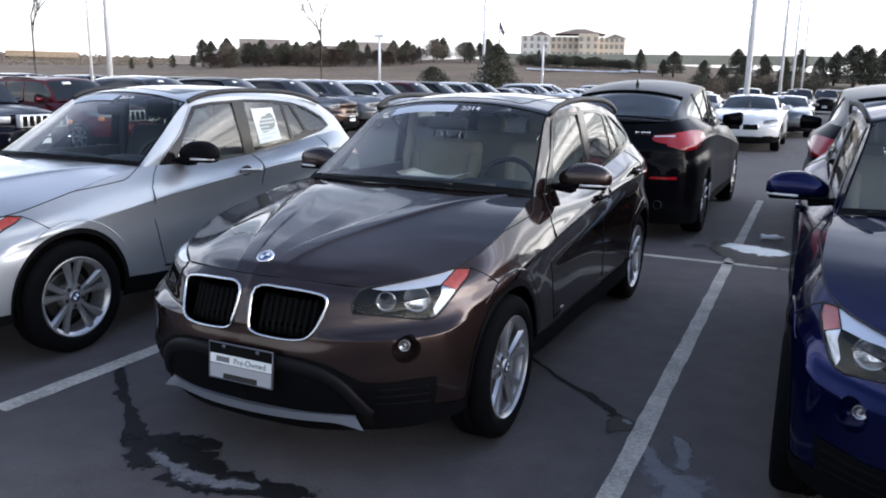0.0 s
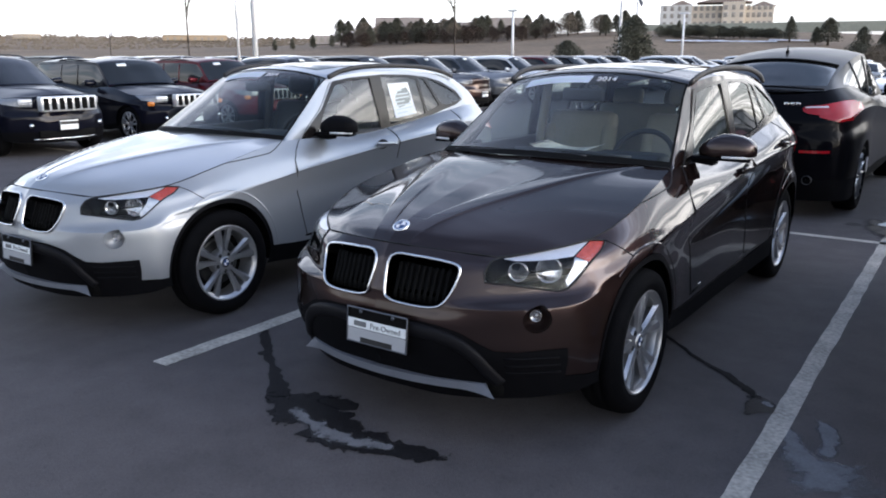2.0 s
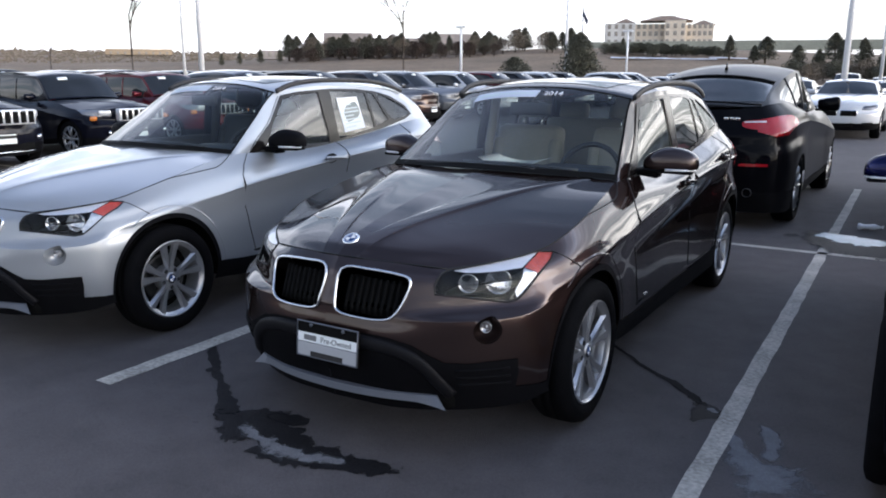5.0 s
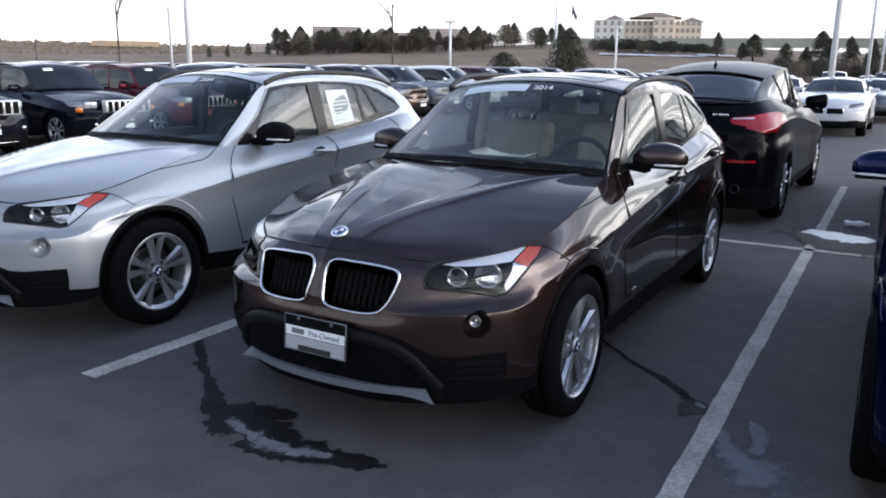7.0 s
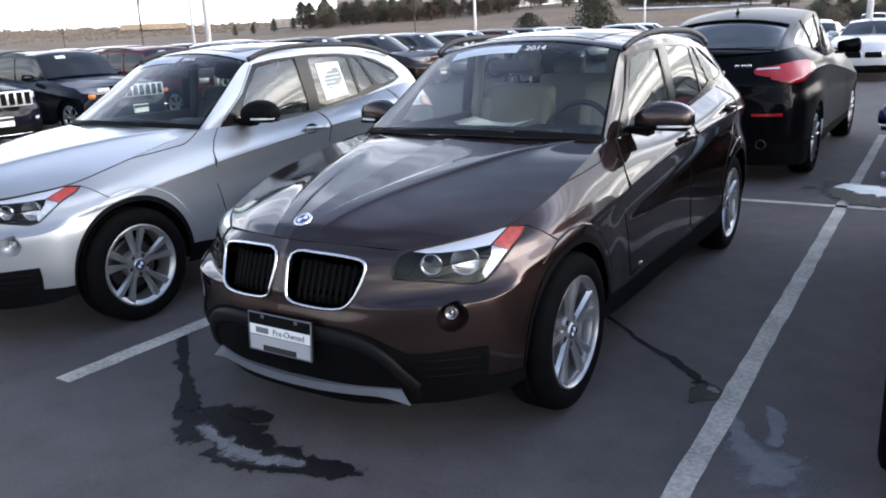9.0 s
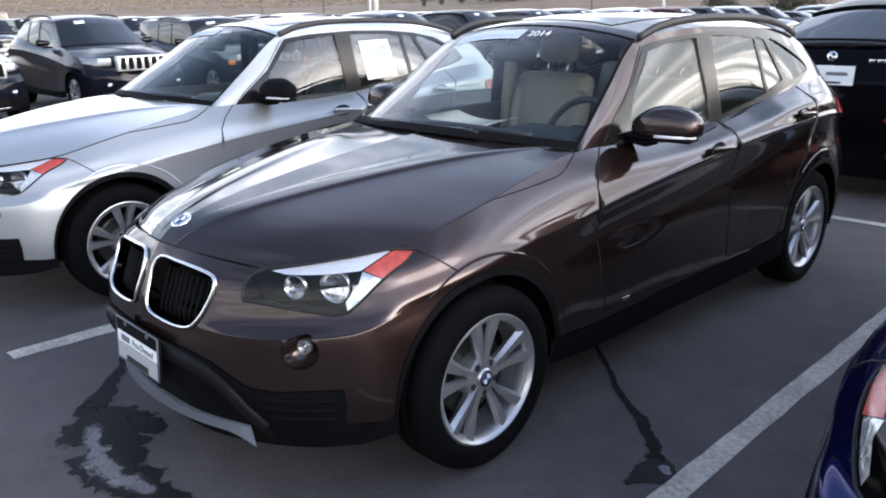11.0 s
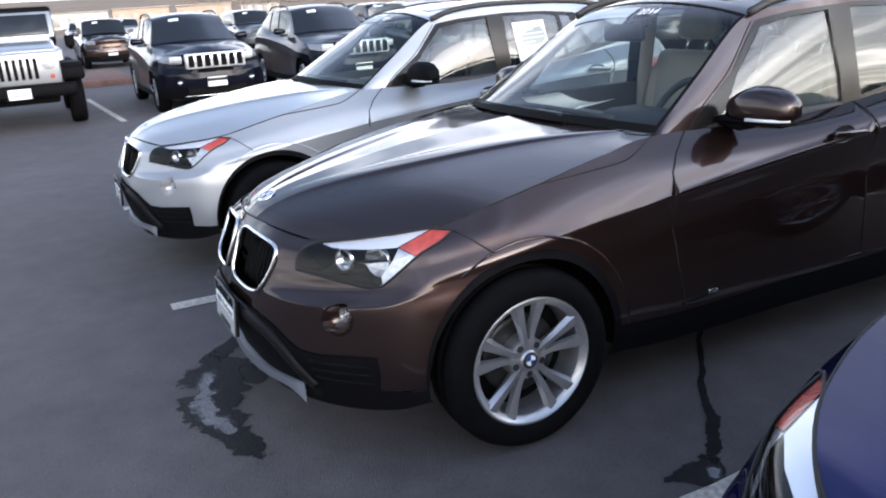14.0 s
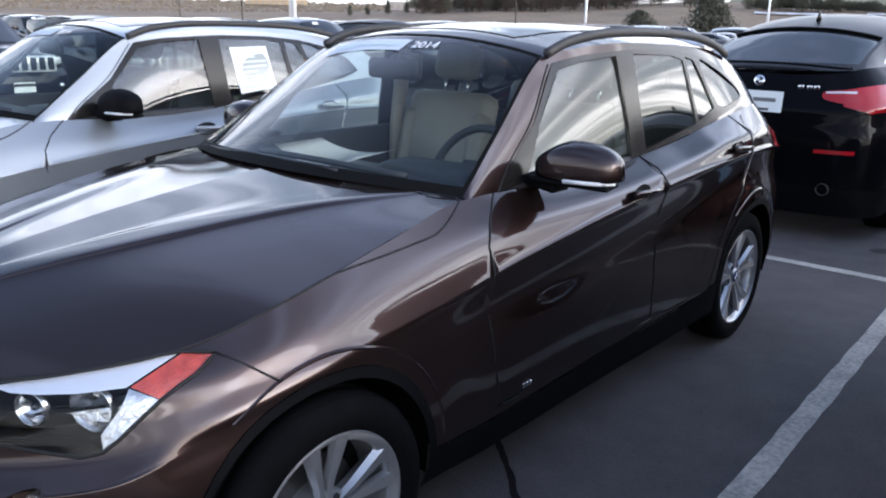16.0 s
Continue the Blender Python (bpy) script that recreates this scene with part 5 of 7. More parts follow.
def plain_sheets(roof, size):
    key = (roof, size)
    if key in PLAIN:
        return PLAIN[key]
    wrap, hood, side, top = nets = car_nets(roof, size)
    kx, ky, kz = size
    front = dict(w=(1, 0, 1), u0=0, u1=4.6)
    flank = dict(w=(0, 1, 1), u0=3.6, u1=13.2)
    rr = .36 * ky
    lamp = outline_uv(wrap, [(x * kx, 0, z * kz) for x, z in (((.46, .70), (.48, .775), (.70, .815), (.76, .815), (.77, .73), (.60, .69)) if roof not in ("utility", "boxy") else ((.47, .76), (.47, .88), (.62, .885), (.755, .885), (.765, .80), (.62, .765)))], **front)
    arches = [outline_uv(wrap, ring_yz(y * ky, .335 * ky, rr, 28), **flank) for y in (0, 2.76)]
    tail = outline_uv(wrap, [(x * kx, y * ky, z * kz) for x, y, z in ((.845, 3.02, .98), (.80, 3.05, 1.035), (.70, 3.40, 1.03), (.56, 3.50, 1.01), (.56, 3.52, .90), (.70, 3.46, .87), (.80, 3.30, .88))], u0=11.5, u1=16)
    sill = np.concatenate([np.stack([lin(0, 16, 60), np.full(60, .9)], 1), [(16, 0), (0, 0)]])
    arch = np.array(ROOFS[roof][1])
    low = cr_curve(wrap_lines(roof == "wagon")[-1], lin(7.6, 12, 14))
    up = cr_curve(arch, lin(.9, 7.4, 18))
    g1 = np.array([(0, y, z + .025) for _, y, z in low])
    g2 = np.array([(0, y, z - .05) for _, y, z in up])
    g1 = g1[(g1[:, 1] > g2[0, 1] - .1) & (g1[:, 1] < g2[-1, 1])]
    glass = outline_uv(side, np.concatenate([g1, g2[::-1]]) * (1, ky, kz), w=(0, 1, 1))
    ws = np.array([(.1, 0)] + [(.1, v) for v in lin(0, 4.8, 8)[1:]] + [(u, 4.8) for u in (.7, 1.4)] + [(2.0, v) for v in lin(4.7, 0, 8)])
    rg0, rg1 = {"wagon": (7.15, 8.75), "coupe": (5.9, 8.3), "sedan": (5.7, 7.8), "boxy": (7.1, 8.7), "utility": (7.15, 8.75)}[roof]
    rg = np.array([(rg0, 0)] + [(rg0, v) for v in lin(0, 4.3, 8)[1:]] + [(rg1, v) for v in lin(4.4, 0, 8)])
    PLAIN[key] = dict(
        nets=nets,
        wrap=cut(wrap, lin(0, 16, 74), lin(0, 8, 21), [("void", arches[0]), ("void", arches[1]), ("lamp", lamp), ("tail", tail), ("sill", sill)]),
        hood=cut(hood, lin(0, 5, 14), lin(0, 6, 16), []), side=cut(side, lin(0, 9, 36), lin(0, 3, 8), [("glass", glass)]),
        top=cut(top, lin(0, 9, 36), lin(0, 5, 12), [("screen", ws), ("rear", rg)]))
    return PLAIN[key]


def plain_car(name, label, paint_mat, m, roof="wagon", size=(1, 1, 1), front="slots", cat="car", group="", pillars=True):
    size = tuple(size)
    C = plain_sheets(roof, size)
    wrap, hood, side, top = C["nets"]
    kx, ky, kz = size
    car = empty(name, label, cat, m, group)
    P = M[paint_mat]
    part("body", sheet("body", wrap, C["wrap"]["body"], both=True), P, car)
    part("bonnet", sheet("bonnet", hood, C["hood"]["body"], both=True), P, car)
    part("pillar", sheet("pillar", side, C["side"]["body"], both=True), P, car)
    part("roof", sheet("roof", top, C["top"]["body"], both=True), P, car)
    part("windscreen", sheet("windscreen", top, C["top"]["screen"], both=True, push=-.002), M["dark"], car, "dark glass")
    part("rear_glass", sheet("rear_glass", top, C["top"]["rear"], both=True, push=-.002), M["dark"], car, "dark glass")
    part("sill", sheet("sill", wrap, C["wrap"]["sill"], both=True, push=.003), M["clad"], car, "black plastic sill")
    for s in (1, -1):
        part("side_window", sheet("side_window", side, C["side"]["glass"], s, -.002), M["dark"], car, "dark glass")
        part("headlamp", sheet("headlamp", wrap, C["wrap"]["lamp"], s, .004), M["smoked" if front == "kidney" else "lampgrey"], car, "clear headlamp")
        part("tail_lamp", sheet("tail_lamp", wrap, C["wrap"]["tail"], s, .006), M["redlens"], car, "red lamp")
        bm = bmesh.new()
        tall = 1.45 if roof == "coupe" else 1.0
        box(bm, 0, 0, .012, .23 * (1 + .25 * (tall - 1)), .10, .125 * tall, .045)
        for v in bm.verts:
            v.co.z *= .72 + .28 * min(1, max(0, s * v.co.x / .1 + .7))
            v.co.y *= 1 - 3.2 / tall * max(0, v.co.z - .02)
        K_ = part("door_mirror", bm, P, car, m=pose(s * .875 * kx, 1.05 * ky, 1.085 * kz))
        bm = bmesh.new()
        box(bm, -s * .07, .0, -.062, .16, .07, .03, .012)
        part("mirror_foot", bm, M["clad"], K_)
        for y in (0, 2.76):
            wheel(car, s * .74 * kx, y * ky, 0, ky * 1.02, False)
    bm = bmesh.new()
    box(bm, 0, 1.38 * ky, .42 * kz, 1.25 * kx, 3.9 * ky, .34 * kz, .05)
    part("underbody", bm, M["void"], car)
    if pillars:
        for s in (1, -1):
            for y in (1.78, 2.35) if roof != "sedan" else (1.78,):
                q = side.find([(0, y * ky, z * kz) for z in lin(1.03, 1.43 if roof != "sedan" else 1.3, 5)], (0, 1, 1))
                bm = bmesh.new()
                tube(bm, (side.at(q)) * (s, 1, 1), .022, False, 5, .5)
                part("window_post", bm, P if roof == "boxy" else M["trimdark"], car)
    nose = lambda x, z, d=0.0: (lambda q: (wrap.at(q) + wrap.normal(q) * d)[0])(wrap.find([(x, 0, z)], (1, 0, 1), 0, 3))
    if front == "slots":
        a = nose(0, .80 * kz)
        bm = bmesh.new()
        box(bm, 0, a[1] - .050, .80 * kz, .90 * kx, .13, .23 * kz, .025)
        G = part("grille", bm, M["roundlens"], car, "bright grille with seven upright slots")
        for k in range(7):
            bm = bmesh.new()
            box(bm, (-.366 + k * .122) * kx, a[1] - .114, .80 * kz, .086 * kx, .012, .180 * kz, .012)
            part("slot", bm, M["void"], G)
        for s in (1, -1):
            bm = bmesh.new()
            box(bm, s * .55 * kx, nose(.55 * kx, .83 * kz)[1] - .012, .83 * kz, .19 * kx, .05, .095 * kz, .012, pose(0, 0, 0, 0, 0, s * 28))
            part("lamp_bowl", bm, M["roundlens"], car, "bright headlamp bowl")
    elif front == "kidney":
        for s in (1, -1):
            a = nose(.20 * kx, .62 * kz)
            bm = bmesh.new()
            box(bm, s * .205 * kx, a[1] + .004, .62 * kz, .36 * kx, .07, .15 * kz, .03, pose(0, 0, 0, 0, 0, s * 4))
            G = part("grille", bm, M["chrome"], car, "chrome kidney grille")
            bm = bmesh.new()
            box(bm, s * .205 * kx, a[1] - .030, .62 * kz, .33 * kx, .012, .122 * kz, .005, pose(0, 0, 0, 0, 0, s * 4))
            part("backing", bm, M["void"], G)
            bm = bmesh.new()
            c = nose(.60 * kx, .36 * kz)
            box(bm, s * .60 * kx, c[1] + .002, .36 * kz, .26 * kx, .05, .10 * kz, .02, pose(0, 0, 0, 0, 0, s * 30))
            part("side_intake", bm, M["void"], car)
    if front != "kidney":
        a = nose(0, .47 * kz)
        bm = bmesh.new()
        box(bm, 0, a[1] - .008, .47 * kz, .31, .02, .15, .004)
        L = part("plate", bm, M["paper"], car, "white dealer plate")
        bm = bmesh.new()
        box(bm, 0, a[1] - .02, .47 * kz + .035, .31, .006, .05, .001)
        part("plate_stripe", bm, M["ink"], L)
    bm = bmesh.new()
    box(bm, 0, nose(.25 * kx, .34 * kz)[1] + .012, .34 * kz, (.62 if front == "kidney" else .9) * kx, .06, .12 * kz, .02)
    part("lower_grille", bm, M["void"], car)
    return car


# ---------------------------------------------------------------- ground
asphalt = mat("asphalt", (0.0775, 0.0700, 0.0735), 0.85, var=0.2, scale=5.5, bump=0.6, bscale=150)


def weathered(m):
    """Wide pale and dark drifts over the asphalt, and a sprinkle of light stone."""
    nt = m.node_tree
    b = nt.nodes["Principled BSDF"]
    src = b.inputs["Base Color"].links[0].from_socket
    tc = nt.nodes.new("ShaderNodeTexCoord")
    last = src
    for scale, detail, lo, hi, a, c in ((0.35, 5, 0.35, 0.65, 0.90, 1.10), (1.7, 7, 0.35, 0.68, 0.92, 1.10), (260.0, 2, 0.60, 0.72, 1.0, 1.75), (34.0, 4, 0.28, 0.42, 0.80, 1.0)):
        n = nt.nodes.new("ShaderNodeTexNoise")
        n.inputs["Scale"].default_value, n.inputs["Detail"].default_value = scale, detail
        r = nt.nodes.new("ShaderNodeMapRange")
        r.inputs["From Min"].default_value, r.inputs["From Max"].default_value = lo, hi
        r.inputs["To Min"].default_value, r.inputs["To Max"].default_value = a, c
        x = nt.nodes.new("ShaderNodeVectorMath")
        x.operation = "SCALE"
        nt.links.new(tc.outputs["Object"], n.inputs["Vector"])
        nt.links.new(n.outputs["Fac"], r.inputs["Value"])
        nt.links.new(last, x.inputs[0])
        nt.links.new(r.outputs[0], x.inputs["Scale"])
        last = x.outputs[0]
    nt.links.new(last, b.inputs["Base Color"])


weathered(asphalt)
line_paint = mat("worn_line_paint", (0.42, 0.40, 0.36), 0.85, var=0.42, scale=3.5, bump=0.35, bscale=140)
dry_grass = mat("dry_grass", (0.19, 0.135, 0.085), 0.95, var=0.35, scale=0.08, bump=0.3, bscale=3)
ice = mat("dirty_ice", (0.30, 0.40, 0.47), 0.35, var=0.25, scale=5, bump=0.5, bscale=40)


def ragged(m, scale=16.0, reach=1.1, lo=0.30, hi=0.46):
    """Let a patch break up towards its rim: its cover, 1 in the middle and 0 at the edge, is worn by noise."""
    nt = m.node_tree
    b, out = nt.nodes["Principled BSDF"], nt.nodes["Material Output"]
    at = nt.nodes.new("ShaderNodeAttribute")
    at.attribute_name = "cover"
    tc = nt.nodes.new("ShaderNodeTexCoord")
    no = nt.nodes.new("ShaderNodeTexNoise")
    no.inputs["Scale"].default_value = scale
    no.inputs["Detail"].default_value = 7
    no.inputs["Roughness"].default_value = 0.62
    off = nt.nodes.new("ShaderNodeMath")
    off.operation = "MULTIPLY_ADD"
    off.inputs[1].default_value, off.inputs[2].default_value = reach, -reach / 2
    ad = nt.nodes.new("ShaderNodeMath")
    ad.operation = "ADD"
    mr = nt.nodes.new("ShaderNodeMapRange")
    mr.interpolation_type = "SMOOTHSTEP"
    mr.inputs["From Min"].default_value, mr.inputs["From Max"].default_value = lo, hi
    clear = nt.nodes.new("ShaderNodeBsdfTransparent")
    mx = nt.nodes.new("ShaderNodeMixShader")
    nt.links.new(tc.outputs["Object"], no.inputs["Vector"])
    nt.links.new(no.outputs["Fac"], off.inputs[0])
    nt.links.new(off.outputs[0], ad.inputs[0])
    nt.links.new(at.outputs["Fac"], ad.inputs[1])
    nt.links.new(ad.outputs[0], mr.inputs["Value"])
    nt.links.new(mr.outputs[0], mx.inputs[0])
    nt.links.new(clear.outputs[0], mx.inputs[1])
    nt.links.new(b.outputs[0], mx.inputs[2])
    nt.links.new(mx.outputs[0], out.inputs["Surface"])
    return m


wet = ragged(mat("wet_asphalt", (0.0125, 0.012, 0.0135), 0.6, var=0.3, scale=9, bump=0.4, bscale=140, spec=0.15))
salt = ragged(mat("frost_crust", (0.14, 0.142, 0.154), 0.8, var=0.4, scale=14, bump=0.6, bscale=90), 22.0, 1.9, 0.30, 0.78)
residue = ragged(mat("pale_residue", (0.145, 0.15, 0.165), 0.9, var=.3, scale=10), 9.0, 1.4, 0.25, 0.75)
tar = ragged(mat("tar_seal", (0.013, 0.012, 0.013), 0.8, var=0.3, scale=14, spec=0.1), 40.0, 0.9, 0.15, 0.35)
ORG = (2.0, -3.0)


def rise(x, y):
    """Height of the land: a level lot, then a slope up to a low ridge, higher to the north."""
    dx, dy = x - ORG[0], y - ORG[1]
    r, az = math.hypot(dx, dy), math.degrees(math.atan2(dx, dy))
    top = float(np.interp(az, (-180, -90, -60, -48, -38, -22, -12, 0, 20, 90, 180), (2, 2, 2.5, 3.5, 6.0, 8.5, 7.5, 5.5, 4, 2, 2)))
    a = min(1, max(0, (r - 100) / 130))
    h = top * a * a * (3 - 2 * a)
    if r > 230:
        far = float(np.interp(az, (-180, -95, -75, -50, -38, -22, 0, 40, 180), (6, 18, 17, 14, 10, 10, 8, 8, 6)))
        h += far * min(1, (r - 230) / 500)
    return h


bm = bmesh.new()
radii = [0, 6, 12, 20, 30, 45, 60, 80, 100, 112, 125, 140, 155, 170, 190, 210, 230, 270, 330, 420, 560, 730, 1000, 1600, 2600]
NA = 120
rings = []
for r in radii:
    ring = []
    for k in range(NA if r else 1):
        a = k * math.tau / NA
        x, y = ORG[0] + r * math.sin(a), ORG[1] + r * math.cos(a)
        ring.append(bm.verts.new((x, y, rise(x, y) + (random.uniform(-.25, .25) if 140 < r < 600 else 0))))
    rings.append(ring)
for i, (A, B) in enumerate(zip(rings, rings[1:])):
    for k in range(NA):
        j = (k + 1) % NA
        f = bm.faces.new((A[0], B[j], B[k]) if len(A) == 1 else (A[k], A[j], B[j], B[k]))
        f.material_index = 0 if radii[i + 1] <= 100 else 1
bmesh.ops.recalc_face_normals(bm, faces=bm.faces)
if sum(f.normal.z for f in bm.faces) < 0:
    bmesh.ops.reverse_faces(bm, faces=bm.faces)
ground = part("ground", bm, asphalt)
ground.data.materials.append(dry_grass)
tagged(ground, "dark grey asphalt lot with dry brown grass slopes beyond", "ground", kind="structure")


def strip(name, a, b, w, material=None, z=0.004):
    a, b = Vector((*a, 0)), Vector((*b, 0))
    d = (b - a).normalized()
    n = Vector((-d.y, d.x, 0))
    bm = bmesh.new()
    k = max(2, int((b - a).length / .12))
    rows = []
    for i in range(k + 1):
        p = a.lerp(b, i / k)
        j = [random.uniform(-.004, .004) for _ in range(2)]
        rows.append([bm.verts.new(p + n * (w / 2 + j[0]) + Vector((0, 0, z))), bm.verts.new(p - n * (w / 2 + j[1]) + Vector((0, 0, z)))])
    for A, B in zip(rows, rows[1:]):
        bm.faces.new((A[1], B[1], B[0], A[0]))
    ob = part(name, bm, material or line_paint, None, smooth=False)
    return tagged(ob, "worn white painted parking bay line on asphalt", "road marking", "bay lines", "structure")


strip("bay_line", (1.438, -.95), (1.265, 9.1), .092)
strip("bay_line", (-1.428, -.885), (-1.47, 9.1), .118)
strip("bay_line", (-12, 4.30), (13, 4.52), .095)
strip("bay_line", (-4.2, -.85), (-4.24, 9.1), .118)
strip("bay_line", (4.2, -.95), (4.02, 9.1), .118)
for y in (-5.7, -3.0, -.15, 2.65, 5.2, 7.7):
    strip("bay_line", (-10.7, y), (-15.6, y - .25), .10)


def splash(name, spine, widths, material, z, label, rough=0.35, kind="structure", n=90):
    """An uneven flat patch along a line: a spill, a stain or a crust."""
    sp = smooth_poly([(x, y, 0) for x, y in spine], 10, False)
    wd = np.interp(np.linspace(0, 1, len(sp)), np.linspace(0, 1, len(widths)), widths)
    bm = bmesh.new()
    rows = []
    for i, p in enumerate(sp):
        a, b = sp[max(0, i - 1)], sp[min(len(sp) - 1, i + 1)]
        t = (b - a) / max(1e-6, np.linalg.norm(b - a))
        nn = np.array((-t[1], t[0], 0))
        end = min(1.0, 4.0 * min(i, len(sp) - 1 - i) / len(sp) + .12)
        for f, c in ((-1, 0.0), (-.5, .55), (0, 1.0), (.5, .55), (1, 0.0)):
            q = Vector(p) * 9 + Vector((math.copysign(3.1, f), 0, 0))
            e = 1.5 * wd[i] * (1 + rough * 1.2 * (noise.noise(q) + .6 * noise.noise(q * 2.7)))
            v = p + f * nn * max(.006, e)
            rows.append(((v[0], v[1], z), c * end))
    cover = [c for _, c in rows]
    vs = [bm.verts.new(v) for v, _ in rows]
    for i in range(len(sp) - 1):
        for k in range(4):
            j = i * 5 + k
            bm.faces.new((vs[j], vs[j + 1], vs[j + 6], vs[j + 5]))
    bmesh.ops.recalc_face_normals(bm, faces=bm.faces)
    ob = part(name, bm, material, None, smooth=False)
    ob.data.attributes.new("cover", "FLOAT", "POINT").data.foreach_set("value", cover)
    return tagged(ob, label, "stain", kind=kind)


splash("wet_stain", [(-1.62, .02), (-1.30, -.27), (-.96, -.53), (-.78, -.66), (-.62, -.80), (-.50, -.86)], [.018, .03, .022, .032, .06, .08], wet, .003, "dark wet trickle on the asphalt", .6)
splash("wet_stain", [(-1.12, -.42), (-1.05, -.47)], [.05, .05], wet, .0032, "dark wet blotch on the asphalt", .6)
splash("wet_stain", [(-.70, -.84), (-.50, -.84), (-.28, -.87), (-.05, -.93), (.12, -.92), (.28, -.87), (.46, -.85)], [.10, .13, .14, .12, .085, .06, .075, .07], wet, .0036, "dark wet stain on the asphalt", .6)
splash("wet_stain", [(-.44, -.74), (-.30, -.70), (-.18, -.72)], [.03, .05, .03], wet, .0040, "dark wet lobe of the stain", .6)
splash("frost_patch", [(-.52, -.86), (-.40, -.89), (-.22, -.94), (-.02, -.95), (.12, -.91), (.25, -.88)], [.015, .035, .042, .05, .042, .032, .015], salt, .0052, "pale frosty crust inside the wet stain", .7)
splash("crack_seal", [(.20, 1.53), (.335, 1.379), (.50, 1.17), (.69, 1.0), (.914, .79), (1.062, .69), (1.203, .55), (1.31, .45)], [.007, .009, .010, .011, .014, .018, .026, .03], tar, .0034, "dark tar-filled crack in the asphalt", .6)
splash("wet_stain", [(1.24, .53), (1.30, .44), (1.295, .36), (1.27, .25)], [.035, .05, .05, .03], wet, .0032, "dark wet stain beside the bay line", .6)
splash("frost_patch", [(1.52, .42), (1.60, .32), (1.64, .14), (1.66, -.02)], [.03, .035, .04, .05], residue, .0034, "dried pale residue on the asphalt", .6)
splash("frost_patch", [(1.46, .30), (1.48, .16), (1.54, .04), (1.66, -.12), (1.90, -.28)], [.02, .03, .05, .17, .12], residue, .0032, "dried pale residue on the asphalt", .6)
splash("frost_patch", [(1.30, .46), (1.36, .40)], [.02, .02], residue, .0045, "dried pale residue beside the bay line", .6)
splash("ice_patch", [(1.22, 5.50), (1.38, 5.28), (1.60, 5.18), (1.90, 5.2)], [.06, .16, .24, .14], ragged(ice, 6.0, .9, .2, .5), .006, "pale blue melting ice on the asphalt", .35)
splash("wet_stain", [(1.05, 5.65), (1.4, 4.95), (1.8, 4.75), (2.3, 4.9)], [.10, .25, .35, .3], wet, .0045, "dark wet stain round the ice", .3)
splash("oil_stain", [(.9, 5.1), (1.05, 5.2)], [.06, .08], wet, .0032, "dark oil stain behind the black car", .4)

# crushed clear bottle lying by the line
bottle = empty("plastic_bottle", "crushed clear plastic bottle lying on the asphalt", "bottle", pose(1.62, 5.86, .038, 0, 0, 12))
bm = bmesh.new()
lathe(bm, [(.001, -.11), (.030, -.11), (.035, -.095), (.033, -.05), (.036, -.02), (.031, .02), (.035, .05), (.028, .08), (.014, .105), (.013, .115)], 18)
for v in bm.verts:
    v.co.z *= .8 + .2 * math.sin(v.co.x * 50)
part("bottle_body", bm, mat("cloudy_plastic", (.72, .76, .80), .25, var=.1), bottle)
bm = bmesh.new()
lathe(bm, [(.016, .112), (.016, .128), (.001, .129)], 14)
part("bottle_cap", bm, M["whiteink"], bottle)

# ---------------------------------------------------------------- the three wagons
compact_wagon("brown_wagon", "metallic brown compact wagon parked in a bay", "brown", pose(0, 0, 0), dash_paper=True)
compact_wagon("silver_wagon", "metallic silver compact wagon with black mirrors beside the brown one", "silver", pose(-2.65, -.13, 0), inner="trimdark", caps="clad", sheet_in_window=True)
compact_wagon("blue_wagon", "dark blue compact wagon parked across the bay line", "blue", pose(2.856, .10, .02, 0, 0, 2))


# ---------------------------------------------------------------- black fastbacks
FAST_SIZE = (1.10, 1.063, 1.10)


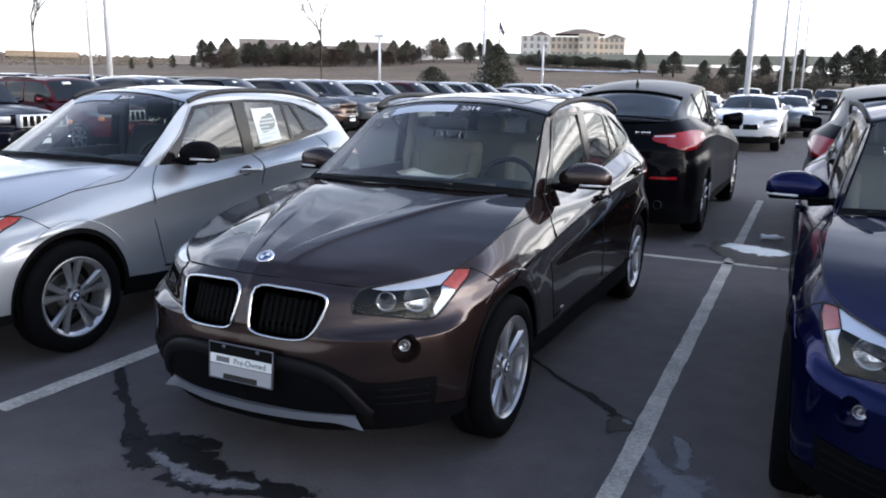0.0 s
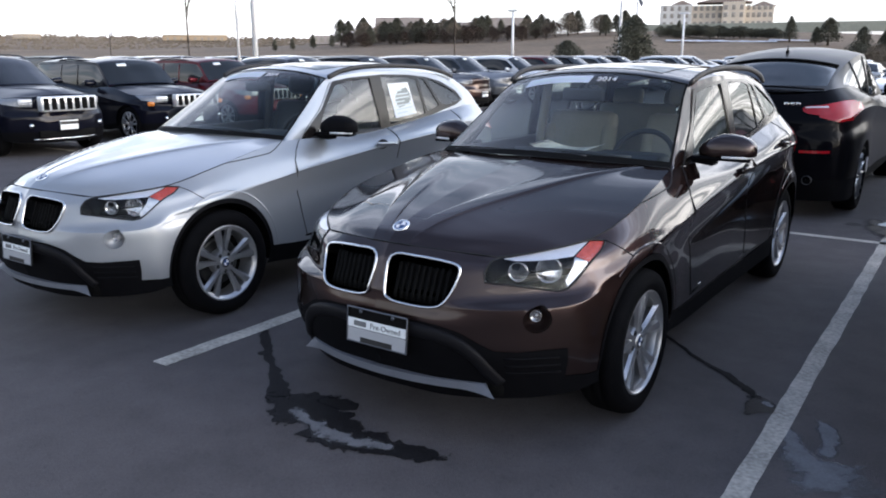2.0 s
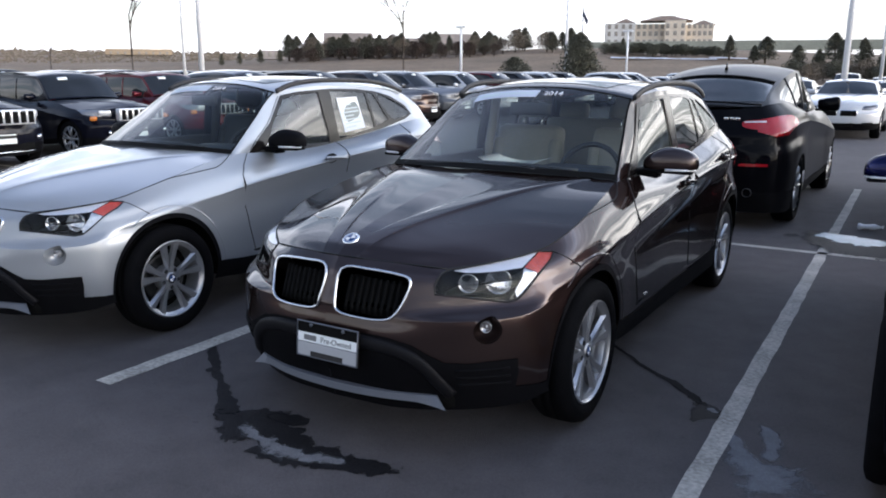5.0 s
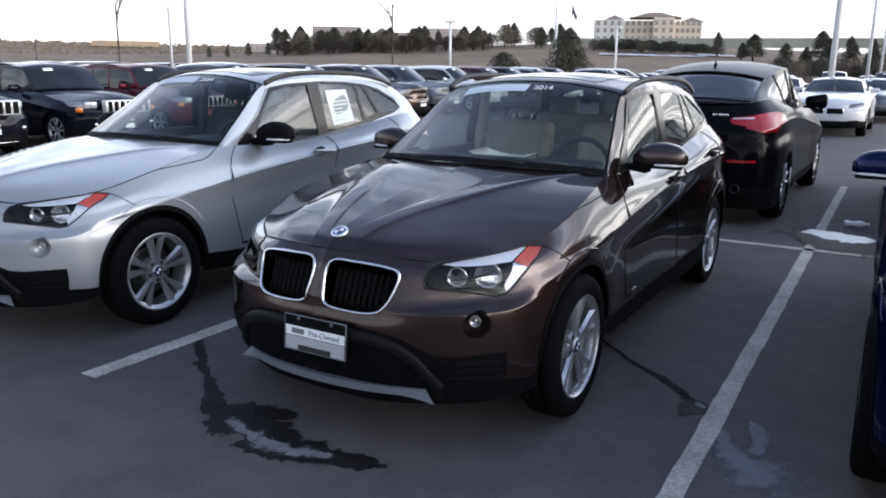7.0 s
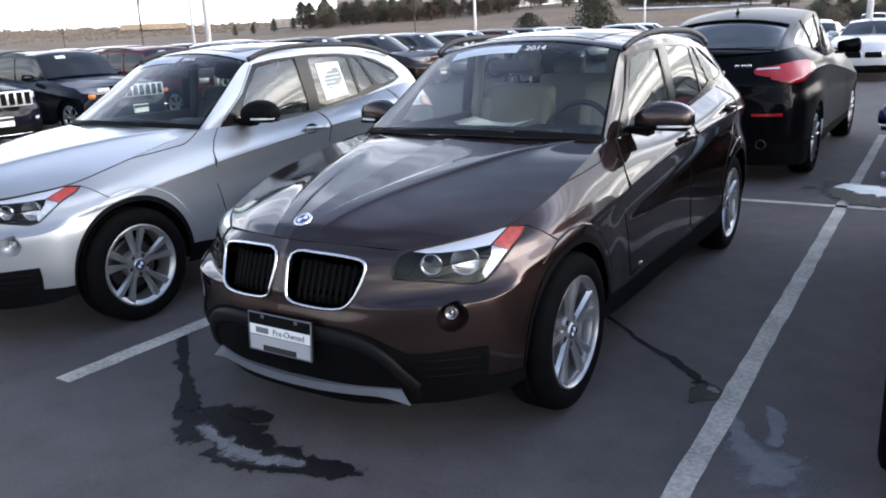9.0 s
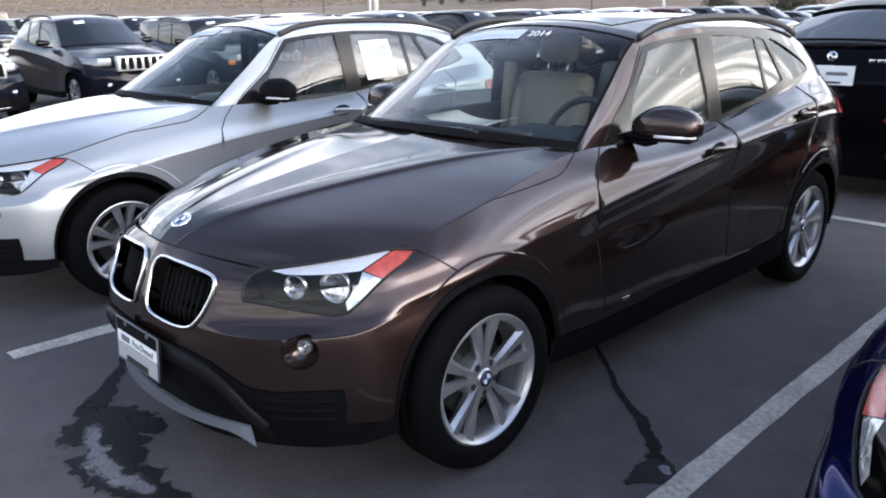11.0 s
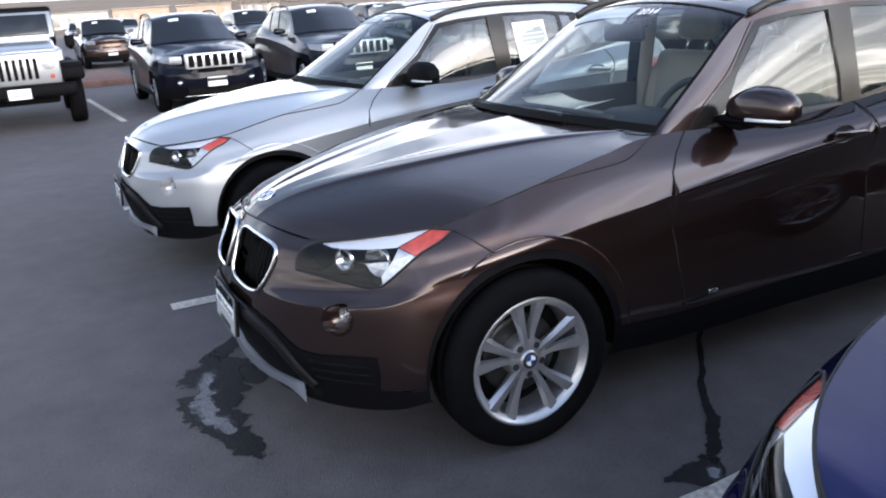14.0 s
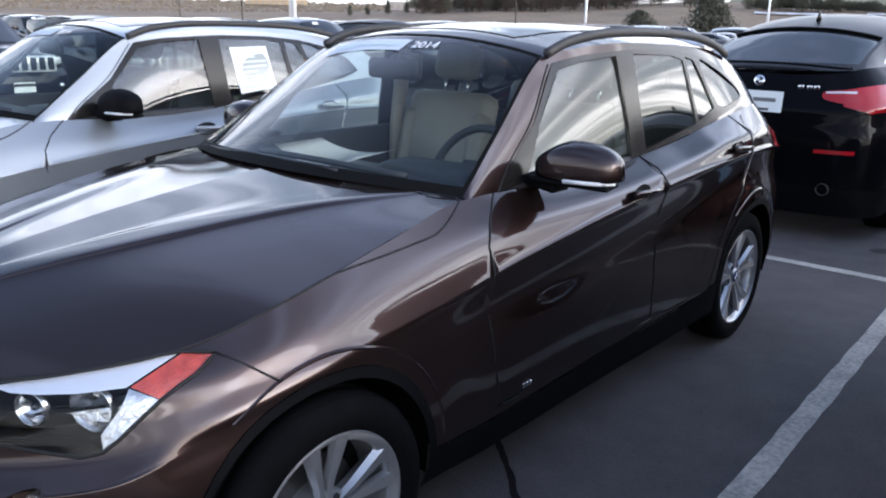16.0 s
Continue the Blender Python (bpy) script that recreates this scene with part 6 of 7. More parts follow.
def fastback(m, label):
    car = plain_car("black_fastback", label, "black", m, "coupe", FAST_SIZE, "kidney", group="black fastbacks")
    wrap, _, _, top = plain_sheets("coupe", FAST_SIZE)["nets"]
    kx, ky, kz = FAST_SIZE

    def P(*xz):
        return [(x * kx, 0, z * kz) for x, z in xz]
    kw = dict(w=(1, 0, 1), u0=13.2, u1=16)
    for s in (1, -1):
        f = (s, 1, 1)
        around = np.array([(.44, 3.56, .955), (.44, 3.55, 1.005), (.56, 3.52, 1.022), (.66, 3.43, 1.036), (.73, 3.28, 1.045), (.775, 3.12, 1.035), (.80, 3.10, .985), (.79, 3.26, .950), (.73, 3.42, .935), (.64, 3.52, .930), (.54, 3.56, .936)]) * FAST_SIZE
        L = patch("rear_lamp", wrap, around, w=(1, 1, 1), u0=12, u1=16, push=.010, material=M["redlens"], parent=car, flip=f, label="wide red rear lamp", per=3, n=16)
        patch("lamp_strip", wrap, P((.445, .985), (.445, .996), (.62, 1.004), (.62, .990)), push=.014, material=M["brow"], parent=L, flip=f, label="white strip across the lamp", per=1, **kw)
        patch("rear_reflector", wrap, P((.44, .60), (.44, .622), (.68, .627), (.68, .602)), push=.006, material=M["redlens"], parent=car, flip=f, label="thin red reflector", per=1, **kw)
        bm = bmesh.new()
        lathe(bm, [(.040, 3.45 * ky), (.040, 3.63 * ky), (.044, 3.632 * ky), (.046, 3.62 * ky), (.046, 3.45 * ky)], 20, "Y")
        bmesh.ops.translate(bm, vec=(s * .58, 0, .36 * kz), verts=bm.verts)
        part("exhaust", bm, M["trimdark"], car, "round exhaust pipe")
    patch("plate_recess", wrap, P((.0, .86), (.0, .965), (.25, .965), (.23, .86)), push=.003, material=M["void"], parent=car, per=1, **kw)
    y = float(wrap.at(wrap.find(P((.05, .91)), (1, 0, 1), 13.5, 16))[0][1])
    pl = flat_bar("plate", .31, .155, M["paper"], pose(-.06, y + .022, .915 * kz, 84, 0, 180), car)
    tagged(pl, "white dealer plate")
    flat_bar("word_bar", .17, .028, M["inkgrey"], pose(.02, .012, .003), pl, .001, 0)
    flat_bar("word_bar", .12, .016, M["ink"], pose(.0, -.058, .003), pl, .001, 0)
    bm = bmesh.new()
    lathe(bm, [(.001, .006), (.036, .006), (.041, .002)], 24, "Z")
    yb = float(wrap.at(wrap.find(P((.0, 1.045)), (1, 0, 1), 13.5, 16))[0][1])
    b = part("round_badge", bm, M["chrome"], car, "round chrome badge", m=pose(0, yb + .006, 1.05 * kz, -78, 0, 0))
    bm = bmesh.new()
    for a in (0, 180):
        ps = [bm.verts.new((0, 0, .0075))] + [bm.verts.new((.028 * math.cos(t), .028 * math.sin(t), .0075)) for t in lin(radians(a), radians(a + 90), 9)]
        bm.faces.new(ps)
    part("badge_field", bm, M["ink"], b)
    bm = bmesh.new()
    for x in (-.31, -.37, -.42):
        yy = float(wrap.at(wrap.find(P((abs(x) / kx, 1.02)), (1, 0, 1), 13.5, 16))[0][1])
        box(bm, x, yy + .006, 1.02 * kz, .042, .006, .030, .002)
    part("model_badge", bm, M["chrome"], car, "small chrome model badge")
    bm = bmesh.new()
    q = top.find([(x * kx, 3.40 * ky, 1.15 * kz) for x in lin(0, .56, 8)], (1, 1, 0), 6, 9)
    pts = top.at(q)
    tube(bm, np.concatenate([(pts * (-1, 1, 1))[:0:-1], pts]) + (0, .03, .015), .022, False, 6, .5)
    part("spoiler_lip", bm, M["black"], car)
    bm = bmesh.new()
    pts = top.at(np.stack([np.full(10, 5.85), lin(0, 4.4, 10)], 1))
    tube(bm, np.concatenate([(pts * (-1, 1, 1))[:0:-1], pts]) + (0, .02, .004), .026, False, 6, .45)
    part("roof_spoiler", bm, M["void"], car, "black roof edge above the rear glass")
    bm = bmesh.new()
    bmesh.ops.create_cone(bm, cap_ends=True, segments=8, radius1=.05, radius2=.012, depth=.085)
    for v in bm.verts:
        v.co.x *= .35
        v.co.y *= 1.6
    part("antenna_fin", bm, M["black"], car, m=pose(0, 2.35 * ky, 1.478 * kz + .020))
    return car


fastback(pose(-.05, 8.95, 0, 0, 0, 180), "glossy black fastback utility car seen from behind")
fastback(pose(2.80, 8.95, 0, 0, 0, 180), "glossy black fastback utility car beside the ice patch")


# ---------------------------------------------------------------- other cars of the lot
def screen_card(car, top, u0, u1, v0, v1):
    """A white card against the windscreen, on the passenger's side."""
    q = np.array([(u, v) for u in (u0, u1) for v in lin(v0, v1, 5)])
    p = (top.at(q) + top.normal(q) * .008) * (-1, 1, 1)
    bm = bmesh.new()
    vs = [bm.verts.new(c) for c in p]
    for k in range(4):
        bm.faces.new((vs[k], vs[k + 1], vs[k + 6], vs[k + 5]))
    bmesh.ops.recalc_face_normals(bm, faces=bm.faces)
    bmesh.ops.solidify(bm, geom=bm.faces[:], thickness=.002)
    part("screen_card", bm, M["paper"], car, "white price card")


def slotted_utility(m, c, label, roof="utility", size=(1.07, 1.03, 1.06), marker=False):
    car = plain_car("utility_car", label, c, m, roof, size, "slots", group="utility cars in the far row")
    kx, ky, kz = size
    wrap = plain_sheets(roof, tuple(size))["nets"][0]
    q = wrap.find([(x * kx, 0, .27 * kz) for x in lin(0, .5, 9)], (1, 0, 1), 0, 3)
    pts = wrap.at(q) + wrap.normal(q) * .012
    bm = bmesh.new()
    tube(bm, np.concatenate([(pts * (-1, 1, 1))[:0:-1], pts]), .012, False, 6, 1.3)
    part("chrome_strip", bm, M["chrome"], car, "chrome strip along the lower bumper")
    screen_card(car, plain_sheets(roof, tuple(size))["nets"][3], 1.55, 1.78, 1.0, 2.1)
    for s in (1, -1):
        bm = bmesh.new()
        cyl(bm, (s * .55 * kx, -.72 * ky, .48 * kz), (s * .55 * kx, -.70 * ky - .06, .48 * kz), .04, seg=14)
        part("fog_lamp", bm, M["chrome"], car)
        bm = bmesh.new()
        rl = [(s * .56 * kx, y * ky, z * kz) for y, z in ((1.45, 1.475), (1.62, 1.515), (2.1, 1.535), (2.55, 1.52), (2.75, 1.455))]
        tube(bm, smooth_poly(rl, 4, False), .016, False, 6)
        part("roof_rail", bm, M["trimdark"], car, "black roof rail")
        if marker:
            bm = bmesh.new()
            box(bm, s * .70 * kx, -.52 * ky, .74 * kz, .12, .20, .08, .02, pose(0, 0, 0, 0, 0, s * 40))
            part("side_marker", bm, M["orange"], car, "amber marker lamp")
    return car


def off_roader(m):
    """A boxy off-road car with an upright grille, round lamps and black flared wings."""
    car = empty("off_road_car", "silver boxy off-road car with black wings", "car", m, "utility cars in the far row")
    S = M["silver"]
    bm = bmesh.new()
    box(bm, 0, 2.0, .88, 1.50, 2.5, .56, .05)
    box(bm, 0, .15, .88, 1.20, 1.5, .50, .06)
    part("body", bm, S, car)
    bm = bmesh.new()
    box(bm, 0, .12, 1.235, 1.24, 1.5, .12, .04, pose(0, 0, 0, 6))
    part("bonnet", bm, S, car)
    bm = bmesh.new()
    box(bm, 0, -.64, .93, 1.26, .09, .50, .04)
    g = part("grille", bm, S, car, "pale upright grille with seven slots")
    for k in range(7):
        bm = bmesh.new()
        box(bm, -.285 + k * .095, -.69, .93, .052, .012, .31, .005)
        part("slot", bm, M["void"], g)
    for s in (1, -1):
        bm = bmesh.new()
        lathe(bm, [(.001, -.725), (.05, -.72), (.085, -.70), (.098, -.695), (.098, -.66)], 24, "Y")
        part("headlamp", bm, M["roundlens"], car, "round headlamp", m=pose(s * .47, 0, 1.00))
        bm = bmesh.new()
        lathe(bm, [(.001, -.70), (.03, -.697), (.036, -.68)], 16, "Y")
        part("indicator", bm, M["amber"], car, "round amber indicator", m=pose(s * .50, 0, .80))
        bm = bmesh.new()
        box(bm, s * .775, -.05, .93, .36, 1.05, .10, .04)
        box(bm, s * .775, -.60, .82, .36, .12, .20, .04)
        part("front_wing", bm, M["clad"], car, "black flared wing")
        bm = bmesh.new()
        box(bm, s * .80, 2.45, .90, .26, 1.05, .10, .04)
        part("rear_wing", bm, M["clad"], car, "black flared wing")
        for y in (0, 2.45):
            wheel(car, s * .79, y, 0, 1.17, False)
        bm = bmesh.new()
        box(bm, s * .90, .98, 1.27, .16, .08, .20, .03)
        part("door_mirror", bm, M["clad"], car)
        bm = bmesh.new()
        cyl(bm, (s * .28, -.86, .62), (s * .28, -.80, .62), .05, seg=16)
        part("fog_lamp", bm, M["chrome"], car)
    bm = bmesh.new()
    box(bm, 0, -.78, .60, 1.62, .18, .20, .05)
    part("bumper", bm, M["clad"], car, "black bumper")
    bm = bmesh.new()
    box(bm, 0, .97, 1.56, 1.36, .05, .46, .02, pose(0, 0, 0, -24))
    part("screen_frame", bm, S, car)
    bm = bmesh.new()
    box(bm, 0, .945, 1.565, 1.22, .05, .36, .01, pose(0, 0, 0, -24))
    part("windscreen", bm, M["dark"], car, "dark glass")
    bm = bmesh.new()
    box(bm, 0, 2.17, 1.53, 1.40, 2.1, .66, .06)
    part("hard_top", bm, M["clad"], car, "black hard top")
    flat = flat_bar("plate", .31, .15, M["paper"], pose(0, -.885, .58, 88, 0, 0), car)
    tagged(flat, "white dealer plate")
    flat_bar("word_bar", .2, .02, M["inkgrey"], pose(0, -.02, .003), flat, .001, 0)
    bm = bmesh.new()
    box(bm, 0, 1.2, .50, 1.1, 3.6, .22, .04)
    part("chassis", bm, M["void"], car)
    return car


FX = -11.45
off_roader(pose(FX - .05, -1.55, 0, 0, 0, 90))
slotted_utility(pose(FX, 1.38, 0, 0, 0, 90), "navy", "glossy blue-black utility car with a bright slotted grille")
slotted_utility(pose(FX, 4.0, 0, 0, 0, 90), "navy", "glossy blue-black utility car with a bright slotted grille")
slotted_utility(pose(FX, 6.55, 0, 0, 0, 90), "navy", "dark blue boxy utility car with amber markers", "boxy", (1.08, 1.03, 1.0), True)
slotted_utility(pose(FX - .4, 9.2, 0, 0, 0, 90), "red", "maroon boxy utility car", "boxy", (1.05, 1.0, 1.0), True)

PROTO = {}
FAR_LABELS = {"black": "black", "navy": "dark blue", "grey": "dark grey", "silver": "silver", "white": "white", "red": "maroon", "brown": "brown"}


def far_car(c, kind, m):
    key = (c, kind)
    if key in PROTO:
        return copy_thing(PROTO[key], m)
    roof, size, word = {"suv": ("utility", (1.05, 1.03, 1.06), "utility car"), "sedan": ("sedan", (1.02, 1.03, .98), "sedan"), "box": ("boxy", (1.06, 1.02, 1.06), "boxy utility car"), "low": ("sedan", (1.06, 1.05, 1.02), "low sports sedan")}[kind]
    car = PROTO[key] = plain_car("far_car", f"{FAR_LABELS[c]} {word} parked in a distant row", c, m, roof, size, "kidney" if kind == "low" else "none", group="cars of the lot", pillars=False)
    if kind != "low":
        screen_card(car, plain_sheets(roof, size)["nets"][3], 1.55, 1.80, .9, 1.9)
    return car


far_car("white", "low", pose(.02, 19.4, 0))
rng = random.Random(5)
row = ["grey", "black", "brown", "grey", "white", "red", "black", "silver", "black", "navy", "grey", "silver", "white", "black", "silver", "grey", "black", "silver", "white", "silver", "grey", "black"]
for i, c in enumerate(row):
    far_car(c, "suv" if i < 8 or rng.random() < .4 else "sedan", pose(FX - .2 + rng.uniform(-.25, .25), 11.75 + 2.62 * i, 0, 0, 0, 90 + rng.uniform(-1.5, 1.5)))
cols = ["black", "navy", "grey", "silver", "black", "grey", "black", "white", "black", "brown", "navy", "silver", "grey", "black"]
for i in range(26):
    far_car(rng.choice(cols), rng.choice(["suv", "suv", "box", "suv", "sedan"]), pose(-36.5 + rng.uniform(-.3, .3), 14.5 + 2.75 * i, 0, 0, 0, 90 + rng.uniform(-1.5, 1.5)))
for i in range(22):
    far_car(rng.choice(cols), rng.choice(["suv", "suv", "box", "sedan"]), pose(-54 + rng.uniform(-.3, .3), 2 + 2.8 * i, 0, 0, 0, 90 + rng.uniform(-2, 2)))
for i in range(9):
    far_car(rng.choice(cols), rng.choice(["suv", "box"]), pose(-28 + rng.uniform(-.3, .3), -1.5 + 2.75 * i, 0, 0, 0, 90 + rng.uniform(-2, 2)))
for c, k, x, y in (("grey", "sedan", -2.5, 27.5), ("grey", "sedan", .62, 26.5), ("black", "suv", .30, 46.0), ("black", "suv", 3.6, 40.2), ("grey", "suv", -2.6, 48), ("white", "sedan", -1.2, 56), ("black", "suv", 1.6, 56), ("silver", "sedan", -5.4, 48)):
    far_car(c, k, pose(x, y, 0, 0, 0, rng.uniform(-1, 1)))

# planted verge behind the off-road car
bm = bmesh.new()
box(bm, -21.5, -4.5, .04, 5.4, 11.0, .22, .06)
verge = part("verge", bm, mat("bark_mulch", (.11, .062, .05), .95, var=.4, scale=3, bump=.5, bscale=25))
tagged(verge, "raised bed of reddish bark mulch", "verge", kind="structure")

# ---------------------------------------------------------------- lamp posts
white_post = mat("white_post_paint", (.90, .90, .90), .45, var=.06, scale=1.5)
concrete = mat("concrete", (.36, .35, .33), .85, var=.2, scale=2, bump=.3, bscale=30)


def polar(az, r):
    a = radians(az)
    return ORG[0] + r * math.sin(a), ORG[1] + r * math.cos(a)


def post(az, r, h=9.5, w=.11):
    x, y = polar(az, r)
    p = empty("lamp_post", "tall white square lamp post on a concrete foot", "lamp post", pose(x, y, rise(x, y)), "lamp posts")
    bm = bmesh.new()
    cyl(bm, (0, 0, 0), (0, 0, .7), .30, .28, 20)
    part("foot", bm, concrete, p)
    bm = bmesh.new()
    cyl(bm, (0, 0, .7), (0, 0, h), w * 1.1, w * .8, 14)
    part("shaft", bm, white_post, p)
    bm = bmesh.new()
    box(bm, 0, 0, h + .08, 1.1, .35, .16, .04)
    part("lamp_head", bm, white_post, p)


for az, r, h, w in ((-48.4, 33, 10, .10), (-49.45, 47, 10, .07), (-5.15, 27, 10, .085), (-3.15, 47, 10, .08), (-2.45, 72, 11, .09), (-1.9, 84, 11, .08), (-23.05, 74, 11, .13), (-30.4, 92, 6.5, .15), (-18.9, 92, 6, .12)):
    post(az, r, h, w)
x, y = polar(-22.0, 88)
fp = empty("flag_pole", "thin pole with a dark flag hanging from it", "flag pole", pose(x, y, rise(x, y)))
bm = bmesh.new()
cyl(bm, (0, 0, 0), (0, 0, 8.6), .10, .06, 10)
part("pole", bm, mat("grey_steel", (.22, .22, .23), .5, .6), fp)
bm = bmesh.new()
rows = []
for i in range(7):
    for_x = .10 * i
    rows.append([bm.verts.new((for_x, .06 * math.sin(i * 1.3), 8.2 - .20 * i)), bm.verts.new((for_x * .8, .08 * math.sin(i * 1.3 + .5), 7.4 - .16 * i))])
for A, B in zip(rows, rows[1:]):
    bm.faces.new((A[0], B[0], B[1], A[1]))
bmesh.ops.solidify(bm, geom=bm.faces[:], thickness=.01)
part("flag", bm, mat("flag_cloth", (.22, .22, .26), .9, var=.4, scale=2), fp)

# ---------------------------------------------------------------- trees
needle = mat("pine_needles", (.088, .088, .062), .85, var=.45, scale=1.2)
scrub = mat("scrub_leaves", (.17, .14, .105), .85, var=.45, scale=1.2)
bark = mat("bark", (.085, .065, .05), .9, var=.3, scale=6, bump=.4, bscale=20)


def crown_mesh(name, h, w, seed, material, cone=True, n=4200, leaf=.072):
    r = random.Random(seed)
    vs, fs = [], []
    lobes = [(r.uniform(0, math.tau), r.uniform(.15, .95), r.uniform(.55, 1.25)) for _ in range(26)]
    for _ in range(n):
        a, f, k = r.choice(lobes) if r.random() < .8 else (r.uniform(0, math.tau), r.random(), 1)
        f = min(.99, max(.06, f + r.gauss(0, .09)))
        a += r.gauss(0, .5)
        prof = (1 - f) ** .62 * (.6 + .4 * min(1, f / .15)) if cone else math.sin(math.pi * min(.97, .12 + .86 * f)) ** .7
        rad = w / 2 * k * prof * r.uniform(.05, 1.0) ** .6
        c = Vector((rad * math.cos(a), rad * math.sin(a), h * (.08 + .92 * f)))
        s = leaf * r.uniform(.6, 1.4)
        u = Vector((r.gauss(0, 1), r.gauss(0, 1), r.gauss(0, .6))).normalized()
        v = u.cross(Vector((r.gauss(0, 1), r.gauss(0, 1), r.gauss(0, 1)))).normalized()
        k0 = len(vs)
        vs += [c - u * s - v * s * .4, c + u * s * .2 - v * s * .7, c + u * s + v * s * .3, c - u * s * .1 + v * s * .8]
        fs.append((k0, k0 + 1, k0 + 2, k0 + 3))
    me = mesh_of(name, vs, fs)
    me.materials.append(material)
    return me


def trunk_mesh(h, r0):
    bm = bmesh.new()
    cyl(bm, (0, 0, -.3), (0, 0, h), r0, r0 * .3, 8)
    for k in range(7):
        a = k * 2.4
        z = h * (.3 + .09 * k)
        cyl(bm, (0, 0, z), (h * .12 * math.cos(a), h * .12 * math.sin(a), z + h * .08), r0 * .3, r0 * .1, 5)
    me = bpy.data.meshes.new("trunk")
    bm.to_mesh(me)
    bm.free()
    me.materials.append(bark)
    return me


CROWNS = [crown_mesh("crown", 4, 2.4, 11, needle), crown_mesh("crown", 4, 3.0, 12, needle, True), crown_mesh("crown", 4, 3.4, 13, needle, False), crown_mesh("crown", 4, 3.8, 14, scrub, False)]
TRUNK = trunk_mesh(3.4, .12)
BIGCONE = crown_mesh("crown", 4, 4.4, 22, needle, True, 12000, .058)
BIG = crown_mesh("crown", 4, 3.3, 21, needle, False, 10000, .058)


def tree(az, r, h, kind, name="pine_tree", label="dark green pine tree on the slope", mesh=None, wide=1.0):
    x, y = polar(az, r)
    k = h / 4
    t = empty(name, label, "tree", pose(x, y, rise(x, y) - .05, 0, 0, (az * 37) % 360) @ Matrix.Diagonal((k * wide, k * wide, k, 1)), "trees on the slope")
    part("trunk", TRUNK, None, t)
    part("crown", mesh or CROWNS[kind], None, t)


tree(-22.1, 62, 4.6, 0, label="large dark pine beside the rows of cars", mesh=BIGCONE, wide=1.0)
tree(-26.6, 66, 2.9, 0, label="bushy dark pine beside the rows of cars", mesh=BIG, wide=1.3)
tr = random.Random(8)
for i in range(64):
    az = tr.uniform(-42.5, -22.5)
    tree(az, tr.uniform(185, 215), tr.uniform(3.4, 5.6) * (1.15 if az < -38 else 1), tr.choice([0, 1, 1, 3]), wide=1.3)
# leafless brown thicket between the pines
TWIGS = crown_mesh("crown", 4, 3.6, 77, mat("brown_twigs", (0.055, 0.036, 0.026), 0.9, var=0.4, scale=2), False, 1500, .085)
for i in range(46):
    tree(tr.uniform(-42.5, -27), tr.uniform(180, 200), tr.uniform(2.2, 3.4), 2, "shrub", "leafless brown thicket among the pines", TWIGS, 1.5)
for az in (-46.9, -45.7, -44.3, -43.0):
    tree(az, 190, tr.uniform(2.6, 3.4), 0)
for az, r, h in ((-19.3, 190, 3.2), (-12.4, 170, 5.2), (-10.9, 165, 3.8), (-9.9, 165, 4.6), (-8.0, 150, 4.6), (-6.9, 150, 3.4), (-5.9, 170, 6.4), (-5.3, 165, 5.2), (-4.2, 150, 6.0), (-3.1, 150, 5.4), (-2.1, 160, 6.8), (-1.1, 150, 5.2), (-.2, 155, 6.6), (.9, 150, 6.9), (1.8, 150, 6.2), (2.7, 155, 7.2), (3.7, 150, 6.0), (4.6, 150, 6.9), (5.8, 150, 6.4), (7, 150, 6.8), (8.3, 150, 6.0), (9.5, 150, 6.6)):
    tree(az + tr.uniform(-.2, .2), r, h * tr.uniform(.86, 1.08), tr.choice([0, 1, 0, 1]), wide=tr.uniform(1.0, 1.65))
for az in lin(-20.3, -12.9, 30):
    tree(az + tr.uniform(-.1, .1), 180 + tr.uniform(-3, 3), tr.uniform(1.9, 2.6), 2, "shrub", "dark clipped shrub in a hedge on the slope", wide=1.5)
for az in lin(-8.5, -1.0, 16):
    tree(az + tr.uniform(-.2, .2), 120 + tr.uniform(-5, 8), tr.uniform(2.2, 3.2), tr.choice([2, 3]), "shrub", "dark scrub beside the lot", wide=1.3)


def bare_tree(az, r, h, seed):
    x, y = polar(az, r)
    t = empty("bare_tree", "leafless young tree with thin upright branches", "tree", pose(x, y, rise(x, y)), "bare trees")
    rr = random.Random(seed)
    bm = bmesh.new()

    def limb(p, d, l, w, depth):
        q = p + d * l
        cyl(bm, p, q, w, w * .6, 6)
        if depth:
            for _ in range(3):
                dd = (d + Vector((rr.gauss(0, .50), rr.gauss(0, .50), rr.uniform(.05, .35)))).normalized()
                limb(p + d * l * rr.uniform(.45, 1.0), dd, l * rr.uniform(.5, .8), w * .62, depth - 1)
    cyl(bm, (0, 0, -.2), (0, 0, h * .35), .055, .042, 8)
    part("trunk", bm, bark, t)
    bm = bmesh.new()
    limb(Vector((0, 0, h * .33)), Vector((0, 0, 1)), h * .34, .056, 4)
    part("branch", bm, bark, t)


bare_tree(-34.5, 52, 8.6, 3)
bare_tree(-52.7, 50, 7.2, 4)
bare_tree(-57.5, 90, 5.5, 6)

# ---------------------------------------------------------------- buildings on the ridge
far_wall = mat("dull_tan_wall", (.40, .31, .21), .9, var=.12, scale=.1)
# tan brightened to hold the low sunlight on the hotel front
tan_wall = mat("tan_render", (.72, .63, .51), .85, var=.12, scale=.3)
pale_wall = mat("pale_render", (.72, .70, .66), .85, var=.1, scale=.3)
grey_wall = mat("grey_brown_wall", (.36, .32, .30), .85, var=.12, scale=.2)
roof_tile = mat("brown_roof", (.24, .17, .12), .8, var=.2, scale=1)
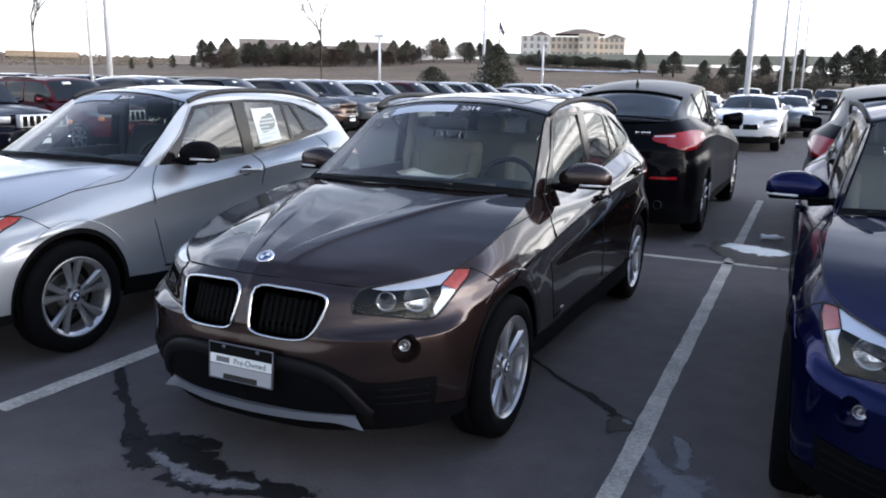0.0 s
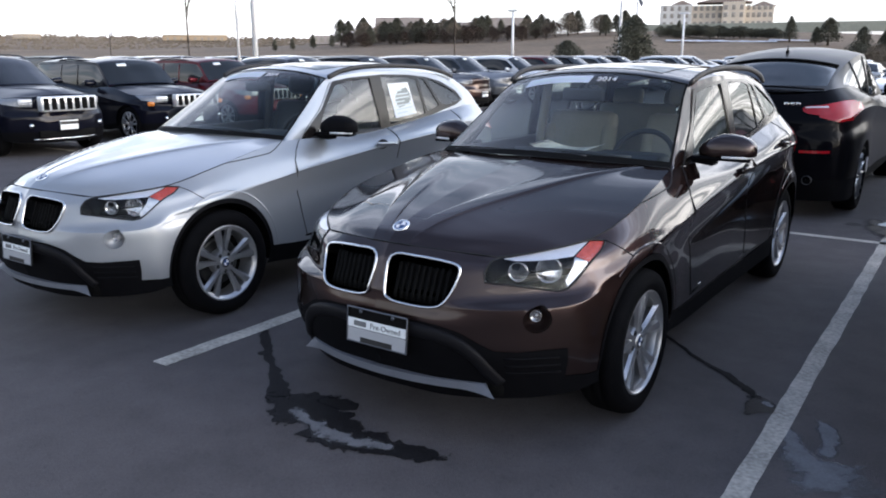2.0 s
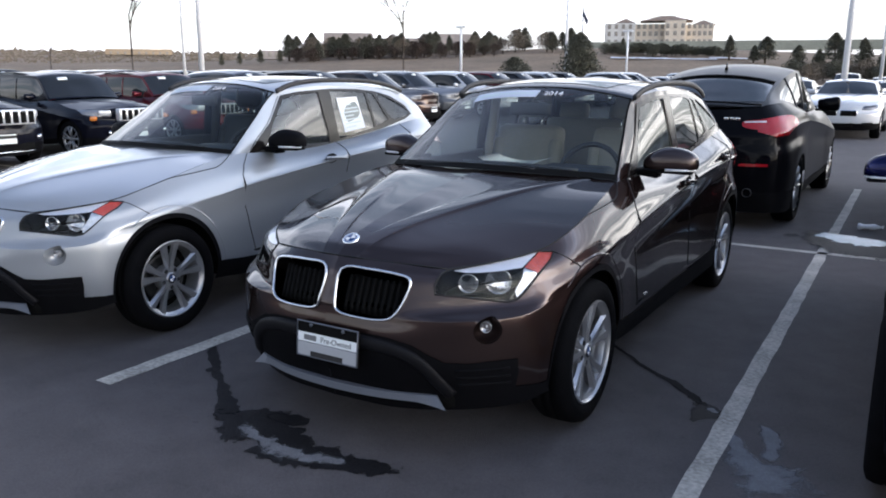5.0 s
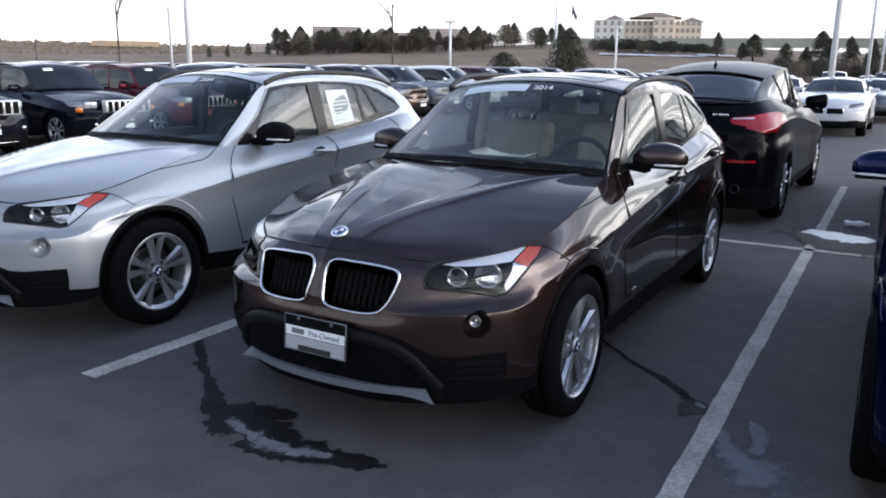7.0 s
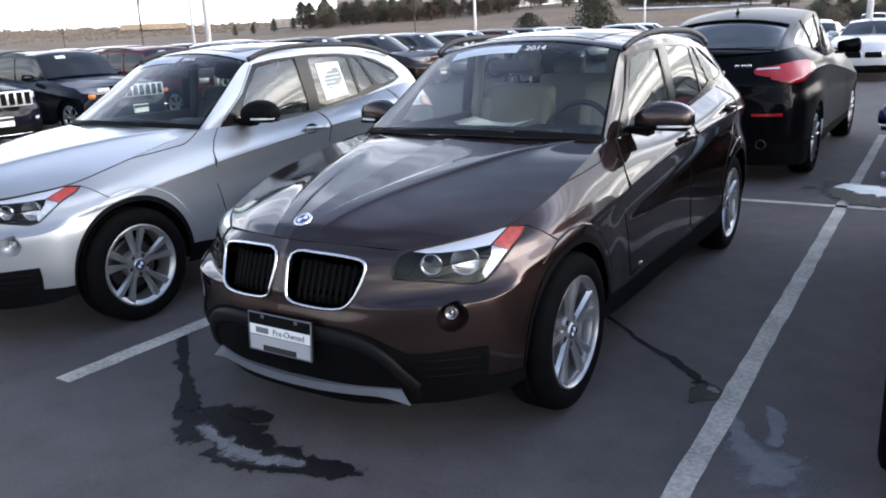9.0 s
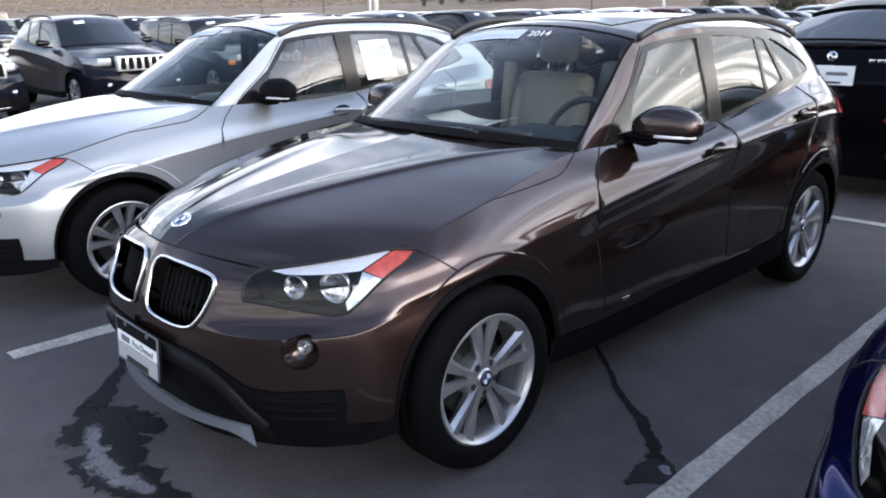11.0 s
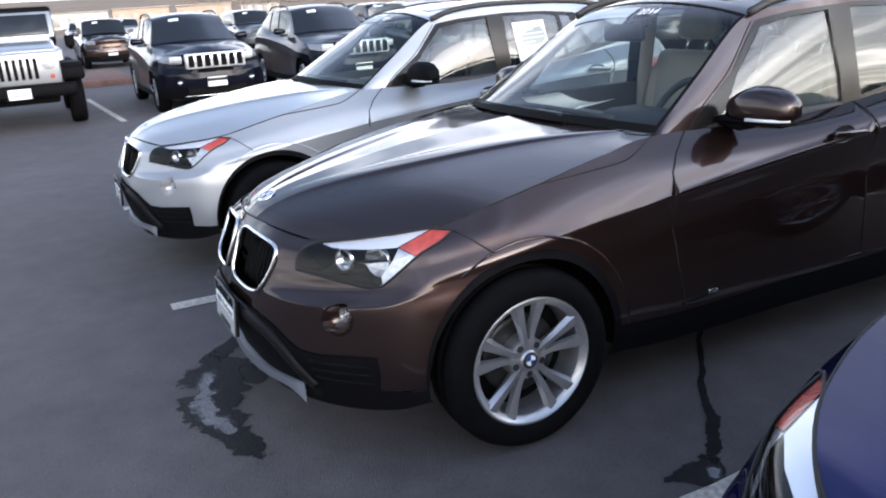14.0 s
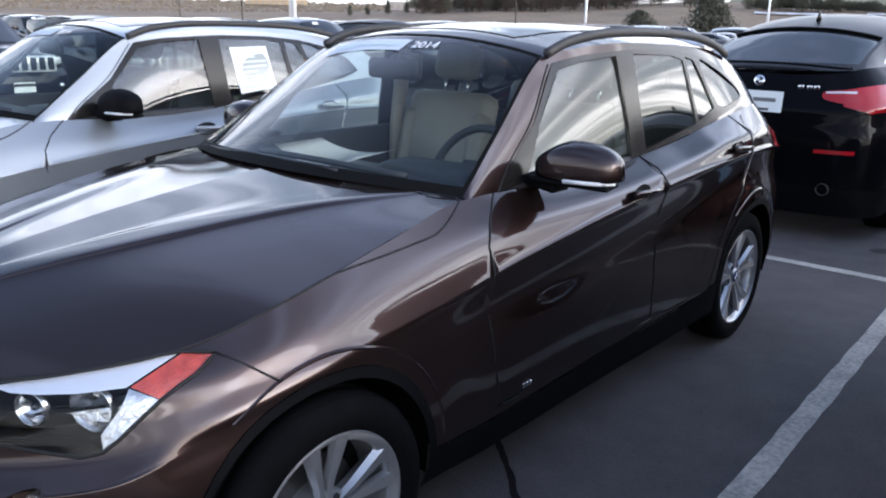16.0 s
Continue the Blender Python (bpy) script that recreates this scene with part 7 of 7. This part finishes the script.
# paler than glass: the haze over far windows is put into the colour
pane_mat = mat("hazed_pane", (.34, .31, .27), .25, spec=.5)


def block(b, name, cx, cy, w, d, h, material, z=0.0):
    bm = bmesh.new()
    box(bm, cx, cy, z + h / 2, w, d, h, .1)
    return part(name, bm, material, b, smooth=False)


def hip_roof(b, cx, cy, w, d, z, h, over=.8):
    bm = bmesh.new()
    w, d = w + over, d + over
    lo = [bm.verts.new((cx + sx * w / 2, cy + sy * d / 2, z)) for sx, sy in ((-1, -1), (1, -1), (1, 1), (-1, 1))]
    k = max(0.2, (w - d) / 2)
    hi = [bm.verts.new((cx - k, cy, z + h)), bm.verts.new((cx + k, cy, z + h))]
    for f in ((lo[0], lo[1], hi[1], hi[0]), (lo[1], lo[2], hi[1]), (lo[2], lo[3], hi[0], hi[1]), (lo[3], lo[0], hi[0]), (lo[3], lo[2], lo[1], lo[0])):
        bm.faces.new(f)
    part("roof", bm, roof_tile, b, smooth=False)


WIN = mesh_box(1.1, 1.5, .12, .02)
WIN.materials.append(pane_mat)


def windows(b, x0, x1_, n, y, zs):
    for z in zs:
        for x in np.linspace(x0, x1_, n):
            part("window", WIN, None, b, smooth=False, m=pose(x, y, z, 90, 0, 0))


def building(name, label, az, r, turn=0.0, lift=0.0):
    x, y = polar(az, r)
    return empty(name, label, "building", pose(x, y, rise(x, y) + lift, 0, 0, -az + turn), "")


hotel = building("hotel", "tan and white hotel of four storeys with hipped roofs", -16.9, 300, 0, -2.0)
part("wall", WIN, None, hotel, m=pose(0, 8, 6))
block(hotel, "wall", -13.2, 0, 10.5, 12, 11.4, pale_wall)
block(hotel, "wall", -2.5, 1.5, 11, 12, 11.0, tan_wall)
block(hotel, "wall", 5.5, -1, 7, 14, 12.0, tan_wall)
block(hotel, "wall", 13.5, 1, 9.5, 12, 10.6, tan_wall)
hip_roof(hotel, -11.5, 0, 6, 8, 11.6, 1.6)
hip_roof(hotel, 2.5, 0, 17, 13, 12.0, 2.0)
hip_roof(hotel, 15, 1, 7, 9, 10.7, 1.7)
for z in (2.2, 5.0, 7.8, 10.2):
    windows(hotel, -16.8, -9.6, 4, -6.02, [z])
    windows(hotel, -6.8, 1.2, 5, -4.52, [z])
    windows(hotel, 3.0, 8.0, 3, -8.02, [z])
    windows(hotel, 10.2, 17.2, 5, -5.02, [z])
w = building("retaining_wall", "long pale retaining wall on the slope", -11.5, 235, 0, .2)
block(w, "wall", 4, 0, 92, .6, 2.6, mat("pale_green_wall", (.34, .35, .29), .9, var=.15, scale=.2))
office = building("office_block", "low brown-grey flat-roofed office block", -34.8, 262, 0, 0)
block(office, "wall", -15.5, 0, 15, 16, 6.4, grey_wall)
block(office, "wall", 3, 3, 24, 16, 5.0, grey_wall)
block(office, "wall", 17.5, 0, 12.5, 16, 6.2, grey_wall)
windows(office, -21, -10, 6, -8.02, [2.4])
windows(office, -7, 10, 9, -5.02, [2.4])
windows(office, 12.5, 22.5, 6, -8.02, [2.4])
house = building("office_block", "small pale flat-roofed building behind trees", -43.2, 262, 0, 0)
block(house, "wall", 0, 0, 11, 9, 2.7, grey_wall)
windows(house, -4, 4, 5, -4.52, [1.5])
for az, r, wd, h in ((-52.1, 450, 32, 2.6), (-62.2, 520, 14, 2.2)):
    b = building("warehouse", "low tan warehouse far across the plain", az, r, 0, .5)
    block(b, "wall", 0, 0, wd, 14, h, far_wall)
    block(b, "parapet", 0, -.2, wd + .4, 14.4, .4, tan_wall, h)
    windows(b, -wd * .42, wd * .42, 9, -7.08, [.9])
row_wall = mat("pinkish_render", (.50, .36, .27), .9, var=.15, scale=.3)
for az, r, wd, h, m in ((-86.0, 150, 9, 2.5, pale_wall), (-82.2, 150, 9, 2.7, row_wall), (-78.2, 150, 9, 2.6, row_wall), (-74.6, 165, 7, 1.8, pale_wall)):
    b = building("low_building", "low pale building across the plain", az, r, 0, -.2)
    block(b, "wall", 0, 0, wd, 8, h, m)
    block(b, "parapet", 0, -.1, wd + .3, 8.4, .25, grey_wall, h)
    windows(b, -wd * .38, wd * .38, 4, -4.08, [1.2])
# scrub along the skyline
sc = random.Random(17)
vs, fs = [], []
for _ in range(5200):
    az, r = sc.uniform(-80, -37), sc.choice([300, 380, 470, 600, 720]) * sc.uniform(.92, 1.08)
    x, y = polar(az, r)
    hump = .5 + .5 * math.sin(az * 1.7 + r) + .4 * math.sin(az * 4.1)
    z = rise(x, y) + sc.uniform(-.2, .3 + .9 * max(0, hump)) * r / 450
    s = r / 450 * sc.uniform(.4, 1.0)
    k = len(vs)
    t = Vector((-math.cos(radians(az)), math.sin(radians(az)), 0))
    c = Vector((x, y, z))
    vs += [c - t * s, c + t * s * .3 - Vector((sc.uniform(-.3, .3), 0, s * .5)), c + t * s, c + t * s * .1 + Vector((0, 0, s * .7))]
    fs.append((k, k + 1, k + 2, k + 3))
far_scrub = part("scrub", mesh_of("scrub", vs, fs), scrub)
tagged(far_scrub, "brown scrub and low trees along the skyline", "scrub", kind="stuff")
snow = mat("old_snow", (.62, .64, .68), .8, var=.12, scale=.4)
for az0, az1, r in ((-20, -13.0, 168), (-3, 9, 140), (-13.5, -11, 172)):
    bm = bmesh.new()
    rows = []
    for az in lin(az0, az1, 24):
        row = []
        for d in (-1.2 + tr.uniform(-.6, .6), 1.6 + tr.uniform(-.8, .8)):
            x, y = polar(az, r + d)
            row.append(bm.verts.new((x, y, rise(x, y) + .25)))
        rows.append(row)
    for A, B in zip(rows, rows[1:]):
        bm.faces.new((A[0], B[0], B[1], A[1]))
    tagged(part("snow_strip", bm, snow), "thin strip of old snow on the slope", "snow", kind="structure")
